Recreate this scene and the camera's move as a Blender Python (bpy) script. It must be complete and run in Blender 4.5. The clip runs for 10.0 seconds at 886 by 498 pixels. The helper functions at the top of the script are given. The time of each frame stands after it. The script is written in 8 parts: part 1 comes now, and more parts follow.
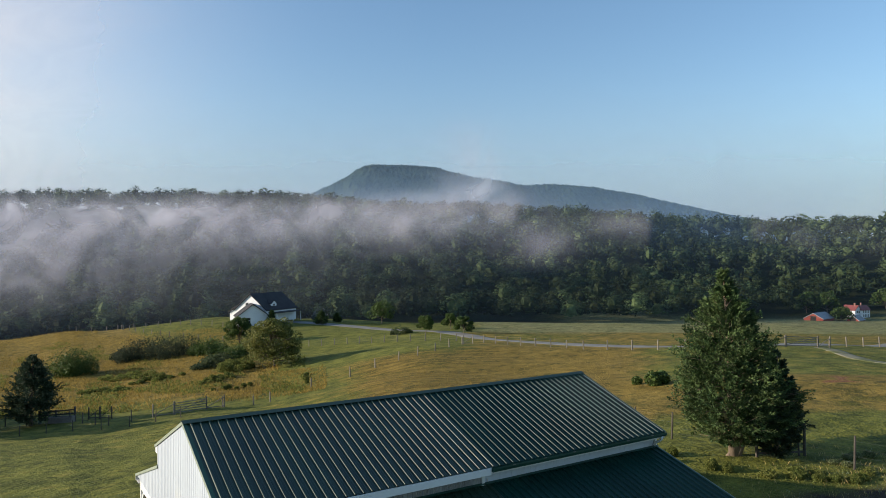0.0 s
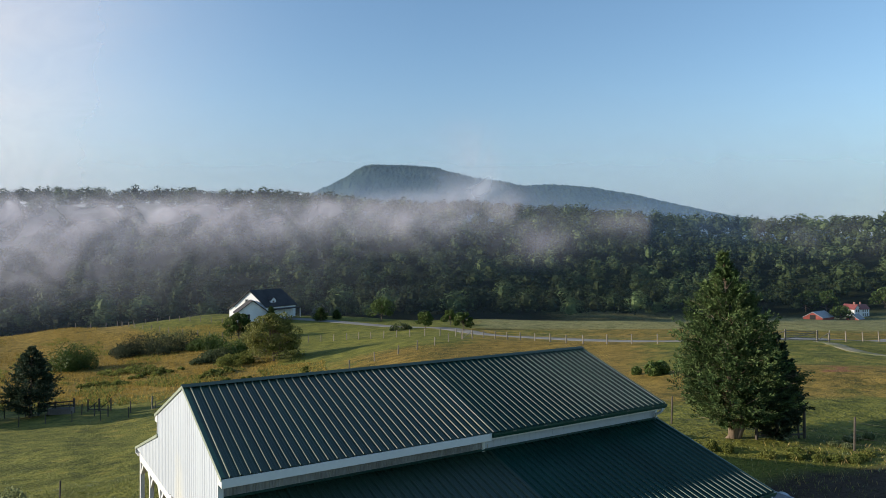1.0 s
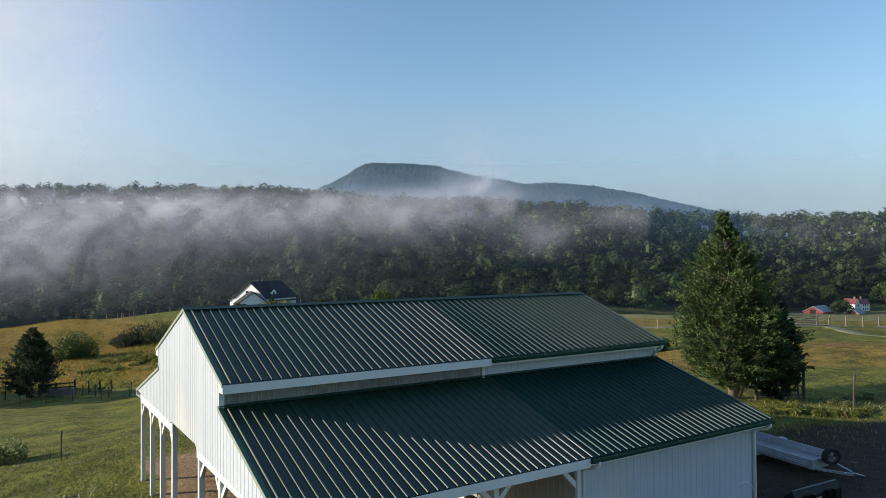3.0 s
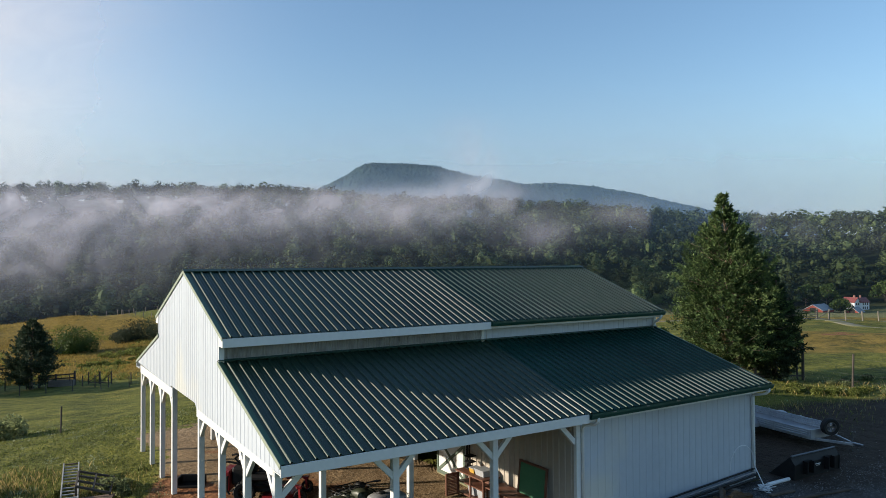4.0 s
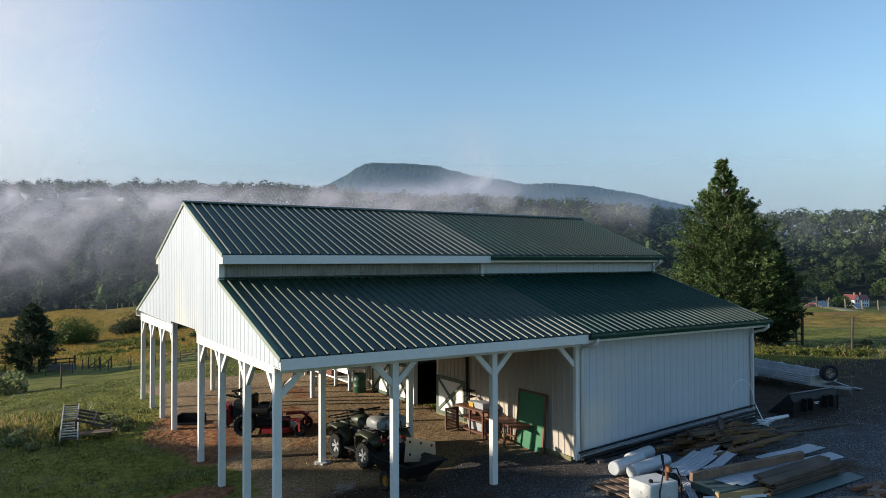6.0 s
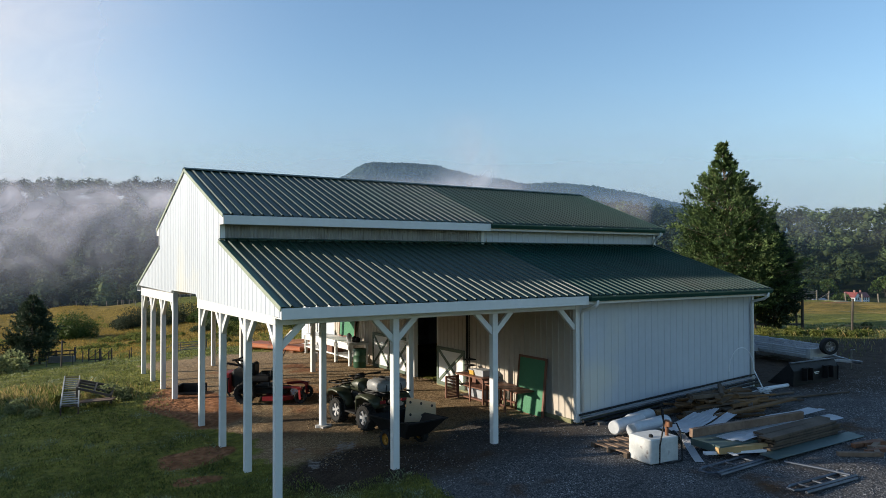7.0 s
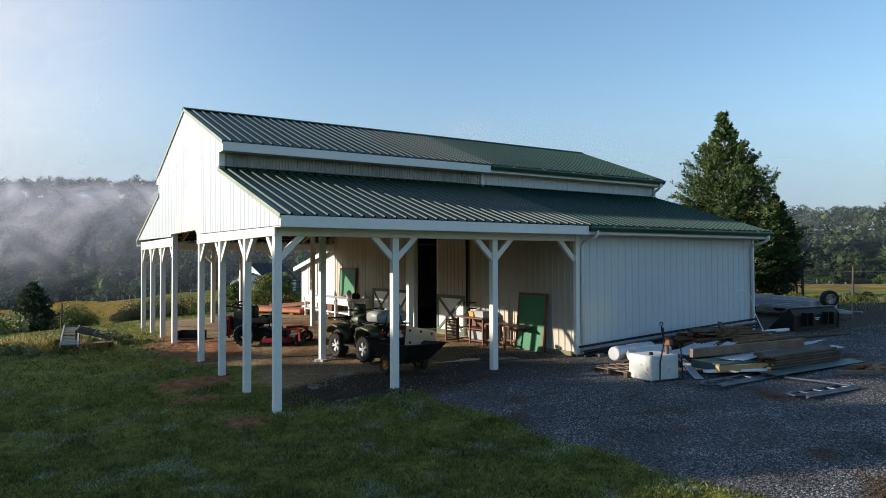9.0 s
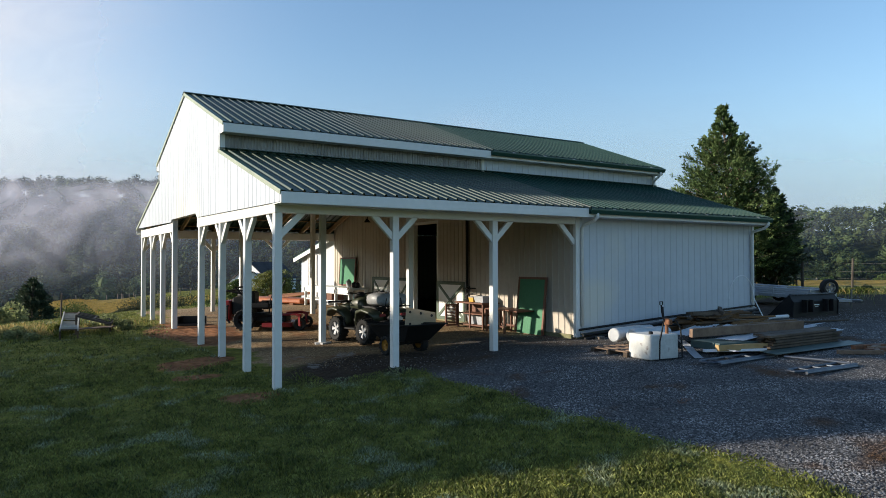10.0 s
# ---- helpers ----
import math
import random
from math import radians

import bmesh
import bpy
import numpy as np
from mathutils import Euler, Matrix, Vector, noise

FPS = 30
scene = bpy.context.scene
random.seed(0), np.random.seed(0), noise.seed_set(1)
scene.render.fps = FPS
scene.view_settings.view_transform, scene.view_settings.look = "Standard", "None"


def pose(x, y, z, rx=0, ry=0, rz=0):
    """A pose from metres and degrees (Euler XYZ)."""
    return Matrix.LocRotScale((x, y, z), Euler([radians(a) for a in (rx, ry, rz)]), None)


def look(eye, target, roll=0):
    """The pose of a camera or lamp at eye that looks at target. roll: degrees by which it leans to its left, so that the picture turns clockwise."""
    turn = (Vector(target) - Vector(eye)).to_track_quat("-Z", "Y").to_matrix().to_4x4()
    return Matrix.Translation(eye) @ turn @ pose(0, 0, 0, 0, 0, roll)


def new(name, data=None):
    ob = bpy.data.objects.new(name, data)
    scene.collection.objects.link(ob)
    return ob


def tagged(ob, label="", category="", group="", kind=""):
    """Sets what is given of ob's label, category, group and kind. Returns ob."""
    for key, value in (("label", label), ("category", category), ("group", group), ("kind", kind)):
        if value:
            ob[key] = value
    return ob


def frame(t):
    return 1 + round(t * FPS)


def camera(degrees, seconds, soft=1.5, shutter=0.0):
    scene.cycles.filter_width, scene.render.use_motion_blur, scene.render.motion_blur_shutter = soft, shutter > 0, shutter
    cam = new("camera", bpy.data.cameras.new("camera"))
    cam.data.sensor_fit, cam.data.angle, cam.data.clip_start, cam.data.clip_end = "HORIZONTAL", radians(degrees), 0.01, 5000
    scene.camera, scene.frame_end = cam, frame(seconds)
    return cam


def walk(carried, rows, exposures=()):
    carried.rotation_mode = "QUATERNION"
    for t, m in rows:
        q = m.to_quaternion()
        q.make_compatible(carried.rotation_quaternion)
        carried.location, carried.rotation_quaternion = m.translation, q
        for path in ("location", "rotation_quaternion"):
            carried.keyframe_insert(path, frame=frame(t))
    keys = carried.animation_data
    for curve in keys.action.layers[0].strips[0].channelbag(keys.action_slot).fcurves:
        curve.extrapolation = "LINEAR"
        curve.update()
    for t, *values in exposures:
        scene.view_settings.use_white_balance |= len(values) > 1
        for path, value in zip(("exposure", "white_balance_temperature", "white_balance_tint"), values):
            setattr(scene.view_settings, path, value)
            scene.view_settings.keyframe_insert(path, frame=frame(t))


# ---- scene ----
cam = camera(65.4, 10.0, 0.25)
PATH = [
    (0, (-4.109, -12.071, 10.879), (-3.035, -10.384, 10.919), -0.5),
    (0.5, (-4.115, -12.052, 10.421), (-3.042, -10.365, 10.46), -0.5),
    (1, (-4.12, -12.022, 9.929), (-3.045, -10.336, 9.97), -0.4),
    (1.5, (-4.127, -12.033, 9.481), (-3.053, -10.346, 9.521), -0.4),
    (2, (-4.145, -12.012, 8.987), (-3.071, -10.326, 9.028), -0.3),
    (3.5, (-4.128, -12.047, 7.437), (-3.054, -10.36, 7.473), -0.4),
    (4, (-4.144, -12.054, 6.946), (-3.07, -10.368, 6.984), -0.3),
    (4.5, (-4.139, -12.055, 6.49), (-3.066, -10.368, 6.529), -0.2),
    (5, (-4.153, -12.073, 6.089), (-3.079, -10.386, 6.127), -0.3),
    (5.5, (-4.144, -12.059, 5.597), (-3.07, -10.373, 5.637), -0.2),
    (7, (-4.155, -12.054, 4.263), (-3.081, -10.367, 4.301), -0.2),
    (7.5, (-4.145, -12.035, 3.83), (-3.071, -10.348, 3.869), -0.2),
    (8, (-4.127, -12.03, 3.409), (-3.054, -10.342, 3.448), -0.2),
    (8.5, (-4.12, -12.007, 2.98), (-3.046, -10.32, 3.02), -0.2),
    (9, (-4.12, -12.01, 2.644), (-3.047, -10.323, 2.685), -0.2),
    (9.5, (-4.11, -12.008, 2.389), (-3.037, -10.32, 2.433), -0.1),
    (10, (-4.13, -12.008, 2.232), (-3.056, -10.321, 2.274), -0.1),
]
walk(cam, [(t, look(*p)) for t, *p in PATH], ((0.0, 0.46), (5.5, 0.51), (8.0, 0.58), (10.0, 0.62)))

# ---- sky, sun ----
SUN = Vector((-0.858, 0.452, 0.25)).normalized()
world = bpy.data.worlds.new("sky")
scene.world = world
world.use_nodes = True
wn = world.node_tree.nodes
sky = wn.new("ShaderNodeTexSky")
sky.sky_type = "NISHITA"
sky.sun_disc = False
sky.sun_elevation = math.asin(SUN.z)
sky.sun_rotation = math.atan2(SUN.x, SUN.y)
sky.air_density, sky.dust_density, sky.ozone_density, sky.altitude = 1.2, 0.6, 3.3, 300
wn["Background"].inputs["Strength"].default_value = 0.15
world.node_tree.links.new(sky.outputs[0], wn["Background"].inputs["Color"])
lamp = bpy.data.lights.new("sun", "SUN")
lamp.energy, lamp.angle, lamp.color = 5.0, radians(0.6), (1.0, 0.89, 0.73)
new("sun", lamp).matrix_world = look(SUN * 50, (0, 0, 0))


# ---- materials ----
def mat(name, c1, c2, scale=1.0, fine=18.0, rough=0.75, metal=0.0, bump=0.15, dist=0.01, island=0.0, rand=0.0, cells=0.0,
        c3=None, spot=0.62, spec=0.4, trans=0.0, stretch=None, tone=False):
    """Two colours mixed by noise at a broad and a fine scale, with fine relief. island, rand: variation from clump to clump, piece to piece.
    cells: size in metres of patches that differ in brightness. c3: a third colour in stains. tone: brightness from tree to tree."""
    m = bpy.data.materials.new(name)
    m.use_nodes = True
    nt = m.node_tree
    n, ln = nt.nodes, nt.links
    bs = n["Principled BSDF"]
    bs.inputs["Roughness"].default_value, bs.inputs["Metallic"].default_value = rough, metal
    bs.inputs["Specular IOR Level"].default_value = spec
    geo = n.new("ShaderNodeNewGeometry")
    place = geo.outputs["Position"]
    if stretch:
        sc = n.new("ShaderNodeVectorMath")
        sc.operation = "MULTIPLY"
        sc.inputs[1].default_value = stretch
        ln.new(place, sc.inputs[0])
        place = sc.outputs[0]
    def tex(s, d=4.0):
        t = n.new("ShaderNodeTexNoise")
        t.inputs["Scale"].default_value, t.inputs["Detail"].default_value = s, d
        ln.new(place, t.inputs["Vector"])
        return t
    def maths(op, a, b):
        k = n.new("ShaderNodeMath")
        k.operation = op
        for i, v in enumerate((a, b)):
            if isinstance(v, (int, float)):
                k.inputs[i].default_value = v
            else:
                ln.new(v, k.inputs[i])
        return k.outputs[0]
    def mix(f, a, b, kind="MIX"):
        k = n.new("ShaderNodeMix")
        k.data_type, k.blend_type = "RGBA", kind
        for i, v in ((0, f), (6, a), (7, b)):
            if isinstance(v, (int, float)):
                k.inputs[i].default_value = v
            elif isinstance(v, tuple):
                k.inputs[i].default_value = (*v, 1)
            else:
                ln.new(v, k.inputs[i])
        return k.outputs[2]
    def spread(v, lo, hi):
        k = n.new("ShaderNodeMapRange")
        k.inputs[1].default_value, k.inputs[2].default_value = lo, hi
        ln.new(v, k.inputs[0])
        return k.outputs[0]
    big, small = tex(scale), tex(fine, 6.0)
    f = spread(maths("ADD", maths("MULTIPLY", big.outputs[0], 0.62), maths("MULTIPLY", small.outputs[0], 0.38)), 0.36, 0.64)
    col = mix(f, c1, c2)
    if c3:
        col = mix(spread(tex(scale * 0.6, 5.0).outputs[0], spot, spot + 0.1), col, c3)
    gain = None
    if island:
        gain = maths("ADD", maths("MULTIPLY", geo.outputs["Random Per Island"], 2 * island), 1 - island)
    if rand:
        info = n.new("ShaderNodeObjectInfo")
        g = maths("ADD", maths("MULTIPLY", info.outputs["Random"], 2 * rand), 1 - rand)
        gain = maths("MULTIPLY", gain, g) if gain else g
    if tone:
        own = n.new("ShaderNodeAttribute")
        own.attribute_name = "tone"
        gain = maths("MULTIPLY", gain, own.outputs["Fac"]) if gain else own.outputs["Fac"]
    if cells:
        vo = n.new("ShaderNodeTexVoronoi")
        vo.inputs["Scale"].default_value = 1 / cells
        ln.new(place, vo.inputs["Vector"])
        sx = n.new("ShaderNodeSeparateColor")
        ln.new(vo.outputs["Color"], sx.inputs[0])
        g = maths("ADD", maths("MULTIPLY", sx.outputs[0], 0.8), 0.6)
        gain = maths("MULTIPLY", gain, g) if gain else g
    if gain:
        gc = n.new("ShaderNodeCombineColor")
        for i in range(3):
            ln.new(gain, gc.inputs[i])
        col = mix(1.0, col, gc.outputs[0], "MULTIPLY")
    ln.new(col, bs.inputs["Base Color"])
    if bump:
        bp = n.new("ShaderNodeBump")
        bp.inputs["Strength"].default_value, bp.inputs["Distance"].default_value = bump, dist
        ln.new(small.outputs[0], bp.inputs["Height"])
        ln.new(bp.outputs[0], bs.inputs["Normal"])
    if trans:
        tr = n.new("ShaderNodeBsdfTranslucent")
        ln.new(col, tr.inputs[0])
        ms = n.new("ShaderNodeMixShader")
        ms.inputs[0].default_value = trans
        ln.new(bs.outputs[0], ms.inputs[1])
        ln.new(tr.outputs[0], ms.inputs[2])
        ln.new(ms.outputs[0], n["Material Output"].inputs[0])
    return m


M_WHITE = mat("white_paint", (0.70, 0.70, 0.69), (0.62, 0.63, 0.61), 0.5, 9, 0.5, bump=0.06, c3=(0.60, 0.60, 0.55), spot=0.66)
M_SIDING = mat("white_siding", (0.490, 0.530, 0.584), (0.437, 0.475, 0.526), 0.35, 6, 0.42, bump=0.03, c3=(0.55, 0.55, 0.51), spot=0.64)
# white siding for the bay, shade and tan ground bounce put into its colour
M_BAYSHADE = mat("shade_tinted_siding", (0.47, 0.42, 0.355), (0.39, 0.345, 0.285), 0.5, 7, 0.5, bump=0.03, c3=(0.40, 0.34, 0.27), spot=0.60)
M_GREEN = mat("green_roof_metal", (0.004, 0.024, 0.012), (0.007, 0.034, 0.017), 0.5, 14, 0.50, bump=0.012, rand=0.12, spec=0.72)
M_GREEN_NEW = mat("newer_green_roof_metal", (0.002, 0.030, 0.022), (0.004, 0.039, 0.029), 0.5, 14, 0.46, bump=0.012, rand=0.12, spec=0.24)
M_RAKE = mat("weathered_rake_trim", (0.20, 0.235, 0.175), (0.29, 0.32, 0.25), 1.5, 18, 0.5, 0.0, bump=0.05)
M_GTRIM = mat("green_trim", (0.012, 0.05, 0.035), (0.02, 0.07, 0.05), 1, 20, 0.4, bump=0.03)
M_CLEAR = mat("cloudy_plastic_sheet", (0.40, 0.40, 0.395), (0.20, 0.20, 0.20), 1.2, 9, 0.3, bump=0.1, c3=(0.36, 0.34, 0.32), spot=0.60, trans=0.15, stretch=(1, 1, 0.3))
M_STEEL = mat("bright_steel", (0.26, 0.26, 0.265), (0.19, 0.19, 0.195), 3, 20, 0.35, 0.9, bump=0.05)
M_WOODIN = mat("bare_lumber", (0.36, 0.25, 0.14), (0.25, 0.17, 0.10), 1.5, 14, 0.8)
M_DARK = mat("dark_inside", (0.02, 0.018, 0.016), (0.035, 0.03, 0.025), 1, 8, 0.9)


# ---- mesh helpers ----
def box(bm, lo, hi, bevel=0.0, m=None):
    lo, hi = Vector(lo), Vector(hi)
    t = Matrix.Translation((lo + hi) / 2) @ Matrix.Diagonal((*(hi - lo), 1))
    vs = bmesh.ops.create_cube(bm, size=1, matrix=(m @ t) if m else t)["verts"]
    if bevel:
        es = list({e for v in vs for e in v.link_edges})
        bmesh.ops.bevel(bm, geom=es, offset=bevel, segments=1, affect="EDGES", clamp_overlap=True)
    return bm


def beam(bm, p, q, w, h, bevel=0.006, up=(0, 0, 1)):
    """A straight timber from p to q, w wide and h high."""
    p, q = Vector(p), Vector(q)
    x = (q - p).normalized()
    y = Vector(up).cross(x).normalized()
    z = x.cross(y)
    m = Matrix((x, y, z)).transposed().to_4x4()
    m.translation = p
    return box(bm, (0, -w / 2, -h / 2), ((q - p).length, w / 2, h / 2), bevel, m)


def sweep(bm, pts, r, n=8, cap=True):
    """A round bar along points; r: one radius or one for each point."""
    pts = [Vector(p) for p in pts]
    rs = r if isinstance(r, (list, tuple)) else [r] * len(pts)
    rings, side = [], None
    for i, p in enumerate(pts):
        d = (pts[min(i + 1, len(pts) - 1)] - pts[max(i - 1, 0)]).normalized()
        if side is None:
            side = d.orthogonal().normalized()
        side = (side - d * side.dot(d))
        side = side.normalized() if side.length > 1e-6 else d.orthogonal().normalized()
        o = d.cross(side)
        rings.append([bm.verts.new(p + (side * math.cos(a) + o * math.sin(a)) * rs[i]) for a in (2 * math.pi * k / n for k in range(n))])
    for a, b in zip(rings, rings[1:]):
        for k in range(n):
            bm.faces.new((a[k], a[(k + 1) % n], b[(k + 1) % n], b[k]))
    if cap:
        bm.faces.new(rings[0][::-1])
        bm.faces.new(rings[-1])
    return bm


def lathe(bm, prof, n=20, m=None, close=True):
    """Rings of (radius, height) round z."""
    m = m or Matrix()
    rings = [[bm.verts.new(m @ Vector((r * math.cos(2 * math.pi * k / n), r * math.sin(2 * math.pi * k / n), z))) for k in range(n)] for r, z in prof]
    for a, b in zip(rings, rings[1:]):
        for k in range(n):
            bm.faces.new((a[k], a[(k + 1) % n], b[(k + 1) % n], b[k]))
    if close:
        bm.faces.new(rings[0][::-1])
        bm.faces.new(rings[-1])
    return bm


def slab(bm, poly, d, m=None):
    """A flat shape of (x, y) corners, d thick along z."""
    m = m or Matrix()
    lo = [bm.verts.new(m @ Vector((x, y, 0))) for x, y in poly]
    hi = [bm.verts.new(m @ Vector((x, y, d))) for x, y in poly]
    bm.faces.new(lo[::-1])
    bm.faces.new(hi)
    k = len(poly)
    for i in range(k):
        bm.faces.new((lo[i], lo[(i + 1) % k], hi[(i + 1) % k], hi[i]))
    return bm


def mesh_of(name, bm, material, smooth=False):
    bmesh.ops.recalc_face_normals(bm, faces=bm.faces)
    me = bpy.data.meshes.new(name)
    bm.to_mesh(me)
    bm.free()
    for m in (material if isinstance(material, (list, tuple)) else [material]):
        me.materials.append(m)
    if smooth:
        me.shade_smooth()
    return me


def part(name, bm, material, parent, label="", smooth=False):
    """One mesh object under a thing or a part."""
    me = bm if isinstance(bm, bpy.types.Mesh) else mesh_of(name, bm, material, smooth)
    ob = new(name, me)
    ob.parent = parent
    if label:
        ob["label"] = label
    return ob


def thing(name, m=None, label="", category="", group="", kind=""):
    ob = new(name)
    ob.empty_display_size = 0.1
    if m:
        ob.matrix_world = m
    return tagged(ob, label, category, group, kind)


def solo(name, bm, material, m=None, label="", category="", group="", kind="", smooth=False):
    ob = new(name, bm if isinstance(bm, bpy.types.Mesh) else mesh_of(name, bm, material, smooth))
    if m:
        ob.matrix_world = m
    return tagged(ob, label, category, group, kind)


def raw(name, verts, faces, material, smooth=False):
    """A mesh from arrays of corners and of equal-sided faces."""
    verts, faces = np.asarray(verts, dtype=np.float32), np.asarray(faces, dtype=np.int32)
    me = bpy.data.meshes.new(name)
    k = faces.shape[1]
    me.vertices.add(len(verts))
    me.vertices.foreach_set("co", verts.ravel())
    me.loops.add(faces.size)
    me.loops.foreach_set("vertex_index", faces.ravel())
    me.polygons.add(len(faces))
    me.polygons.foreach_set("loop_start", np.arange(0, faces.size, k, dtype=np.int32))
    me.update(calc_edges=True)
    me.validate()
    me.materials.append(material)
    if smooth:
        me.shade_smooth()
    return me


# ---- the lie of the land ----
FOOT = np.array((-4.12, -12.04))
AHEAD, ASIDE = np.array((0.537, 0.8436)), np.array((0.8436, -0.537))
# ground heights by distance ahead, for five bearings
SPOKES = (
    (-0.64, ((0, -0.6), (14, -0.4), (22, -0.2), (30, -1.0), (50, -3.6), (84, -8.6), (120, -10.8), (156, -12.0), (203, -10.4), (235, -15), (300, -24), (345, -18), (595, 65), (680, 60), (1200, 0))),
    (-0.52, ((0, -0.55), (14, -0.3), (22, -0.1), (30, -0.85), (50, -3.3), (84, -8.0), (120, -10.1), (156, -10.6), (203, -7.4), (235, -13), (300, -22), (345, -17), (588, 64), (670, 58), (1200, 0))),
    (-0.31, ((0, -0.4), (14, -0.1), (22, 0.2), (30, -0.4), (50, -2.4), (84, -6.3), (120, -8.4), (150, -8.2), (175, -6.9), (190, -5.8), (208, -4.4), (226, -6.4), (244, -11), (300, -16), (570, 60), (650, 54), (1200, 0))),
    (0.0, ((0, -0.1), (12, 0.25), (20, 0.6), (33, 0.7), (60, -1.3), (85, -2.8), (120, -3.3), (130, -4.2), (170, -5.6), (205, -6.9), (240, -10), (290, -14), (545, 46), (620, 42), (1200, 0))),
    (0.5, ((0, 0.3), (12, 0.45), (25, 0.9), (36, 0.95), (60, 0.5), (80, -0.5), (95, -1.3), (120, -3.0), (243, -11.9), (320, -16.8), (345, -16), (492, 27), (560, 24), (1200, 0))),
)


def to_va(x, y):
    dx, dy = np.asarray(x, float) - FOOT[0], np.asarray(y, float) - FOOT[1]
    v, u = dx * AHEAD[0] + dy * AHEAD[1], dx * ASIDE[0] + dy * ASIDE[1]
    return v, u


def from_va(v, a):
    """The plan place at that distance ahead, at the bearing a (aside over ahead)."""
    return FOOT[0] + v * AHEAD[0] + v * a * ASIDE[0], FOOT[1] + v * AHEAD[1] + v * a * ASIDE[1]


def smooth(e0, e1, x):
    t = np.clip((x - e0) / (e1 - e0), 0, 1)
    return t * t * (3 - 2 * t)


def land(x, y):
    x, y = np.asarray(x, float), np.asarray(y, float)
    v, u = to_va(x, y)
    r = np.hypot(v, u)
    a = np.clip(u / np.maximum(np.maximum(v, 0.5 * r), 1e-3), -0.64, 0.5)
    vv = np.where(v > 0.2 * r, v * np.sqrt((1 + np.clip(u / np.maximum(v, 1e-3), -9, 9) ** 2) / (1 + a ** 2)), r / np.sqrt(1 + a ** 2))
    hs = []
    for _, pts in SPOKES:
        d, z = zip(*pts)
        hs.append(sum(np.interp(vv * k, d, z) for k in (0.94, 0.97, 1.0, 1.03, 1.06)) / 5)
    far = np.zeros_like(vv)
    ks = [s[0] for s in SPOKES]
    for i in range(len(ks) - 1):
        t = smooth(ks[i], ks[i + 1], a)
        seg = hs[i] * (1 - t) + hs[i + 1] * t
        far = np.where((a >= ks[i]) & (a <= ks[i + 1]), seg, far)
    near = np.where(x > 0, 0.85 * (1 - np.exp(-np.maximum(x, 0) / 9)), 0.055 * np.maximum(x, -12)) + 0.045 * np.clip(y, 0, 9) * np.clip(1 - 0.12 * x, 0.1, 1) + 0.025 * np.clip(y, -15, 0)
    w = smooth(13, 30, np.hypot(x - 7, y - 3))
    roll = 0.25 * np.sin(x * 0.11 + 1.3) * np.sin(y * 0.09 + 0.4) + 0.12 * np.sin(x * 0.31 + y * 0.17)
    return near * (1 - w) + (far + roll * smooth(20, 60, r)) * w


def at_land(x, y):
    return float(land(np.array([x]), np.array([y]))[0])


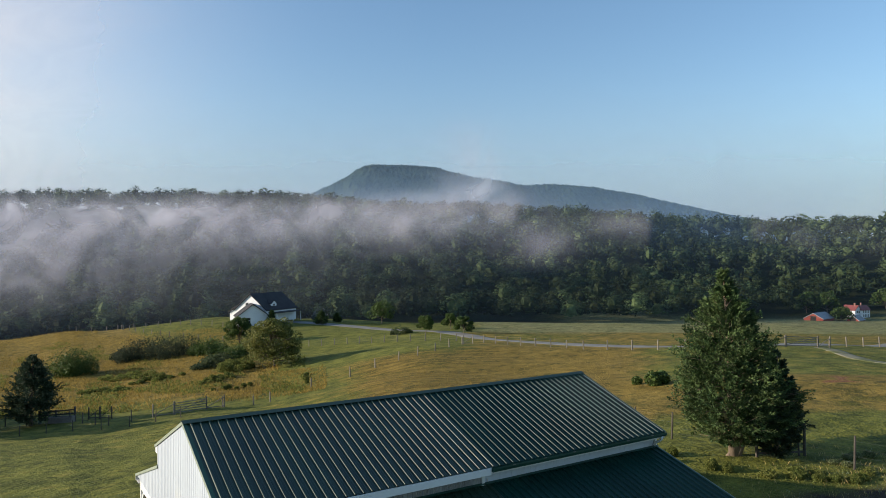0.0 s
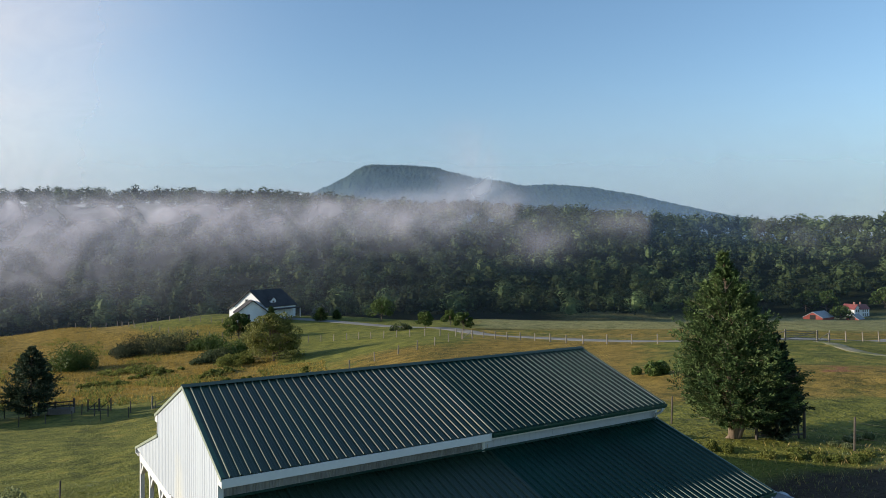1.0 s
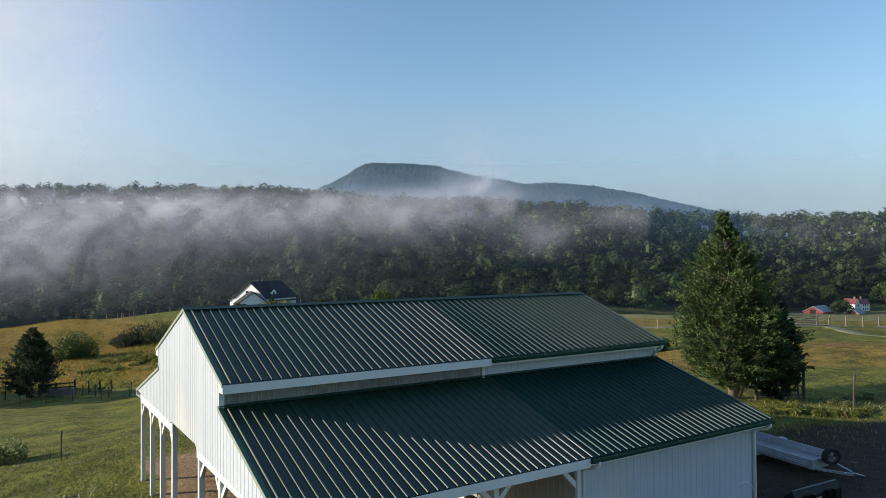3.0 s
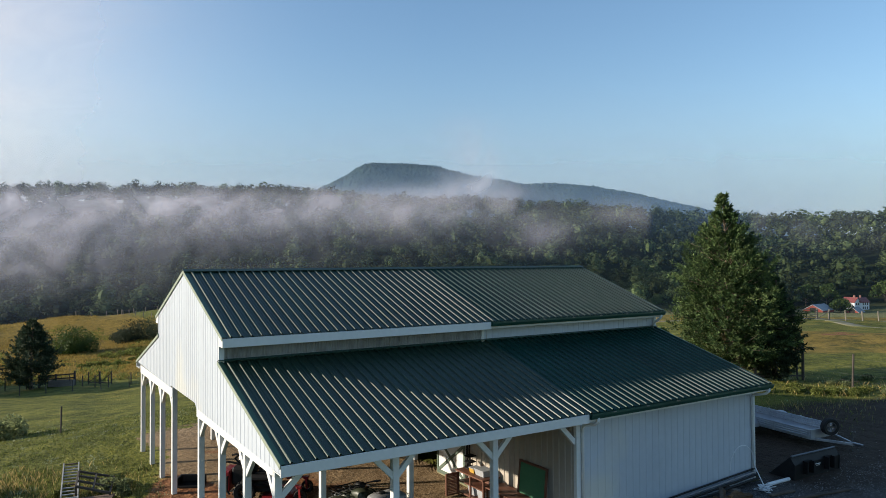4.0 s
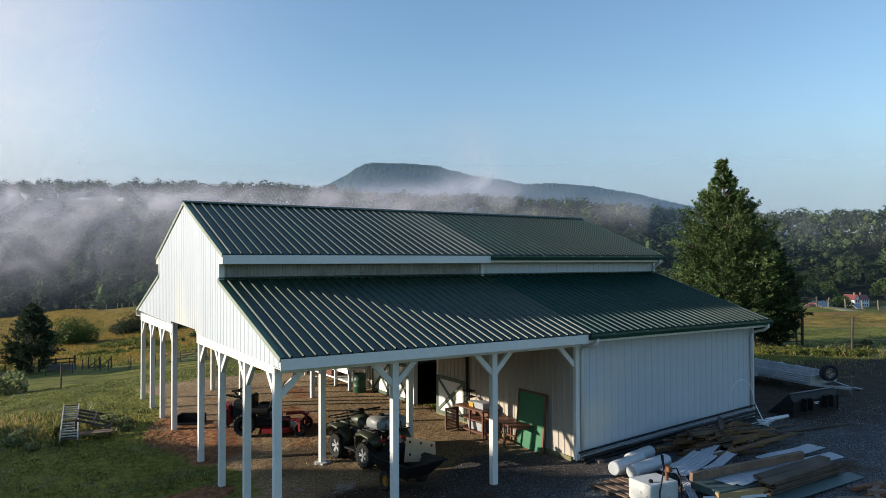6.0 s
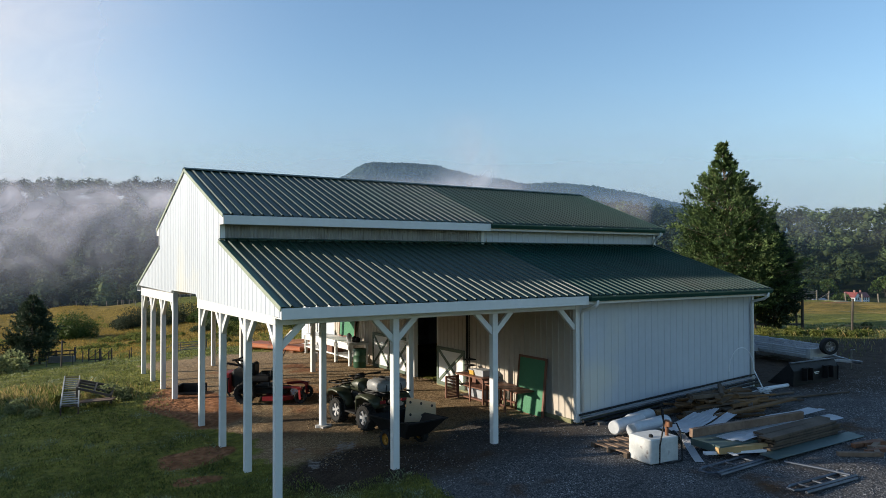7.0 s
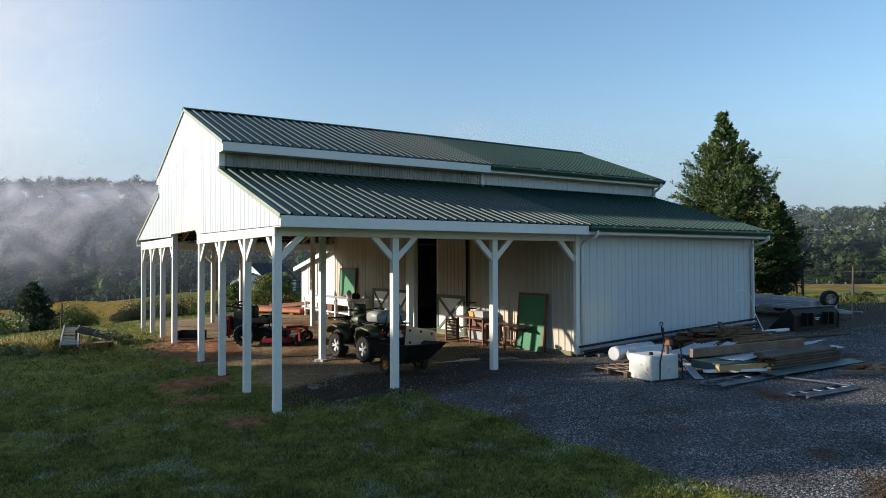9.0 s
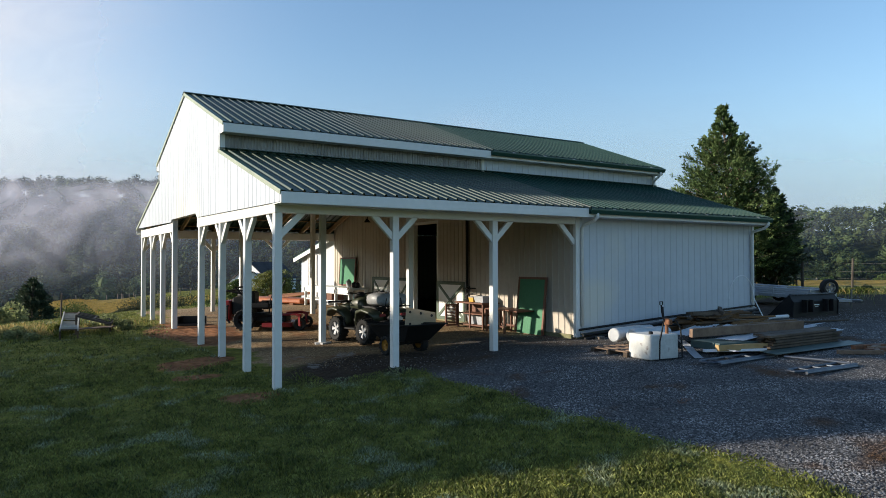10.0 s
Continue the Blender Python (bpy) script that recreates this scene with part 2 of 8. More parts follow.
# ---- ground ----
def ground_material():
    m = bpy.data.materials.new("meadow")
    m.use_nodes = True
    n, ln = m.node_tree.nodes, m.node_tree.links
    bs = n["Principled BSDF"]
    bs.inputs["Roughness"].default_value, bs.inputs["Specular IOR Level"].default_value = 0.9, 0.15
    geo = n.new("ShaderNodeNewGeometry")
    def tex(s, d=5.0):
        t = n.new("ShaderNodeTexNoise")
        t.inputs["Scale"].default_value, t.inputs["Detail"].default_value = s, d
        ln.new(geo.outputs["Position"], t.inputs["Vector"])
        return t.outputs[0]
    def maths(op, a, b):
        k = n.new("ShaderNodeMath")
        k.operation = op
        for i, v in enumerate((a, b)):
            if isinstance(v, (int, float)):
                k.inputs[i].default_value = v
            else:
                ln.new(v, k.inputs[i])
        return k.outputs[0]
    def spread(v, lo, hi):
        k = n.new("ShaderNodeMapRange")
        k.inputs[1].default_value, k.inputs[2].default_value = lo, hi
        ln.new(v, k.inputs[0])
        return k.outputs[0]
    def mix(f, a, b):
        k = n.new("ShaderNodeMix")
        k.data_type = "RGBA"
        ln.new(f, k.inputs[0])
        for i, v in ((6, a), (7, b)):
            if isinstance(v, tuple):
                k.inputs[i].default_value = (*v, 1)
            else:
                ln.new(v, k.inputs[i])
        return k.outputs[2]
    def use(name):
        k = n.new("ShaderNodeAttribute")
        k.attribute_name = name
        return k.outputs["Fac"]
    wide, mid, fine = tex(0.05), tex(0.45), tex(6.0, 8.0)
    rag = maths("ADD", maths("MULTIPLY", wide, 0.5), maths("MULTIPLY", mid, 0.5))
    green = mix(spread(maths("ADD", maths("MULTIPLY", mid, 0.5), maths("MULTIPLY", fine, 0.5)), 0.35, 0.65), (0.050, 0.062, 0.009), (0.220, 0.210, 0.039))
    gold = mix(spread(maths("ADD", maths("MULTIPLY", mid, 0.55), maths("MULTIPLY", fine, 0.45)), 0.35, 0.65), (0.118, 0.080, 0.014), (0.315, 0.212, 0.046))
    stone = mix(spread(maths("ADD", maths("MULTIPLY", mid, 0.4), maths("MULTIPLY", tex(22.0, 8.0), 0.6)), 0.38, 0.62), (0.028, 0.027, 0.027), (0.092, 0.090, 0.089))
    vo = n.new("ShaderNodeTexVoronoi")
    vo.inputs["Scale"].default_value = 42.0
    ln.new(geo.outputs["Position"], vo.inputs["Vector"])
    sx = n.new("ShaderNodeSeparateColor")
    ln.new(vo.outputs["Color"], sx.inputs[0])
    stone = mix(maths("POWER", sx.outputs[0], 4.0), stone, (0.20, 0.19, 0.185))
    stone = mix(spread(tex(0.78, 5.0), 0.60, 0.70), stone, (0.080, 0.044, 0.022))
    tan = mix(maths("POWER", sx.outputs[1], 1.6), mix(spread(maths("ADD", maths("MULTIPLY", mid, 0.4), maths("MULTIPLY", tex(14.0, 6.0), 0.6)), 0.38, 0.62), (0.085, 0.052, 0.025), (0.235, 0.150, 0.075)), (0.40, 0.29, 0.17))
    stone = mix(spread(maths("ADD", use("bay"), maths("MULTIPLY", maths("SUBTRACT", mid, 0.5), 1.2)), 0.35, 0.65), stone, tan)
    soil = mix(spread(fine, 0.35, 0.65), (0.140, 0.058, 0.024), (0.28, 0.130, 0.060))
    col = mix(spread(maths("ADD", use("dry"), maths("MULTIPLY", maths("SUBTRACT", rag, 0.5), 2.2)), 0.35, 0.75), green, gold)
    # mown rows across the hay field
    dp = n.new("ShaderNodeVectorMath")
    dp.operation = "DOT_PRODUCT"
    dp.inputs[1].default_value = (AHEAD[0], AHEAD[1], 0)
    ln.new(geo.outputs["Position"], dp.inputs[0])
    wave = maths("SINE", maths("ADD", maths("MULTIPLY", dp.outputs["Value"], 2.2), maths("MULTIPLY", tex(0.10, 6.0), 26.0)), 0.0)
    row = maths("MULTIPLY", spread(maths("ADD", wave, maths("MULTIPLY", maths("SUBTRACT", mid, 0.5), 3.0)), -0.2, 1.0), use("mown"))
    col = mix(maths("MULTIPLY", row, 0.42), col, (0.060, 0.042, 0.011))
    col = mix(maths("MULTIPLY", use("stubble"), 0.75), col, mix(spread(maths("ADD", maths("MULTIPLY", mid, 0.5), maths("MULTIPLY", fine, 0.5)), 0.35, 0.65), (0.15, 0.155, 0.058), (0.30, 0.285, 0.135)))
    tuft = spread(maths("ADD", maths("MULTIPLY", tex(1.3, 6.0), 0.6), maths("MULTIPLY", tex(0.28, 4.0), 0.4)), 0.50, 0.62)
    col = mix(maths("MULTIPLY", tuft, maths("SUBTRACT", 0.68, maths("MULTIPLY", use("lawn"), 0.52))), col, (0.030, 0.040, 0.007))
    col = mix(spread(maths("ADD", use("gravel"), maths("MULTIPLY", maths("SUBTRACT", tex(2.2, 6.0), 0.5), 1.3)), 0.42, 0.58), col, stone)
    col = mix(spread(maths("ADD", use("bare"), maths("MULTIPLY", maths("SUBTRACT", mid, 0.5), 1.6)), 0.45, 0.6), col, soil)
    # dark earth by the trailer; before and in the bay, shade painted as earth
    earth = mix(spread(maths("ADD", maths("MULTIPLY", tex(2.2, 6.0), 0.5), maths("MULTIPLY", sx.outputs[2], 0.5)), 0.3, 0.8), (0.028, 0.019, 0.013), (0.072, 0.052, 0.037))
    col = mix(spread(maths("ADD", use("shade_dirt"), maths("MULTIPLY", maths("SUBTRACT", mid, 0.5), 0.9)), 0.3, 0.7), col, earth)
    col = mix(spread(maths("ADD", use("chalk"), maths("MULTIPLY", maths("SUBTRACT", tex(7.0, 6.0), 0.5), 2.0)), 0.45, 1.0), col, (0.30, 0.29, 0.28))
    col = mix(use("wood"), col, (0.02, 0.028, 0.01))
    ln.new(col, bs.inputs["Base Color"])
    bp = n.new("ShaderNodeBump")
    bp.inputs["Strength"].default_value, bp.inputs["Distance"].default_value = 0.8, 0.16
    rough = maths("SUBTRACT", 1.0, maths("MULTIPLY", use("gravel"), 0.72))
    ln.new(maths("MULTIPLY", maths("ADD", fine, maths("MULTIPLY", tex(1.6, 6.0), 1.6)), rough), bp.inputs["Height"])
    ln.new(bp.outputs[0], bs.inputs["Normal"])
    return m


M_MEADOW = ground_material()


def patch(x, y, cx, cy, rx, ry, turn=0.0, edge=0.5):
    """1 inside an oval, falling to 0 at its edge."""
    c, s = math.cos(radians(turn)), math.sin(radians(turn))
    dx, dy = x - cx, y - cy
    return 1 - smooth(1 - edge, 1 + edge, np.hypot((dx * c + dy * s) / rx, (dy * c - dx * s) / ry))


def gravel_mask(x, y):
    front = smooth(2.45, 3.05, x + 0.10 * np.sin(y * 1.1) + 0.07 * np.sin(y * 2.7) + 0.28 * smooth(-4, -1, y)) * (1 - smooth(-0.4, 0.5, y)) * (1 - smooth(17, 22, x + 0.6 * np.sin(y))) * smooth(-17, -13, y)
    bay = smooth(-0.2, 0.9, x + 0.3 * np.sin(y * 1.3) - 1.6 * (1 - smooth(0.4, 2.6, y))) * (1 - smooth(7.2, 7.6, x)) * smooth(-0.8, 0.6, y) * (1 - smooth(15.5, 18, y))
    return np.clip(front + bay, 0, 1)


def build_ground():
    front = np.radians(np.linspace(-44, 44, 330))
    rest = np.radians(np.linspace(44, 316, 90)[1:-1])
    ang = np.concatenate((front, rest))
    rad = np.concatenate(([0.0], np.geomspace(1.2, 60, 110), np.geomspace(61, 320, 120), np.geomspace(325, 4700, 60)))
    A, R = np.meshgrid(ang, rad)
    fx = AHEAD[0] * np.cos(A) + ASIDE[0] * np.sin(A)
    fy = AHEAD[1] * np.cos(A) + ASIDE[1] * np.sin(A)
    X, Y = FOOT[0] + R * fx, FOOT[1] + R * fy
    Z = land(X, Y)
    k = len(ang)
    i, j = np.meshgrid(np.arange(len(rad) - 1), np.arange(k), indexing="ij")
    faces = np.stack((i * k + j, i * k + (j + 1) % k, (i + 1) * k + (j + 1) % k, (i + 1) * k + j), -1).reshape(-1, 4)
    me = raw("ground", np.stack((X, Y, Z), -1).reshape(-1, 3), faces[:, ::-1], M_MEADOW, smooth=True)
    v, u = to_va(X, Y)
    a = u / np.maximum(np.maximum(v, 0.4 * np.hypot(v, u)), 1e-3)
    # dry hay on the hill and behind the barn, lawn round the house, mown grass near the yard
    dry = 0.30 * smooth(24, 60, v)
    dry += 0.75 * smooth(88, 100, v) * (1 - smooth(-0.30, -0.20, a))
    dry += 0.65 * smooth(56, 70, v) * (1 - smooth(104, 116, v)) * smooth(-0.16, -0.06, a) * (1 - smooth(0.22, 0.34, a))
    dry += 0.55 * smooth(44, 48, v) * (1 - smooth(60, 66, v)) * smooth(0.2, 0.3, a)
    dry += 0.30 * smooth(104, 112, v) * smooth(0.02, 0.08, a)
    dry -= 0.6 * smooth(110, 124, v) * (1 - smooth(0.0, 0.04, a)) * smooth(-0.26, -0.18, a)
    dry -= 0.35 * smooth(185, 196, v) * smooth(-0.52, -0.44, a) * (1 - smooth(0.0, 0.06, a))
    dry -= 0.65 * smooth(146, 156, v) * smooth(-0.47, -0.42, a) * (1 - smooth(-0.26, -0.2, a)) + 0.3 * (1 - smooth(104, 118, v)) * smooth(86, 92, v) * (1 - smooth(-0.44, -0.36, a))
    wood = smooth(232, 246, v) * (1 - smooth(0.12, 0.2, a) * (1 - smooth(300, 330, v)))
    bare = 0.5 * patch(X, Y, 0.3, 7.0, 1.1, 2.8) + 1.1 * patch(X, Y, -0.73, 3.33, 0.8, 0.6) + 1.0 * patch(X, Y, -0.93, 1.9, 0.5, 0.35) + 0.9 * patch(X, Y, -0.6, -0.25, 0.55, 0.4) + 0.6 * patch(X, Y, 0.0, 8.6, 0.9, 1.6) + 0.45 * patch(X, Y, 4.1, -5.2, 0.6, 0.3) + 0.4 * patch(X, Y, 3.7, -6.7, 0.5, 0.3) + 0.35 * patch(X, Y, 1.2, 1.5, 1.4, 1.2)
    bare += 0.38 * patch(X, Y, 4.0, 8.5, 3.6, 6.5) + 0.5 * patch(X, Y, 57, 19.5, 5, 2.6) + 0.42 * patch(X, Y, 9.2, -5.9, 1.9, 0.5, -15) + 0.45 * patch(X, Y, 7.8, -4.7, 1.0, 0.3) + 0.45 * patch(X, Y, 20, 1.0, 5, 3)
    g = gravel_mask(X, Y)
    bay = smooth(0.6, 2.6, Y + 0.12 * (7 - X) + 0.25 * np.sin(2.0 * X)) * (1 - smooth(7.2, 8.4, X)) * (1 - smooth(22, 30, Y))
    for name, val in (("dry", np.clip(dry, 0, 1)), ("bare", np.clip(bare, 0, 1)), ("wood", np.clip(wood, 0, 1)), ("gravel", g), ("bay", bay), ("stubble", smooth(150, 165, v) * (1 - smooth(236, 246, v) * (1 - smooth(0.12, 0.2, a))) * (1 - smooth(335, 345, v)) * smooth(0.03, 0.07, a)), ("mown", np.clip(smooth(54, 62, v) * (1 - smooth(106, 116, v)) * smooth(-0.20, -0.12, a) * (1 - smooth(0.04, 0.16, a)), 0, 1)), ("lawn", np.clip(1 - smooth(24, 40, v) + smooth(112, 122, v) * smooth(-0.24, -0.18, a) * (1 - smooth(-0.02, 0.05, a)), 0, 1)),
                      ("chalk", np.clip(0.75 * patch(X, Y, 2.05, 1.79, 0.55, 0.22, 30) + 0.8 * patch(X, Y, 1.25, 1.3, 0.30, 0.16, 40) + 0.6 * patch(X, Y, 1.2, 2.4, 0.35, 0.25) + 0.5 * patch(X, Y, 2.6, 2.1, 0.5, 0.2), 0, 1)), ("shade_dirt", np.clip(0.6 * patch(X, Y, 2.4, 4.0, 1.8, 1.3) + 0.5 * patch(X, Y, 4.6, 0.3, 3.8, 1.7) + 0.7 * patch(X, Y, 1.6, 0.6, 1.5, 1.0) + 0.95 * patch(X, Y, 19.5, 0.0, 6.5, 4.0, -20) + 0.7 * patch(X, Y, 26.5, 2.0, 6.0, 2.4, -30), 0, 1))):
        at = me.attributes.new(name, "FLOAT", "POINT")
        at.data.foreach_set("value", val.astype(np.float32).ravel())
    tagged(new("ground", me), "rolling pasture of green and straw-gold grass with bare red soil", "ground", kind="structure")


build_ground()


def build_mountain():
    """The long flat-topped ridge far behind the woods, rough with treetops."""
    top = ((-1100, 60), (-900, 170), (-760, 262), (-613, 347), (-544, 381), (-503, 401), (-448, 428), (-406, 461), (-365, 482), (-324, 485), (-227, 482), (-117, 478), (-35, 469), (47, 444), (157, 418), (267, 403),
           (322, 391), (390, 378), (487, 383), (597, 378), (706, 369), (816, 348), (898, 334), (980, 314), (1090, 288), (1172, 267), (1254, 248), (1460, 205), (1900, 120), (2400, 40))
    nu, nw = 560, 100
    us = np.concatenate((np.linspace(-1300, 1300, nu - 40, endpoint=False), np.linspace(1300, 2400, 40)))
    ps, zs = zip(*top)
    crest = sum(np.interp(us + k, ps, zs) for k in (-9, 0, 9)) / 3
    ws = np.concatenate((np.linspace(0, 0.7, nw - 20, endpoint=False), np.linspace(0.7, 1, 20)))
    U, W = np.meshgrid(us, ws)
    C = np.tile(crest, (nw, 1))
    shape = np.where(W < 0.7, smooth(0, 0.7, W) ** 0.85, 1 - 0.6 * (W - 0.7) / 0.3)
    rid = 6 * np.sin(U * 0.021 + 3 * W) + 3 * np.sin(U * 0.047 - 5 * W + 1)
    rg = np.random.default_rng(2)
    crowns = rg.normal(0, 1, (nw, nu))
    crowns = crowns + 0.6 * np.roll(crowns, 1, 1) + 0.4 * np.roll(crowns, 1, 0)
    Z = -10 + (C + 10) * shape + rid * shape * (1 - shape) * 3 + 2.6 * crowns * smooth(0.0, 0.2, W)
    V = 2300 + 1500 * W + 3.0 * rg.normal(0, 1, (nw, nu))
    X, Y = FOOT[0] + V * AHEAD[0] + U * ASIDE[0], FOOT[1] + V * AHEAD[1] + U * ASIDE[1]
    i, j = np.meshgrid(np.arange(nw - 1), np.arange(nu - 1), indexing="ij")
    faces = np.stack((i * nu + j, i * nu + j + 1, (i + 1) * nu + j + 1, (i + 1) * nu + j), -1).reshape(-1, 4)
    m = mat("far_forest", (0.010, 0.024, 0.016), (0.036, 0.056, 0.034), 0.012, 0.07, 0.95, bump=1.0, dist=9, spec=0.05)
    tagged(new("mountain", raw("mountain", np.stack((X, Y, Z), -1).reshape(-1, 3), faces, m, smooth=True)), "long wooded flat-topped mountain ridge in blue haze", "mountain", kind="structure")
    # pale bare rock on the brow
    p = Vector((*(FOOT + 3335 * AHEAD - 331 * ASIDE), 484))
    bm = bmesh.new()
    for k in range(9):
        c = p + Vector((*(ASIDE * rg.uniform(-22, 22)), rg.uniform(-3, 5)))
        bmesh.ops.create_icosphere(bm, subdivisions=1, radius=rg.uniform(3, 6), matrix=Matrix.Translation(c) @ Matrix.Diagonal((1.5, 1, 0.8, 1)))
    solo("rock_outcrop", bm, mat("pale_rock", (0.42, 0.40, 0.36), (0.55, 0.53, 0.48), 0.05, 0.4, 0.9), None, "pale bare rock outcrop on the mountain's brow", "rock", kind="structure")


build_mountain()

# ---- foliage ----
M_WOODS = mat("woods_leaves", (0.022, 0.037, 0.014), (0.078, 0.104, 0.042), 0.02, 0.35, 0.8, bump=0.0, island=0.10, spec=0.12, trans=0.16, tone=True)
M_LEAF = mat("leaves", (0.035, 0.070, 0.012), (0.085, 0.120, 0.025), 0.4, 4, 0.6, bump=0.0, island=0.35, spec=0.3, trans=0.3)
M_AUTUMN = mat("turning_leaves", (0.075, 0.100, 0.020), (0.20, 0.190, 0.050), 0.5, 4, 0.6, bump=0.0, island=0.35, spec=0.3, trans=0.3)
# cells paint light and dark clumps, for lit tips over shaded gaps
M_CEDAR = mat("cedar_sprays", (0.036, 0.070, 0.022), (0.115, 0.160, 0.055), 0.7, 5, 0.7, bump=0.0, island=0.4, cells=0.55, spec=0.25, trans=0.2)
M_BUSH = mat("bush_leaves", (0.040, 0.060, 0.024), (0.095, 0.115, 0.050), 0.6, 4, 0.7, bump=0.0, island=0.4, spec=0.2, trans=0.25)
M_WEED = mat("weed_leaves", (0.085, 0.115, 0.024), (0.21, 0.21, 0.055), 0.8, 5, 0.7, bump=0.0, island=0.35, spec=0.2, trans=0.45)
M_PALEBARK = mat("cedar_bark", (0.14, 0.10, 0.07), (0.25, 0.19, 0.135), 2, 14, 0.9, bump=0.6, dist=0.03, stretch=(1, 1, 0.25))
M_BARK = mat("bark", (0.10, 0.075, 0.055), (0.20, 0.155, 0.115), 2, 14, 0.9, bump=0.6, dist=0.03, stretch=(1, 1, 0.25))


def leaf_quads(P, D, size, rng, wide=0.45):
    """Small bent leaves (two triangles each) at the points P, pointing about D."""
    k = len(P)
    D = D / np.maximum(np.linalg.norm(D, axis=1, keepdims=True), 1e-6)
    S = np.cross(D, rng.normal(size=(k, 3)))
    S /= np.maximum(np.linalg.norm(S, axis=1, keepdims=True), 1e-6)
    L = (size * rng.uniform(0.6, 1.4, k))[:, None]
    N = np.cross(D, S)
    v = np.stack((P, P + D * L * 0.5 + S * L * wide * 0.5 + N * L * 0.12, P + D * L, P + D * L * 0.5 - S * L * wide * 0.5 + N * L * 0.12), 1)
    return v.reshape(-1, 3), np.arange(4 * k).reshape(-1, 4)


def facing_quads(P, N, size, rng, wide=0.8, jitter=0.45):
    """Leaf sprays at the points P that lie across the direction N, as on the outside of a crown."""
    k = len(P)
    N = N / np.maximum(np.linalg.norm(N, axis=1, keepdims=True), 1e-6) + rng.normal(scale=jitter, size=(k, 3))
    N /= np.maximum(np.linalg.norm(N, axis=1, keepdims=True), 1e-6)
    D = np.cross(N, rng.normal(size=(k, 3)))
    D /= np.maximum(np.linalg.norm(D, axis=1, keepdims=True), 1e-6)
    S = np.cross(N, D)
    L = (size * rng.uniform(0.6, 1.4, k))[:, None]
    v = np.stack((P - D * L * 0.5, P + S * L * wide * 0.5 - N * L * 0.1, P + D * L * 0.5, P - S * L * wide * 0.5 - N * L * 0.1), 1)
    return v.reshape(-1, 3), np.arange(4 * k).reshape(-1, 4)


def cloud(rng, k, flat=1.0):
    p = rng.normal(size=(k, 3))
    p /= np.linalg.norm(p, axis=1, keepdims=True)
    return p * (rng.uniform(0.35, 1, (k, 1)) ** 0.4) * np.array((1, 1, flat))


def limbs_mesh(name, limbs, bark=None):
    bm = bmesh.new()
    for pts, rs, k in limbs:
        sweep(bm, pts, rs, k)
    return mesh_of(name, bm, bark or M_BARK, True)


def broadleaf(name, x, y, h, r, seed, material, label, leaves=2600, leaf=0.32, trunk=0.32, group="", lobes=11, lean=0.0, knob=(0.24, 0.50)):
    """A tree with a tapered trunk, limbs, and a crown of leaf clumps."""
    rng = np.random.default_rng(seed)
    tree = thing(name, pose(x, y, at_land(x, y) - 0.1), label, "tree", group)
    th = h * trunk
    limbs = [(((0, 0, 0), (0.05 * r, 0.02 * r, th * 0.6), (lean, 0, th * 1.1), (lean * 1.4, 0.05 * r, h * 0.8)), (0.045 * h * 0.55, 0.034 * h * 0.55, 0.026 * h * 0.55, 0.02), 8)]
    centres = []
    for i in range(lobes):
        az, t = i * 2.4 + rng.uniform(-0.5, 0.5), (i + 0.5) / lobes
        z = th + (h - th) * (0.12 + 0.72 * t)
        rr = r * (0.72 if t < 0.6 else 0.72 * (1 - (t - 0.6) / 0.55)) * rng.uniform(0.7, 1.05)
        c = np.array((lean + rr * math.cos(az), rr * math.sin(az), z))
        centres.append((c, r * rng.uniform(*knob)))
        limbs.append((((lean * 0.6, 0, th * 0.8 + (z - th) * 0.35), tuple(c * np.array((0.55, 0.55, 1)) - np.array((0, 0, 0.1 * h * (1 - t)))), tuple(c)), (0.014 * h, 0.009 * h, 0.004 * h), 5))
    part("trunk", limbs_mesh("trunk", limbs), None, tree)
    P, D = [], []
    for c, s in centres:
        k = int(leaves / lobes)
        q = cloud(rng, k, 0.72)
        P.append(c + q * s)
        D.append(q + rng.normal(scale=0.6, size=q.shape) + np.array((0, 0, 0.15)))
    v, f = facing_quads(np.concatenate(P), np.concatenate(D), leaf, rng, 0.7, 0.6)
    part("crown", raw("crown", v, f, material), None, tree)
    return tree


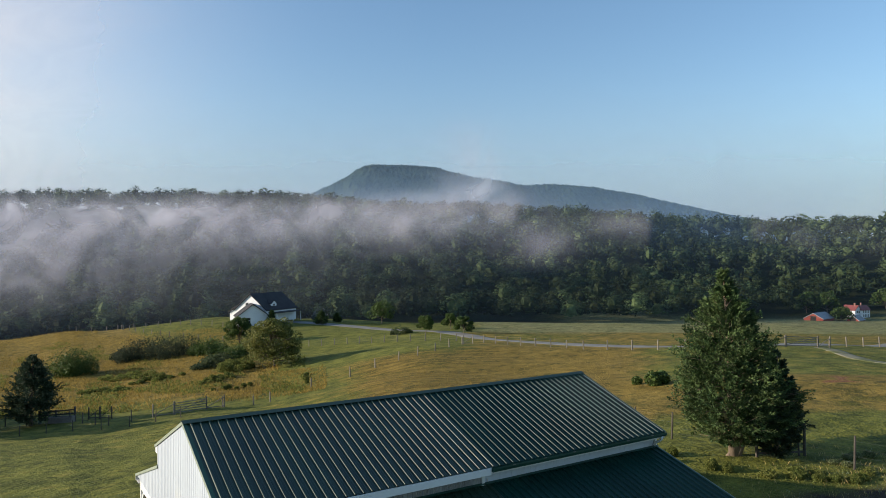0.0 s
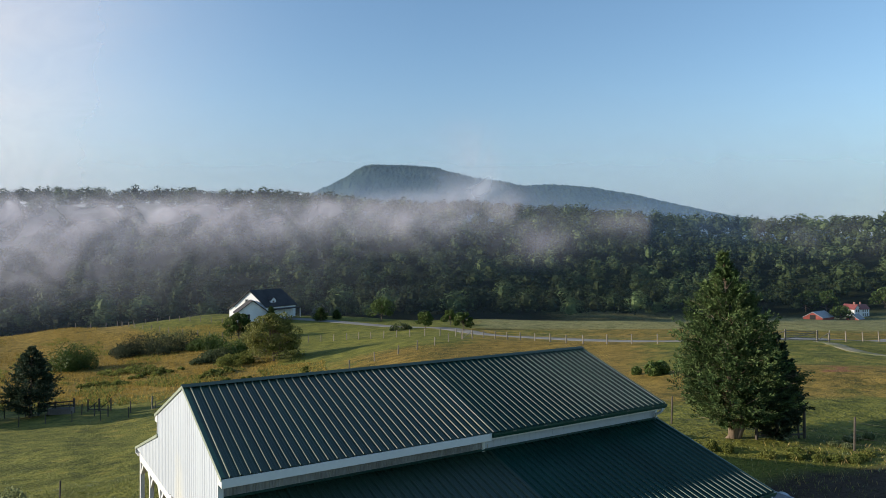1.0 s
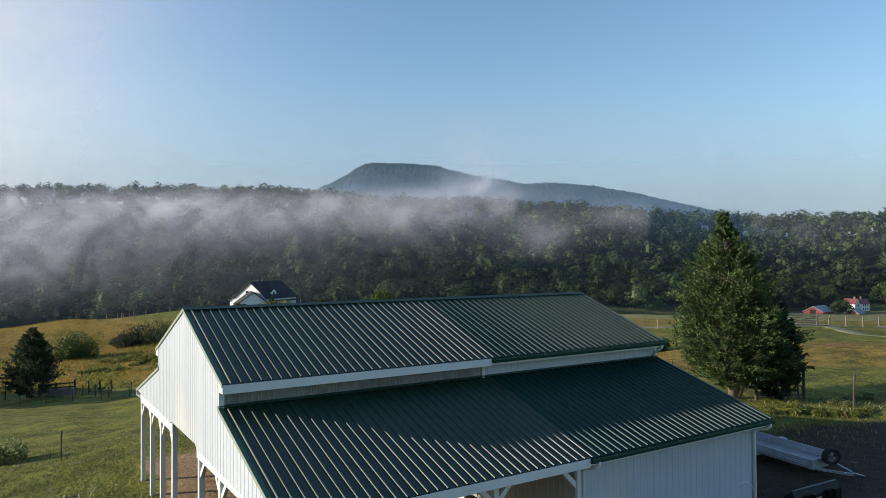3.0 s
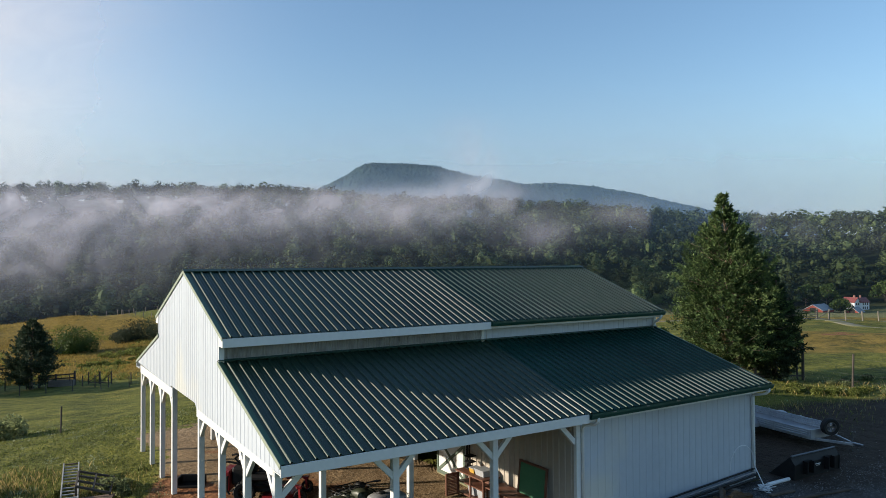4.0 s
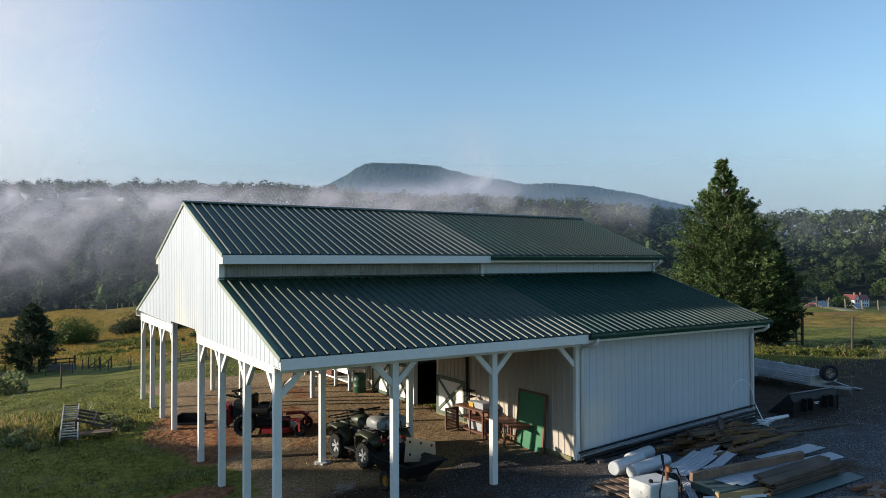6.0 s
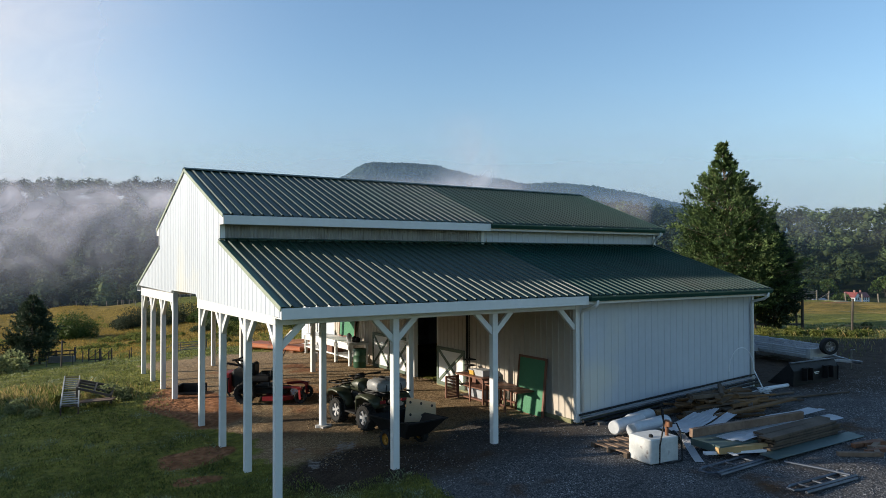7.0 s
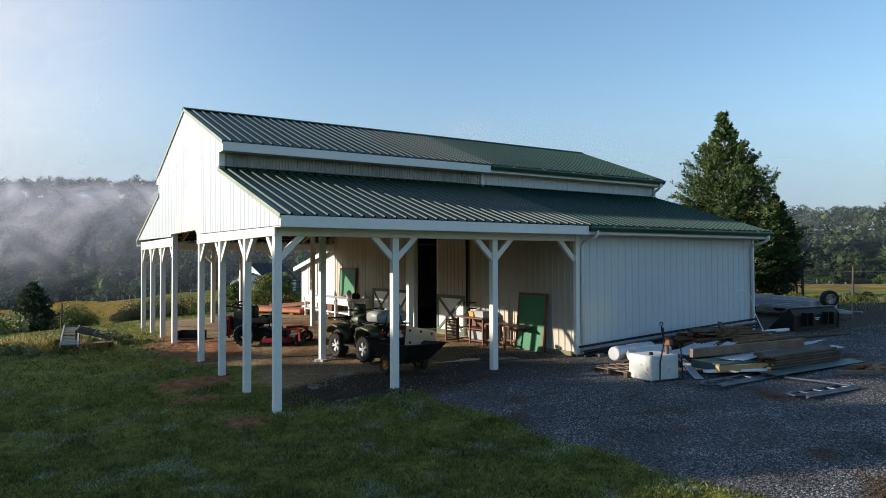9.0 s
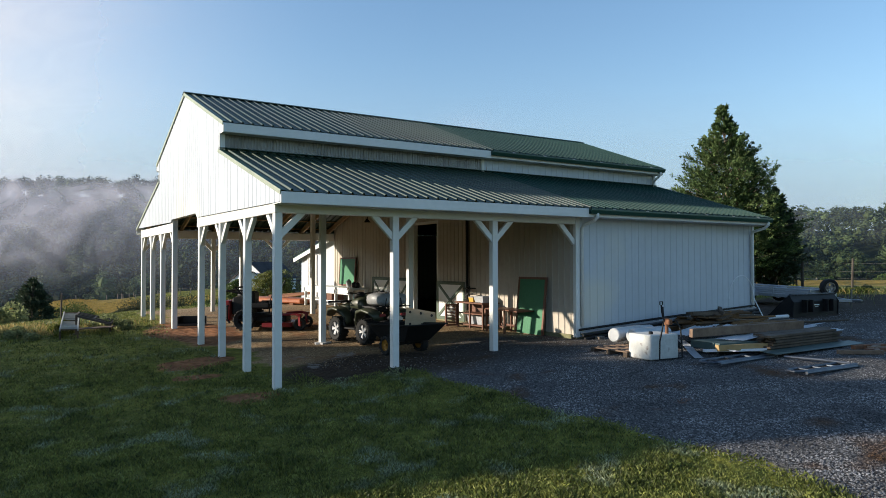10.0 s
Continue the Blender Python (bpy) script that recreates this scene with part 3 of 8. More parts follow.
def conifer(name, x, y, h, r, seed, material, label, limbs=150, sprays=15, leaf=0.26, bare=0.12, power=0.8, top=1.0, trunk_r=0.22):
    """A cone of upswept limbs that carry feathery sprays."""
    rng = np.random.default_rng(seed)
    tree = thing(name, pose(x, y, at_land(x, y) - 0.1), label, "tree")
    wood = [(((0, 0, 0), (0.05, 0.03, h * 0.3), (0, 0.05, h * 0.7), (0, 0, h * 0.97)), (trunk_r, trunk_r * 0.55, trunk_r * 0.22, 0.015), 9)]
    P, D = [], []
    for i in range(limbs):
        t = (i + rng.uniform(0, 1)) / limbs
        z0 = h * (bare + (0.93 - bare) * t ** 1.0)
        az = i * 2.399 + rng.uniform(-0.3, 0.3)
        reach = r * (1 - t) ** power * rng.uniform(0.62, 1.18) + 0.12 * r * top
        reach *= 0.75 + 0.25 * min(1, t / 0.12)
        up = 0.18 + 0.55 * t
        d = np.array((math.cos(az), math.sin(az), up))
        p0 = np.array((0, 0, z0))
        p1, p2 = p0 + d * reach * 0.55 - np.array((0, 0, 0.03 * reach)), p0 + d * reach + np.array((0, 0, 0.10 * reach))
        if i % 2 == 0:
            wood.append(((tuple(p0), tuple(p1), tuple(p2)), (0.03 + 0.02 * (1 - t), 0.02, 0.006), 4))
        k = max(4, int(sprays * (0.35 + reach / r)))
        s = rng.uniform(0.10, 1.0, k) ** 0.72
        base = np.where(s[:, None] < 0.55, p0 + (p1 - p0) * s[:, None] / 0.55, p1 + (p2 - p1) * (s[:, None] - 0.55) / 0.45)
        side = rng.normal(size=(k, 3)) * np.array((1, 1, 0.7))
        base = base + side * 0.16 * reach * (1.1 - s[:, None]) * 0.8
        for _ in range(9):
            P.append(base + rng.normal(scale=0.038 * r, size=(k, 3)))
            D.append(np.tile(d, (k, 1)) * 1.0 + rng.normal(scale=0.42, size=(k, 3)) + np.array((0, 0, 0.25)))
    tip = np.array([(0, 0, h * (0.93 + 0.07 * q)) for q in np.linspace(0, 1, 40)])
    P.append(tip + rng.normal(scale=0.05, size=tip.shape))
    D.append(rng.normal(scale=0.5, size=tip.shape) + np.array((0, 0, 1)))
    v, f = leaf_quads(np.concatenate(P), np.concatenate(D), leaf, rng, 0.27)
    part("trunk", limbs_mesh("trunk", wood), None, tree)
    part("crown", raw("crown", v, f, material), None, tree)
    return tree


def cedar(name, x, y, h, prof, seed, material, label, plumes=1000, leaf=0.12, size=1.0, lean=(0.0, 0.0), trunk_r=0.25, bark=None, forked=False):
    """A cedar: a crown of upswept plumes of fine sprays round a leaning trunk; prof: (height share, crown radius)."""
    rng = np.random.default_rng(seed)
    tree = thing(name, pose(x, y, at_land(x, y) - 0.1), label, "tree")
    ks, rs = (np.array(q) for q in zip(*prof))
    axis = lambda k: np.stack((lean[0] * k, lean[1] * k, h * k), -1)
    wood = [([tuple(axis(np.array(k))) for k in (0.0, 0.25, 0.6, 0.97)], (trunk_r, trunk_r * 0.62, trunk_r * 0.3, 0.015), 9)]
    if forked:
        wood.append((((0.10, -0.02, -0.05), (0.40, -0.30, h * 0.10), (0.75, -0.45, h * 0.3), (0.9, -0.5, h * 0.5)), (trunk_r * 0.9, trunk_r * 0.62, trunk_r * 0.45, 0.04), 8))
        wood.append((((0.05, 0.0, 0.35), (-0.45, 0.30, -0.12)), (trunk_r * 0.7, 0.08), 7))
    grid = np.linspace(ks[0], 0.985, 400)
    wt = np.cumsum(np.interp(grid, ks, rs) + 0.12)
    V, Fc, base = [], [], 0
    for n, inner, per, big in ((plumes, False, 46, 1.0), (int(plumes * 0.3), True, 26, 2.0)):
        hf = np.interp(rng.uniform(0, wt[-1], n), wt, grid)
        az = rng.uniform(0, 2 * math.pi, n)
        lob = 1 + 0.13 * np.sin(3 * az + seed + 6 * hf) + 0.12 * np.sin(7 * az - 13 * hf) + 0.10 * np.sin(29 * hf + 2 * az)
        R = np.interp(hf, ks, rs) * lob * (rng.uniform(0.15, 0.62, n) if inner else rng.uniform(0.62, 0.98, n))
        out = np.stack((np.cos(az), np.sin(az), np.zeros(n)), 1)
        P0 = axis(hf) + out * R[:, None]
        D = out * 0.75 + np.array((0, 0, 1)) * (0.22 + 0.75 * hf)[:, None] + rng.normal(scale=0.26, size=(n, 3))
        D /= np.linalg.norm(D, axis=1, keepdims=True)
        L = size * rng.uniform(0.35, 0.95, n) * np.clip(0.24 + np.interp(hf, ks, rs) * 0.45, 0.24, 1.1)
        if not inner:
            for k in range(0, n, 7):
                wood.append(((tuple(axis(hf[k] * 0.94)), tuple(axis(hf[k] * 0.96) * 0.4 + P0[k] * 0.6 - np.array((0, 0, 0.05 * R[k]))), tuple(P0[k] + D[k] * L[k] * 0.7)), (0.035 * size, 0.02 * size, 0.005), 4))
        s = rng.uniform(0, 1, (n, per, 1))
        side = rng.normal(size=(n, per, 3)) * np.array((1, 1, 0.7))
        side /= np.linalg.norm(side, axis=2, keepdims=True)
        Q = P0[:, None] + D[:, None] * L[:, None, None] * s + side * (0.03 + 0.19 * (1 - s)) * L[:, None, None] * rng.uniform(0.3, 1, (n, per, 1))
        W = D[:, None] * 0.9 + side * 0.75
        v, f = leaf_quads(Q.reshape(-1, 3), W.reshape(-1, 3), leaf * big, rng, 0.42)
        V.append(v)
        Fc.append(f + base)
        base += len(v)
    part("trunk", limbs_mesh("trunk", wood, bark), None, tree)
    part("crown", raw("crown", np.concatenate(V), np.concatenate(Fc), material), None, tree)
    return tree


def bush(name, x, y, rx, ry, h, seed, material, label, leaves=1500, leaf=0.28, turn=0.0, category="bush", group=""):
    rng = np.random.default_rng(seed)
    k = max(5, int(rx * ry * 1.2))
    k = min(k, 40)
    P, D = [], []
    c, s = math.cos(radians(turn)), math.sin(radians(turn))
    for i in range(k):
        q = rng.uniform(0, 1) ** 0.5
        az = rng.uniform(0, 2 * math.pi)
        lx, ly = q * rx * 0.8 * math.cos(az), q * ry * 0.8 * math.sin(az)
        px, py = lx * c - ly * s, lx * s + ly * c
        zz = at_land(x + px, y + py) - at_land(x, y)
        sz = h * rng.uniform(0.28, 0.68) * (1.05 - 0.45 * q)
        w = cloud(rng, int(leaves / k), 1.0)
        P.append(np.array((px, py, zz + sz * 0.75)) + w * np.array((max(sz, 0.3 * min(rx, ry)), max(sz, 0.3 * min(rx, ry)), sz)))
        D.append(w + rng.normal(scale=0.6, size=w.shape) + np.array((0, 0, 0.3)))
    v, f = facing_quads(np.concatenate(P), np.concatenate(D), leaf, rng, 0.6, 0.7)
    return solo(name, raw(name, v, f, material), None, pose(x, y, at_land(x, y)), label, category, group)


def build_woods():
    """The wooded hillside: thousands of crowns of leaf clumps."""
    rng = np.random.default_rng(5)
    def crown(seed, k, leaf, n):
        """Sprays of leaves round the lobes of a rounded crown, denser on their upper and outer sides."""
        g = np.random.default_rng(seed)
        t = (np.arange(n) + 0.5) / n
        az = np.arange(n) * 2.4 + g.uniform(-0.4, 0.4, n)
        rr = 3.5 * np.sqrt(np.clip(1 - (1.5 * t - 0.45) ** 2, 0.04, 1)) * g.uniform(0.7, 1.1, n)
        lobes = np.stack((rr * np.cos(az), rr * np.sin(az), 0.8 + 6.2 * t), 1)
        q = cloud(g, k, 0.9)
        q[:, 2] = np.where(q[:, 2] < -0.35, -q[:, 2], q[:, 2])
        P = lobes[np.arange(k) % n] + q * (g.uniform(1.2, 2.0, n) * (12 / n) ** 0.5)[np.arange(k) % n][:, None]
        out = (P - np.array((0, 0, 3.4))) / 4.0
        leaves = facing_quads(P, 0.7 * q + 0.4 * out + np.array((0, 0, 0.35)), leaf, g, 0.85, 0.20)[0]
        # the shaded inside of the crown
        u, w = np.meshgrid(np.arange(7) * math.tau / 6, np.linspace(-1.2, 1.45, 5))
        S = np.stack((2.1 * np.cos(u) * np.cos(w), 2.1 * np.sin(u) * np.cos(w), 3.2 + 2.5 * np.sin(w)), -1) * g.uniform(0.9, 1.05, (5, 7, 1))
        S[:, 6] = S[:, 0]
        core = np.stack((S[:-1, :-1], S[:-1, 1:], S[1:, 1:], S[1:, :-1]), 2).reshape(-1, 3)
        return np.concatenate((leaves, core))
    near_kinds = [crown(100 + s, 600, 0.54, 20) for s in range(10)]
    mid_kinds = [crown(120 + s, 260, 0.80, 15) for s in range(10)]
    far_kinds = [crown(140 + s, 120, 1.12, 10) for s in range(10)]
    V, Fc, T, base = [], [], [], 0
    rows = []
    v = 236.0
    while v < 600:
        step = 8.0 + (v - 236) * 0.005
        a = -0.78
        while a < 0.72:
            aa, vv = a + rng.uniform(-0.5, 0.5) * 8.8 / v, v + rng.uniform(-3.2, 3.2)
            a += 8.8 / v
            # the wood's near edge, and the crest behind which nothing shows
            edge = np.interp(aa, (-0.8, -0.45, -0.2, 0.02, 0.1, 0.3, 0.45, 0.6, 0.8), (246, 246, 238, 240, 246, 266, 318, 338, 345))
            crest = np.interp(aa, (-0.8, -0.31, 0, 0.5, 0.8), (618, 590, 566, 512, 500))
            if edge < vv < crest:
                rows.append((vv, aa))
        v += step
    for vv, aa in rows:
        x, y = from_va(vv, aa)
        z = at_land(x, y)
        kd = (near_kinds if vv < 310 else mid_kinds if vv < 390 else far_kinds)[rng.integers(10)]
        sc = rng.uniform(0.7, 1.45) if vv < 390 else rng.uniform(0.9, 1.4)
        t = rng.uniform(0, 6.28)
        c, s = math.cos(t) * sc, math.sin(t) * sc
        p = np.stack((kd[:, 0] * c - kd[:, 1] * s, kd[:, 0] * s + kd[:, 1] * c, kd[:, 2] * sc * (rng.uniform(0.70, 0.95) if vv < 390 else rng.uniform(0.85, 1.1))), 1) + np.array((x, y, z + ((rng.uniform(1.5, 4.5) if rng.uniform() < 0.75 else rng.uniform(5.0, 8.5)) if vv < 390 else rng.uniform(5.4, 9.0))))
        V.append(p)
        # crowns low on the slope mostly toned dark: their shade is in the colour
        T.append(np.full(len(p), (rng.uniform(0.30, 0.85) if rng.uniform() < 0.72 else rng.uniform(1.1, 1.9)) if vv < 320 else rng.uniform(0.5, 1.2) if rng.uniform() < 0.8 else rng.uniform(1.2, 1.7)))
        Fc.append(np.arange(len(p)).reshape(-1, 4) + base)
        base += len(p)
    me = raw("woods", np.concatenate(V), np.concatenate(Fc), M_WOODS)
    at = me.attributes.new("tone", "FLOAT", "POINT")
    at.data.foreach_set("value", np.concatenate(T).astype(np.float32))
    tagged(new("woods", me), "dense green deciduous woods covering the long hillside", "woods", kind="stuff")


build_woods()


# ---- the barn ----
XL, XR, XM = -0.14, 14.10, 7.15          # roof ends, and the wall between open bay and closed part
YC, YB = 7.0, 13.98                      # middle and back row
EAVE, STEP = (-0.58, 3.49), (3.53, 4.775)  # lower roof: outer and inner edge (y, z)
UEAVE, RIDGE = (3.14, 5.32), (7.0, 6.75)  # upper roof
Q = (0.0, 1.80, 3.68, 5.61, 8.77, 10.5, 12.2, 13.98)  # gable posts
P = (2.38, 4.81)                          # front posts


def roof_z(y):
    """Underside of the roof over a place of the plan."""
    y = y if y <= YC else 2 * YC - y
    if y < STEP[0]:
        return EAVE[1] + (y - EAVE[0]) * (STEP[1] - EAVE[1]) / (STEP[0] - EAVE[0]) - 0.03
    return UEAVE[1] + (y - UEAVE[0]) * (RIDGE[1] - UEAVE[1]) / (RIDGE[0] - UEAVE[0]) - 0.03


barn = thing("barn", None, "white steel-sided pole barn with green standing-rib metal roof and open bay", "barn")


def rib_profile(width, n, rib=0.025, minor=0.004):
    """Across one ribbed sheet: (across, out) with n tall ribs and two low ones between."""
    pitch, pts = width / n, [(0.0, 0.0)]
    for i in range(n):
        c = pitch * (i + 0.5)
        pts += [(c - 0.029, 0.0), (c - 0.017, 0.88 * rib), (c - 0.010, rib), (c + 0.010, rib), (c + 0.017, 0.88 * rib), (c + 0.029, 0.0)]
        if minor and i < n:
            for q in (0.36, 0.64):
                m = pitch * (i + 0.5 + q)
                if m < width - 0.02:
                    pts += [(m - 0.012, 0.0), (m - 0.005, minor), (m + 0.005, minor), (m + 0.012, 0.0)]
    pts.append((width, 0.0))
    return pts


def sheet(prof, length, thick=0.012):
    """A ribbed sheet lying in x (across) and y (along), ribs up."""
    bm = bmesh.new()
    top = [[bm.verts.new((a, y, o)) for a, o in prof] for y in (0, length)]
    low = [[bm.verts.new((a, y, o - thick)) for a, o in prof] for y in (0, length)]
    for i in range(len(prof) - 1):
        bm.faces.new((top[0][i], top[0][i + 1], top[1][i + 1], top[1][i]))
        bm.faces.new((low[0][i + 1], low[0][i], low[1][i], low[1][i + 1]))
        bm.faces.new((low[0][i], low[0][i + 1], top[0][i + 1], top[0][i]))
        bm.faces.new((top[1][i], top[1][i + 1], low[1][i + 1], low[1][i]))
    return bm


def build_roof():
    w, x0 = 0.9144, -0.0583
    widths = [w] * 15 + [w / 2]
    for (y0, z0), (y1, z1), name in ((EAVE, STEP, "lower_roof"), (UEAVE, RIDGE, "upper_roof")):
        L = math.hypot(y1 - y0, z1 - z0)
        tilt = math.degrees(math.atan2(z1 - z0, y1 - y0))
        full = mesh_of("roof_panel", sheet(rib_profile(w, 4, 0.040), L + 0.02), M_GREEN)
        newer = mesh_of("roof_panel", sheet(rib_profile(w, 4, 0.040), L + 0.02), M_GREEN_NEW)
        half = mesh_of("roof_panel", sheet(rib_profile(w / 2, 2, 0.040), L + 0.02), M_GREEN_NEW)
        for back in (False, True):
            slope = new(name)
            slope.parent = barn
            slope["label"] = "green ribbed metal roof slope"
            slope.empty_display_size = 0.1
            for i, wide in enumerate(widths):
                ob = part("roof_panel", half if wide < w else full if i < 8 else newer, None, slope)
                if back:
                    ob.matrix_basis = Matrix.Translation((x0 + i * w + wide, 2 * YC - y0, z0)) @ pose(0, 0, 0, 0, 0, 180) @ pose(0, 0, 0, tilt)
                else:
                    ob.matrix_basis = pose(x0 + i * w, y0, z0, tilt)
    # flashing where the lower roof meets the clerestory
    for y, o in ((3.485, -1), (10.515, 1)):
        bm = bmesh.new()
        box(bm, (XL, min(y, y + o * 0.012), STEP[1] - 0.06), (XR, max(y, y + o * 0.012), STEP[1] + 0.04))
        beam(bm, (XL, y + o * 0.045, STEP[1] + 0.030), (XR, y + o * 0.045, STEP[1] + 0.030), 0.09, 0.006, 0, (0, o * 0.312, 1))
        part("flashing", bm, M_GTRIM, barn, "dark green flashing above the lower roof")
    # ridge cap, rake trims, gutters
    bm = bmesh.new()
    for s in (-1, 1):
        beam(bm, (XL - 0.02, YC + s * 0.085, RIDGE[1] + 0.012), (XR + 0.02, YC + s * 0.085, RIDGE[1] + 0.012), 0.17, 0.012, 0, (0, s * 0.348, 1))
    part("ridge_cap", bm, M_GREEN, barn, "dark green ridge cap")
    for x in (XL, XR):
        for (y0, z0), (y1, z1) in ((EAVE, STEP), (UEAVE, RIDGE)):
            for s in (1, -1):
                f = (lambda y: y) if s == 1 else (lambda y: 2 * YC - y)
                bm = bmesh.new()
                o = -0.008 if x == XL else 0.008
                drop, tall = 0.028, 0.085
                beam(bm, (x + o, f(y0), z0 - drop), (x + o, f(y1), z1 - drop), 0.016, tall, 0.003)
                part("rake_trim", bm, M_RAKE, barn, "weathered pale rake trim along the gable")
                bm = bmesh.new()
                beam(bm, (x + (0.045 if x == XL else -0.045), f(y0), z0 + 0.009), (x + (0.045 if x == XL else -0.045), f(y1), z1 + 0.009), 0.09, 0.012, 0.003)
                part("rake_cap", bm, M_GTRIM, barn, "dark green cap along the roof edge")


build_roof()


def siding(parent, name, origin, along, out, length, zlo, zhi, material, pitch=0.2286, cuts=4, rib=0.011, minor=0.0):
    """Ribbed wall sheets, each a piece; zlo, zhi: heights by distance along."""
    origin, along, out = Vector((*origin, 0)), Vector((*along, 0)), Vector((*out, 0))
    n = max(1, round(length / (pitch * cuts)))
    w = length / n
    cnt = max(1, round(w / pitch))
    prof = rib_profile(w, cnt, rib, minor)
    for i in range(n):
        bm = bmesh.new()
        cols = []
        for a, o in prof:
            s = min(max(i * w + a, 0), length)
            p = origin + along * s
            lo, hi = zlo(s), zhi(s)
            cols.append([bm.verts.new((*(p + out * d).to_2d(), z)) for d, z in ((o, lo), (o, hi), (o - 0.02, hi), (o - 0.02, lo))])
        for c, d in zip(cols, cols[1:]):
            for k in range(4):
                bm.faces.new((c[k], d[k], d[(k + 1) % 4], c[(k + 1) % 4]))
        bm.faces.new(cols[0][::-1])
        bm.faces.new(cols[-1])
        part("wall_panel", bm, material, parent)


def wall(name, label=""):
    ob = new(name)
    ob.parent = barn
    ob.empty_display_size = 0.1
    if label:
        ob["label"] = label
    return ob


def build_walls():
    g = wall("gable_wall", "white ribbed steel gable wall")
    top = lambda a: (lambda s: roof_z(a + s) - 0.02)
    base = lambda a: (lambda s: 3.315 + 0.012 * (a + s) if not 5.75 < a + s < 8.75 else 3.49)
    for a, b in ((-0.55, 3.50), (3.50, 10.50), (10.50, 14.55)):
        siding(g, "gable", (-0.118, a), (0, 1), (-1, 0), b - a, base(a), top(a) if a != 3.50 else (lambda s: roof_z(3.53 + s * 0.9914) - 0.02), M_SIDING)
    # far gable
    f = wall("far_gable_wall", "white ribbed steel end wall")
    for a, b in ((-0.03, 3.50), (3.50, 10.50), (10.50, 14.01)):
        siding(f, "gable", (14.02, a), (0, 1), (1, 0), b - a, lambda s: 0.6, top(a) if a != 3.50 else (lambda s: roof_z(3.53 + s * 0.9914) - 0.02), M_SIDING)
    w = wall("front_wall", "white ribbed steel wall of the closed part")
    siding(w, "front", (7.27, -0.05), (1, 0), (0, -1), 6.72, lambda s: 0.62, lambda s: 3.36, M_SIDING)
    b = wall("back_wall")
    siding(b, "back", (7.2, 14.03), (1, 0), (0, 1), 6.8, lambda s: 0.5, lambda s: 3.4, M_SIDING)
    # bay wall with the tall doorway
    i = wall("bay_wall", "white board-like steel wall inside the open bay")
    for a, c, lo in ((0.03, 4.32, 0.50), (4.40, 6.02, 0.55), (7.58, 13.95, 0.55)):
        siding(i, "bay", (7.17, a), (0, 1), (-1, 0), c - a, (lambda s, lo=lo: lo), (lambda s, a=a: roof_z(a + s) - 0.05), M_BAYSHADE, rib=0.020)
    siding(i, "bay", (7.17, 6.02), (0, 1), (-1, 0), 1.56, lambda s: 3.56, lambda s: roof_z(6.02 + s) - 0.05, M_BAYSHADE)
    # inner skin, so that walls have thickness
    bm = bmesh.new()
    for a, c in ((0.03, 6.02), (7.58, 13.95)):
        box(bm, (7.20, a, 0.3), (7.30, c, 3.3))
    box(bm, (7.20, 6.02, 3.56), (7.30, 7.58, 4.6))
    part("inner_lining", bm, M_DARK, i)
    bm = bmesh.new()
    box(bm, (7.165, 6.02, 0.2), (7.31, 6.10, 3.56), 0.005)
    box(bm, (7.165, 7.50, 0.2), (7.31, 7.58, 3.56), 0.005)
    box(bm, (7.165, 6.10, 3.48), (7.31, 7.50, 3.56), 0.005)
    part("door_frame", bm, M_WHITE, i)
    # clerestory: cloudy sheet over the open bay, steel over the closed part
    for s in (0, 1):
        c = wall("clerestory_wall")
        y, o = (3.50, -1) if s == 0 else (10.50, 1)
        siding(c, "clear", (-0.02, y), (1, 0), (0, o), 7.10, lambda s: 4.72, lambda s: 5.40, M_CLEAR, 0.076, 12, 0.014)
        siding(c, "steel", (7.08, y), (1, 0), (0, o), 6.94, lambda s: 4.72, lambda s: 5.40, M_SIDING)
        for x, wd in ((-0.135, 0.125), (6.98, 0.10), (13.96, 0.11)):
            bm = bmesh.new()
            box(bm, (x, min(y, y + o * 0.045), 4.72), (x + wd, max(y, y + o * 0.045) + 0.0, 5.36), 0.006)
            part("corner_trim", bm, M_WHITE, c)
    # corner boards
    for x0, x1, y0, y1, z0, z1 in ((7.14, 7.27, -0.085, 0.02, 0.5, 3.36), (13.98, 14.06, -0.085, 0.02, 0.62, 3.36), (13.98, 14.06, 13.96, 14.07, 0.5, 3.36)):
        bm = bmesh.new()
        box(bm, (x0, y0, z0), (x1, y1, z1), 0.008)
        part("corner_board", bm, M_WHITE, barn)
    bm = bmesh.new()
    box(bm, (7.10, 0.05, 0.28), (7.155, 6.0, 0.56), 0.006)
    part("skirt_board", bm, M_MOSSY, barn, "mossy treated-wood skirt board")
    bm = bmesh.new()
    box(bm, (7.20, -0.045, 0.30), (14.0, 0.0, 0.66), 0.006)
    part("skirt_board", bm, M_MOSSY, barn, "mossy treated-wood skirt board")


M_MOSSY = mat("mossy_wood", (0.12, 0.12, 0.05), (0.22, 0.21, 0.13), 2, 16, 0.9, bump=0.3)
build_walls()


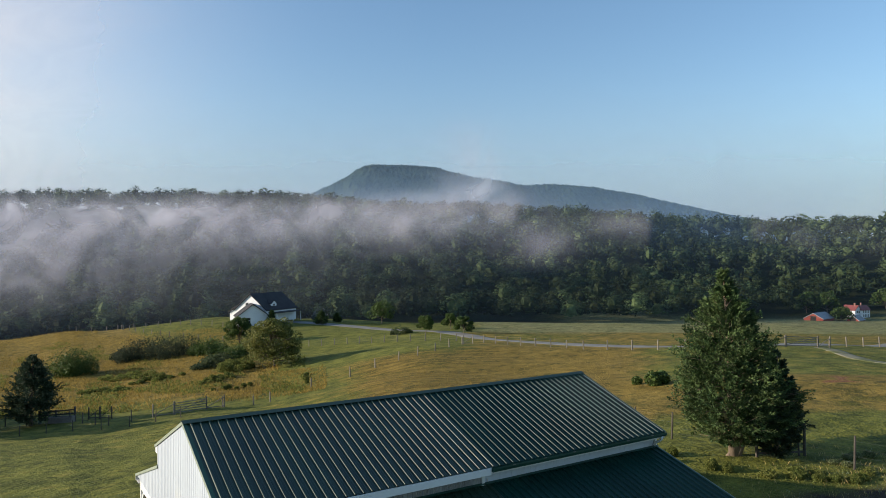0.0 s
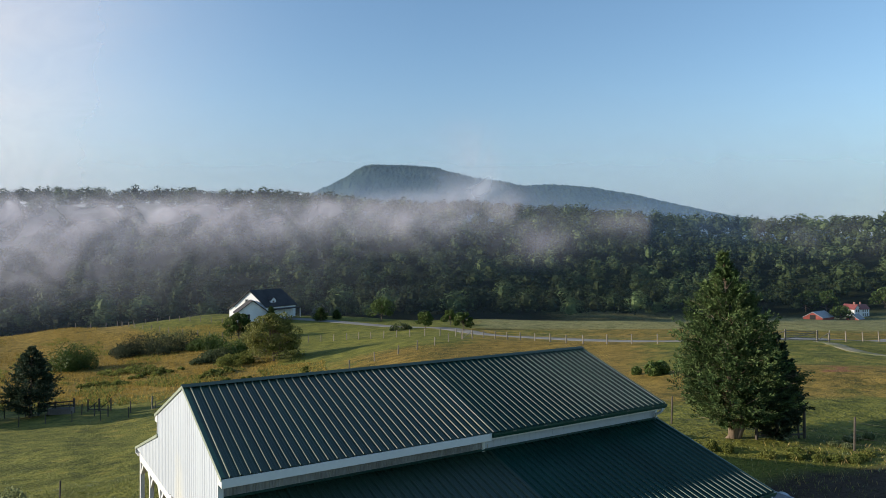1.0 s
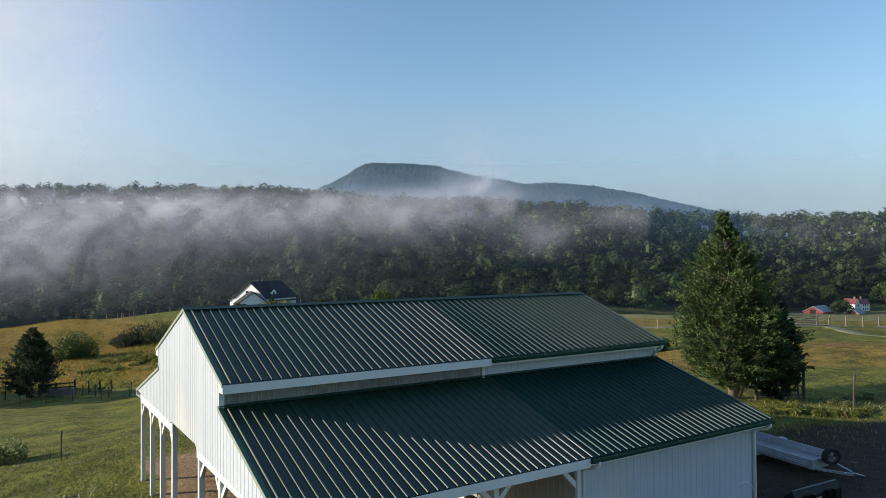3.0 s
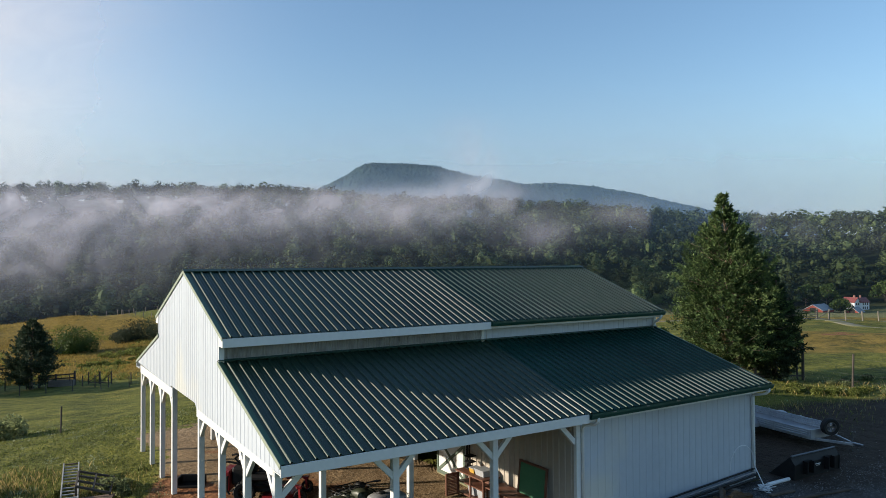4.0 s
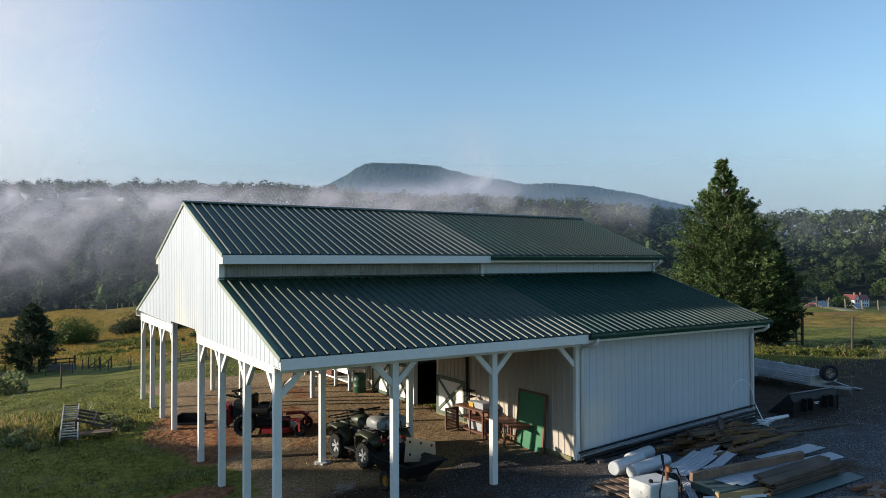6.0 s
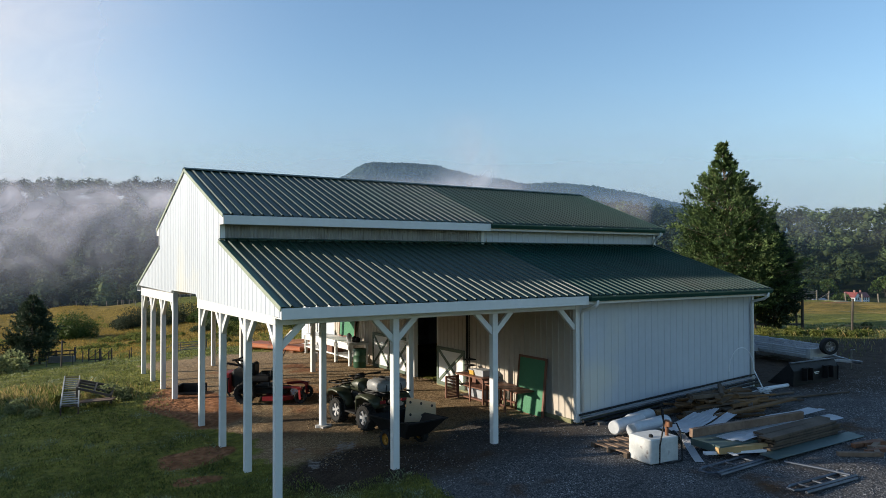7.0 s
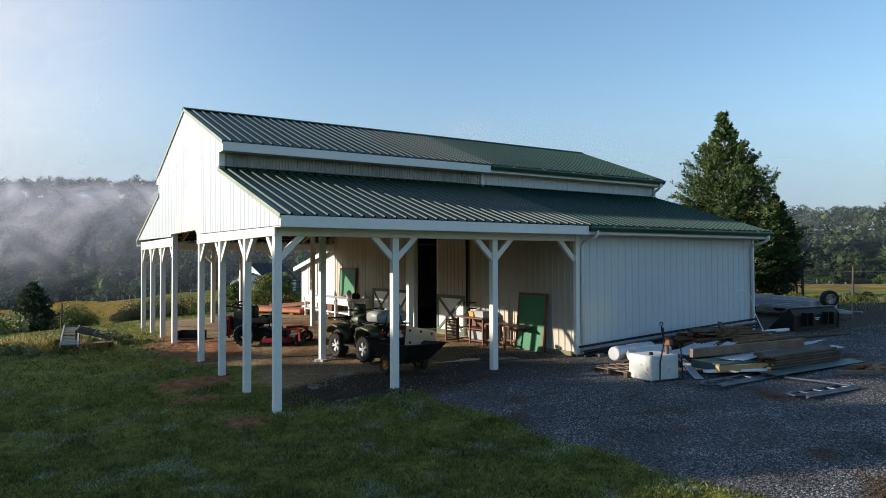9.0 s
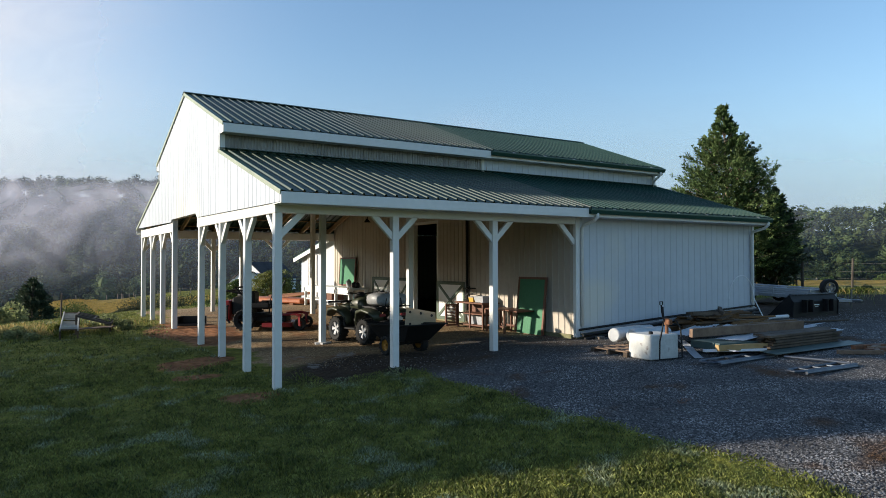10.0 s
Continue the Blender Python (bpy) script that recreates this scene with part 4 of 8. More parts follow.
def build_frame():
    foot = lambda x, y: at_land(x, y) - 0.25
    post = lambda x, y, top, lbl="": part("post", box(bmesh.new(), (x - 0.07, y - 0.07, foot(x, y)), (x + 0.07, y + 0.07, top), 0.008), M_WHITE, barn, lbl)
    for y in Q:
        post(0, y, 3.16 if y not in (Q[3], Q[4]) else 3.505)
    for x in P:
        post(x, 0, 3.16)
        post(x, YB, 3.16)
        post(x, 3.65, 4.70)
        post(x, 10.35, 4.70)
    def brace(x, y, dx, dy, rise=0.47, z=3.17):
        bm = bmesh.new()
        d = Vector((dx, dy, 0))
        beam(bm, Vector((x, y, z - rise)) + d * 0.0, Vector((x, y, z)) + d * rise, 0.085, 0.115, 0.006)
        part("brace", bm, M_WHITE, barn)
    for x in P:
        for y in (0, YB):
            brace(x, y, 1, 0)
            brace(x, y, -1, 0)
    brace(0, 0, 1, 0)
    brace(0, YB, 1, 0)
    brace(7.16, 0, -1, 0)
    for i, y in enumerate(Q):
        if i not in (3, 7):
            brace(0, y, 0, 1, z=3.16)
        if i not in (0, 4):
            brace(0, y, 0, -1, z=3.16)
    def timber(name, lo, hi, m=M_WHITE, b=0.008):
        part(name, box(bmesh.new(), lo, hi, b), m, barn)
    timber("front_beam", (-0.08, -0.075, 3.145), (7.14, 0.075, 3.42))
    timber("back_beam", (-0.08, YB - 0.075, 3.145), (7.14, YB + 0.075, 3.42))
    for a, c in ((-0.09, 5.76), (8.68, YB + 0.09)):
        timber("gable_band", (-0.080, a, 3.142), (-0.020, c, 3.40))
        timber("gable_beam", (-0.018, a + 0.17, 3.160), (0.075, c - 0.17, 3.40))
    timber("gap_header", (-0.085, 5.76, 3.50), (0.06, 8.68, 3.72))
    for y in (3.65, 10.35):
        timber("inner_beam", (-0.01, y - 0.075, 4.48), (7.14, y + 0.075, 4.72), M_WOODIN)
    # eave fascia boards with soffit; white along the bay
    for z, y, name in ((EAVE[1], EAVE[0], "lower"), (UEAVE[1], UEAVE[0], "upper")):
        for back in (False, True):
            yy = lambda v: v if not back else 2 * YC - v
            ys = sorted((yy(y - 0.005), yy(y + 0.025)))
            timber("fascia", (XL, ys[0], z - 0.215), (7.08, ys[1], z - 0.014))
            ys = sorted((yy(y + 0.035), yy(y + 0.06)))
            timber("fascia", (7.09, ys[0], z - 0.20), (XR - 0.02, ys[1], z - 0.014))
            ys = sorted((yy(y + 0.027), yy(-0.08 if name == "lower" else 3.48)))
            timber("soffit", (XL + 0.02, ys[0], z - 0.205), (7.07, ys[1], z - 0.188), M_WHITE, 0)
            ys = sorted((yy(y + 0.062), yy(-0.02 if name == "lower" else 3.48)))
            timber("soffit", (7.09, ys[0], z - 0.195), (XR - 0.04, ys[1], z - 0.178), M_WHITE, 0)
            # gutter: an open trough
            bm = bmesh.new()
            sg = -1 if not back else 1
            prof = [(0.0, 0.0), (0.0, -0.12), (0.085, -0.12), (0.125, -0.04), (0.125, 0.0), (0.115, 0.0), (0.115, -0.035), (0.08, -0.11), (0.008, -0.11), (0.008, 0.0)]
            m = Matrix(((0, 0, 1, 7.09), (sg, 0, 0, yy(y + 0.035)), (0, 1, 0, z - 0.012), (0, 0, 0, 1)))
            slab(bm, prof, XR - 7.09 - 0.01, m)
            gutter = part("gutter", bm, M_GTRIM, barn, "dark green rain gutter")
            # small bright clips added to stand in for glints along the gutter
            for k in range(6):
                x = 7.75 + 1.12 * k
                yo = sorted((yy(y + 0.035) + sg * 0.118, yy(y + 0.035) + sg * 0.132))
                part("gutter_clip", box(bmesh.new(), (x, yo[0], z - 0.032), (x + 0.10, yo[1], z - 0.006), 0.002), M_STEEL, gutter, "bright metal clip standing in for a gutter glint")
    # closed ends of the eave boxes
    for x, (y0, z0), y1 in ((XL + 0.012, UEAVE, 3.495), (XR - 0.032, EAVE, -0.035), (XR - 0.032, UEAVE, 3.495)):
        for back in (False, True):
            yy = lambda v: v if not back else 2 * YC - v
            bm = bmesh.new()
            slab(bm, ((yy(y0 + 0.027), z0 - 0.21), (yy(y1), z0 - 0.21), (yy(y1), roof_z(y1 if y1 < 1 else 3.54) - 0.012), (yy(y0 + 0.027), z0 - 0.03)), 0.02, Matrix(((0, 0, 1, x), (1, 0, 0, 0), (0, 1, 0, 0), (0, 0, 0, 1))))
            part("eave_end", bm, M_WHITE, barn)
    # downspouts
    for x, y0, y1, z0, z1 in ((7.32, EAVE[0] - 0.03, -0.10, 3.36, 0.75), (13.92, EAVE[0] - 0.03, -0.10, 3.36, 0.80), (13.90, UEAVE[0] - 0.03, 3.42, 5.18, 4.90)):
        bm = bmesh.new()
        sweep(bm, ((x, y0, z0 + 0.02), (x, y0, z0 - 0.07), (x, y0 + 0.1, z0 - 0.15), (x, y1 - 0.05, z0 - 0.24), (x, y1, z0 - 0.32), (x, y1, z1)), 0.04, 10)
        part("downspout", bm, M_WHITE, barn, "white downspout with elbow", True)
    # rafters and purlins seen from below
    for back in (False, True):
        yy = lambda v: v if not back else 2 * YC - v
        for k in range(7):
            x = 0.15 + k * 1.13
            for (a, b) in ((EAVE, STEP), (UEAVE, RIDGE)):
                bm = bmesh.new()
                o = 0.17
                y0 = a[0] + (0.35 if a == EAVE else 0.42)
                f = lambda y, a=a, b=b: a[1] + (y - a[0]) * (b[1] - a[1]) / (b[0] - a[0])
                beam(bm, (x, yy(y0), f(y0) - o), (x, yy(b[0] - 0.05), f(b[0] - 0.05) - o), 0.05, 0.18, 0.004)
                part("rafter", bm, M_WOODIN, barn)
        for a, b in ((EAVE, STEP), (UEAVE, RIDGE)):
            for k in range(5):
                t = 0.12 + 0.2 * k
                y, z = a[0] + (b[0] - a[0]) * t, a[1] + (b[1] - a[1]) * t - 0.045
                bm = bmesh.new()
                beam(bm, (0.0, yy(y), z), (7.1, yy(y), z), 0.09, 0.04, 0.003)
                part("purlin", bm, M_WOODIN, barn)


build_frame()


# ---- trees and bushes of the fields ----
# cedar sprays again, darkened: the trees' shade is put into the colour
M_SHADECEDAR = mat("shaded_cedar_sprays", (0.022, 0.042, 0.022), (0.065, 0.090, 0.050), 0.7, 5, 0.7, bump=0.0, island=0.4, spec=0.25, trans=0.15)
TALL = ((0.07, 0.5), (0.12, 1.6), (0.2, 2.3), (0.33, 2.45), (0.48, 2.1), (0.6, 1.75), (0.72, 1.3), (0.82, 0.7), (0.9, 0.26), (0.96, 0.08), (1.0, 0.01))
cedar("cedar_tree", 27.75, 10.15, 9.75, TALL, 3, M_CEDAR, "tall broad cedar with green-gold feathery sprays and forked trunk", 1250, 0.125, 1.0, (-0.35, 0.2), 0.27, M_PALEBARK, True)
cedar("cedar_tree", 29.45, 8.85, 5.4, ((0.04, 0.4), (0.12, 0.9), (0.3, 1.05), (0.6, 0.8), (0.85, 0.3), (1.0, 0.02)), 8, M_SHADECEDAR, "smaller dark cedar crowded against a taller one", 420, 0.125, 0.9, (0.2, 0.0), 0.14)
cedar("cedar_tree", -1.4, 81.0, 8.2, ((0.05, 0.7), (0.11, 1.7), (0.24, 2.35), (0.42, 1.95), (0.62, 1.4), (0.8, 0.75), (0.92, 0.22), (1.0, 0.02)), 4, M_SHADECEDAR, "dark shaded cedar beside a fence and a stone trough", 330, 0.22, 1.75, (0.15, 0.0), 0.2)
broadleaf("field_tree", 37.6, 111.5, 9.6, 6.1, 21, M_AUTUMN, "broad field tree with leaves turning yellow-brown", 16000, 0.30, 0.08, lobes=34, knob=(0.16, 0.36))
broadleaf("field_tree", 42.5, 150.5, 6.6, 3.6, 22, M_LEAF, "round green tree beside the farmhouse", 7000, 0.32, 0.10, lobes=20, knob=(0.18, 0.40))
for i, (x, y, h, r) in enumerate(((88.0, 166.0, 6.9, 4.2), (77.0, 123.0, 4.2, 2.3), (89.0, 131.0, 4.4, 2.2), (81.0, 113.5, 4.1, 2.4))):
    broadleaf("orchard_tree", x, y, h, r, 30 + i, M_LEAF, "small round-crowned green tree beside the farm lane", 2200, 0.40, 0.22, "young trees by the lane")
for i, (x, y, r, h) in enumerate(((72.5, 128.5, 1.6, 2.2), (75.2, 128.0, 1.5, 2.1))):
    bush("clipped_bush", x, y, r, r, h, 40 + i, M_BUSH, "dark rounded bush on the lawn", 700, 0.3, group="lawn bushes")
for i, (x, y, h, r) in enumerate(((57.5, 172.0, 4.4, 1.5), (77.0, 172.5, 2.6, 1.3), (70.5, 168.5, 3.6, 2.0))):
    conifer("yard_conifer", x, y, h, r, 50 + i, M_CEDAR, "small cone-shaped evergreen in the farmhouse yard", 50, 12, 0.4, 0.03, 0.9)
bush("pale_shrub", 76.0, 184.0, 2.6, 2.6, 4.0, 55, mat("pale_leaves", (0.10, 0.12, 0.11), (0.17, 0.19, 0.18), 0.6, 4, 0.7, bump=0, island=0.3, trans=0.2), "pale blue-grey flowering shrub by the lane", 900, 0.35)
M_PALEWEED = mat("pale_weed_leaves", (0.14, 0.17, 0.07), (0.28, 0.30, 0.15), 0.8, 5, 0.7, bump=0.0, island=0.35, spec=0.2, trans=0.6)
M_THICKET = mat("bramble_leaves", (0.022, 0.034, 0.018), (0.058, 0.072, 0.038), 0.6, 4, 0.7, bump=0.0, island=0.4, spec=0.2, trans=0.2)
bush("bramble_thicket", 24.0, 149.0, 12.5, 5.2, 5.4, 60, M_THICKET, "dark sprawling bramble thicket on the hillside", 17000, 0.27, -36)
bush("bramble_thicket", 33.0, 141.0, 5.5, 3.5, 3.6, 160, M_LEAF, "green shrubs below the farmhouse garden", 5000, 0.36, -30)
bush("bramble_thicket", 29.5, 122.0, 6.5, 3.2, 3.0, 161, M_BUSH, "dense shrubs on the slope beside the field tree", 6000, 0.34, 40)
bush("bramble_thicket", 19.0, 116.0, 6.5, 2.0, 1.3, 162, M_WEED, "low green brambles in golden grass", 3000, 0.30, -20)
bush("bramble_thicket", 24.5, 92.0, 5.0, 1.2, 1.0, 163, M_WEED, "yellow-green weeds in golden grass", 2400, 0.26, 20)
bush("field_bush", 7.4, 140.0, 4.4, 3.8, 5.6, 61, M_LEAF, "large round green bush in dry grass", 11000, 0.28)
bush("bramble_thicket", 31.5, 114.0, 7.0, 3.0, 2.6, 62, M_WEED, "bright green shrubs running down the slope", 5000, 0.30, 60)
bush("bramble_thicket", 25.5, 103.0, 6.0, 2.0, 1.2, 63, M_WEED, "low green brambles in golden grass", 3000, 0.28, 45)
bush("bramble_thicket", 33.5, 127.0, 6.0, 3.0, 3.6, 64, M_LEAF, "dark shrubs below the field tree", 5000, 0.32, 20)
bush("bramble_thicket", 34.0, 86.0, 5.0, 0.9, 0.9, 65, M_WEED, "yellow-green weeds along the pasture fence", 2400, 0.22, 68)
bush("field_bush", 45.2, 30.8, 1.9, 1.5, 1.8, 66, M_LEAF, "light green sapling bush behind the barn", 2200, 0.3)
bush("bramble_thicket", 15.5, 126.0, 7.5, 3.0, 1.2, 165, M_WEED, "low green weeds below the thicket", 3400, 0.28, -40)
bush("bramble_thicket", 9.5, 112.0, 6.0, 2.6, 1.1, 166, M_WEED, "low green weeds in golden grass", 3000, 0.28, -30)
bush("field_bush", -4.1, 22.6, 1.4, 1.2, 1.1, 67, M_PALEWEED, "pale green weedy bush at the lawn edge", 1700, 0.15)
for i, (x, y, rx, ry, h) in enumerate(((26.9, 6.8, 2.6, 1.3, 0.42), (28.6, 5.0, 2.4, 1.2, 0.38), (30.6, 3.2, 2.0, 1.2, 0.45), (25.2, 9.0, 1.4, 0.9, 0.55), (24.6, 11.6, 1.5, 1.0, 0.6), (32.0, 6.2, 2.4, 1.0, 0.4), (17.9, -2.6, 0.5, 0.4, 0.3))):
    bush("weed_clump", x, y, rx, ry, h, 70 + i, (M_WEED, M_WEED, M_PALEWEED)[i % 3], "tall tangled weeds along the fence and yard edge", 3400, 0.085, group="weeds at the yard edge")
# unseen trees added beyond the left edge of the view, to shade the lawn
for i, (x, y, h, r) in enumerate(((-22.0, 8.3, 10.6, 2.55), (-22.0, 10.8, 10.4, 2.5), (-22.5, 13.8, 10.3, 3.0), (-22.5, 17.4, 8.6, 3.0), (-22.8, 20.6, 7.6, 2.8))):
    broadleaf("unseen_tree", x, y, h, r, 80 + i, M_LEAF, "unseen leafy tree added to shade the lawn", 6500, 1.0, 0.06, "shade trees", lobes=22)
# more unseen trees, added to lay a band of shade in the hollow
for i, (x, y, h, r) in enumerate(((-21, 101, 10, 3.4), (-18, 94.5, 10, 3.4), (-15, 88, 9.5, 3.3), (-12.5, 81.5, 9, 3.2), (-10, 75.5, 8.5, 3.0))):
    broadleaf("unseen_hollow_tree", x, y, h, r, 85 + i, M_LEAF, "unseen leafy tree added to shade the hollow", 2600, 0.7, 0.12, "shade trees of the hollow")
for i, (x, y, h, r) in enumerate([(*from_va(v, a), h, r) for v, a, h, r in ((332, 0.555, 12, 6.0), (330, 0.64, 11, 6), (330, 0.665, 13, 7), (306, 0.575, 6, 5), (335, 0.525, 11, 6))]):
    broadleaf("farm_tree", x, y, h, r, 90 + i, M_LEAF, "full green tree round the distant farmstead", 1800, 0.9, 0.15, "trees round the distant farm")


# ---- houses ----
M_HWALL = mat("white_clapboard", (0.74, 0.75, 0.76), (0.66, 0.67, 0.68), 0.3, 3, 0.6, bump=0.05)
M_SHINGLE = mat("dark_shingles", (0.022, 0.021, 0.024), (0.045, 0.043, 0.046), 0.4, 5, 0.85, bump=0.3, dist=0.02)
M_REDROOF = mat("red_metal_roof", (0.18, 0.045, 0.04), (0.24, 0.07, 0.06), 0.3, 4, 0.5, bump=0.05)
M_REDBARN = mat("red_boards", (0.25, 0.05, 0.035), (0.33, 0.08, 0.055), 0.5, 5, 0.8, bump=0.1)
M_TIN = mat("weathered_tin", (0.22, 0.22, 0.23), (0.32, 0.31, 0.31), 0.3, 4, 0.5, 0.3, bump=0.08)
M_PANE = mat("window_glass", (0.015, 0.02, 0.025), (0.03, 0.035, 0.04), 0.5, 3, 0.1, bump=0, spec=0.6)
M_BRICK = mat("chimney_brick", (0.25, 0.12, 0.09), (0.35, 0.18, 0.13), 1, 8, 0.9)


def gable_block(house, m, w, d, hw, rise, mw, mr, over=0.45):
    """A gabled block: walls with two gables, and a roof with two thick slopes; the ridge runs along y."""
    bm = bmesh.new()
    slab(bm, ((-w / 2, 0), (w / 2, 0), (w / 2, hw), (0, hw + rise), (-w / 2, hw)), d, m @ Matrix(((1, 0, 0, 0), (0, 0, 1, 0), (0, 1, 0, 0), (0, 0, 0, 1))))
    part("wall", bm, mw, house)
    run = math.hypot(w / 2, rise)
    for s in (-1, 1):
        bm = bmesh.new()
        p = Vector((s * (w / 2 + over * (w / 2) / run), 0, hw - over * rise / run + 0.12))
        q = Vector((0, 0, hw + rise + 0.12))
        lo, hi = Vector((0, -over, 0)), Vector((0, d + over, 0))
        pts = [p + lo, q + lo, q + hi, p + hi]
        vs = [bm.verts.new(m @ v) for v in pts] + [bm.verts.new(m @ (v - Vector((0, 0, 0.22)))) for v in pts]
        for f in ((0, 1, 2, 3), (7, 6, 5, 4), (0, 4, 5, 1), (1, 5, 6, 2), (2, 6, 7, 3), (3, 7, 4, 0)):
            bm.faces.new([vs[k] for k in f])
        part("roof", bm, mr, house)


def house_window(house, m, w=0.9, h=1.4):
    """A window in the plane y = 0 of m, looking to -y."""
    fr = part("window", mesh_of("window", box(box(box(box(bmesh.new(), (-w / 2 - 0.09, -0.06, -0.09), (w / 2 + 0.09, 0.05, 0)), (-w / 2 - 0.09, -0.06, h), (w / 2 + 0.09, 0.05, h + 0.09)), (-w / 2 - 0.09, -0.06, 0), (-w / 2, 0.05, h)), (w / 2, -0.06, 0), (w / 2 + 0.09, 0.05, h)), M_WHITE), None, house)
    fr.matrix_basis = m
    part("pane", box(bmesh.new(), (-w / 2, -0.02, 0), (w / 2, 0.03, h)), M_PANE, fr)
    part("glazing_bar", box(bmesh.new(), (-w / 2, -0.045, h / 2 - 0.03), (w / 2, -0.021, h / 2 + 0.03)), M_WHITE, fr)


def build_farmhouse():
    v, a = 193.0, -0.279
    x, y = from_va(v, a)
    yaw = math.degrees(math.atan2(AHEAD[1], AHEAD[0])) - 90
    h = thing("farmhouse", pose(x, y, -5.85, 0, 0, yaw), "white gabled farmhouse with dark shingle roof and dormer", "house")
    m = pose(0, 0, 0.6, 0, 0, -24)
    gable_block(h, m, 11.0, 13.5, 3.6, 4.3, M_HWALL, M_SHINGLE)
    gable_block(h, pose(2.0, -4.6, -0.2, 0, 0, 24), 8.2, 6.0, 3.0, 3.1, M_HWALL, M_SHINGLE)
    gable_block(h, m @ pose(-7.2, 2.5, 0, 0, 0, 0), 4.6, 7.0, 2.6, 1.6, M_HWALL, M_SHINGLE)
    gable_block(h, m @ pose(4.6, 4.4, 3.5, 0, 0, 90), 2.3, 3.0, 1.7, 0.9, M_HWALL, M_SHINGLE, 0.2)
    part("porch_roof", box(bmesh.new(), (5.3, 1.0, 2.6), (8.4, 12.5, 2.8), 0.03, m), M_SHINGLE, h)
    for k in range(4):
        part("porch_post", box(bmesh.new(), (8.1, 1.2 + 3.6 * k, 0), (8.25, 1.35 + 3.6 * k, 2.6), 0, m), M_WHITE, h)
    house_window(h, m @ pose(-1.2, 0, 4.0))
    house_window(h, m @ pose(-3.6, 0, 1.0))
    house_window(h, pose(2.0, -4.6, -0.2, 0, 0, 24) @ pose(-1.2, 0, 1.0))
    house_window(h, m @ pose(4.6, 4.4, 3.5, 0, 0, 90) @ pose(0, 0, 0.45), 0.8, 1.0)
    house_window(h, m @ pose(5.5, 3.0, 0.9, 0, 0, 90))


def build_far_farm():
    yaw = math.degrees(math.atan2(AHEAD[1], AHEAD[0])) - 90
    x, y = from_va(316.0, 0.606)
    h = thing("red_roofed_house", pose(x, y, at_land(x, y) - 0.2, 0, 0, yaw + 20) @ Matrix.Diagonal((0.72, 0.72, 0.78, 1)), "distant white farmhouse with red metal roof and chimneys", "house")
    m = pose(-3.6, 0, 0)
    gable_block(h, m, 5.2, 9.0, 5.0, 2.6, M_HWALL, M_REDROOF)
    m2 = pose(6.0, 2.0, 0, 0, 0, 90)
    gable_block(h, m2, 5.0, 8.0, 5.0, 2.4, M_HWALL, M_REDROOF)
    for cx, cy in ((-3.6, 2.0), (-1.0, 4.5), (4.5, 4.5)):
        part("chimney", box(bmesh.new(), (cx - 0.4, cy - 0.4, 6.8), (cx + 0.4, cy + 0.4, 8.8), 0.04), M_BRICK, h)
    for cx in (-4.4, -2.8):
        for cz in (0.9, 3.2):
            house_window(h, pose(cx, 0, cz))
    for cx in (0.6, 2.4, 4.4):
        for cz in (0.9, 3.2):
            house_window(h, pose(cx, -0.5, cz))
    for px, w, d, hw, rise, mw, mr, lab in ((0.535, 8.0, 12.0, 1.2, 2.3, M_REDBARN, M_TIN, "distant low red barn with weathered tin roof"), (0.592, 5.0, 7.0, 0.6, 2.0, M_REDBARN, M_TIN, "distant shed with weathered tin roof")):
        x, y = from_va(300.0 if px < 0.55 else 303.0, px)
        b = thing("red_barn", pose(x, y, at_land(x, y) - 0.3, 0, 0, yaw - 50), lab, "barn")
        gable_block(b, Matrix(), w, d, hw, rise, mw, mr, 0.3)
        part("barn_door", box(bmesh.new(), (-1.2, -0.08, 0), (1.2, 0.0, 2.2), 0.02), M_DARK, b)


build_farmhouse()
build_far_farm()


# ---- road, lane, fences ----
def strip(name, pts, width, material, label, lift=0.06, step=2.0, category="road"):
    """A ribbon that follows the land along a line of plan points."""
    pts = [Vector(p) for p in pts]
    line = []
    for i in range(len(pts) - 1):
        p0, p1, p2, p3 = pts[max(i - 1, 0)], pts[i], pts[i + 1], pts[min(i + 2, len(pts) - 1)]
        k = max(2, int((p2 - p1).length / step))
        for j in range(k):
            t = j / k
            line.append(0.5 * ((2 * p1) + (p2 - p0) * t + (2 * p0 - 5 * p1 + 4 * p2 - p3) * t * t + (3 * p1 - p0 - 3 * p2 + p3) * t ** 3))
    line.append(pts[-1])
    bm = bmesh.new()
    rows = []
    rg = random.Random(3)
    for i, p in enumerate(line):
        d = (line[min(i + 1, len(line) - 1)] - line[max(i - 1, 0)]).normalized()
        o = Vector((-d.y, d.x))
        w = width / 2 * rg.uniform(0.92, 1.08)
        row = []
        for q in (-1.15, -1.0, -0.5, 0, 0.5, 1.0, 1.15):
            pp = p + o * w * q
            row.append(bm.verts.new((pp.x, pp.y, at_land(pp.x, pp.y) + (lift if abs(q) < 1.1 else -0.1))))
        rows.append(row)
    for a, b in zip(rows, rows[1:]):
        for k in range(6):
            bm.faces.new((a[k], a[k + 1], b[k + 1], b[k]))
    return solo(name, bm, material, None, label, category, kind="structure", smooth=True)


M_ROAD = mat("pale_gravel_road", (0.15, 0.142, 0.128), (0.22, 0.208, 0.19), 0.3, 8, 0.9, bump=0.2)
strip("road", ((60, 186), (67, 176), (77, 156), (81, 134), (80, 112), (77.5, 90), (80.5, 68), (86, 51), (99, 45.5), (118, 44), (160, 48)), 3.6, M_ROAD, "pale gravel farm lane curving past the fields")
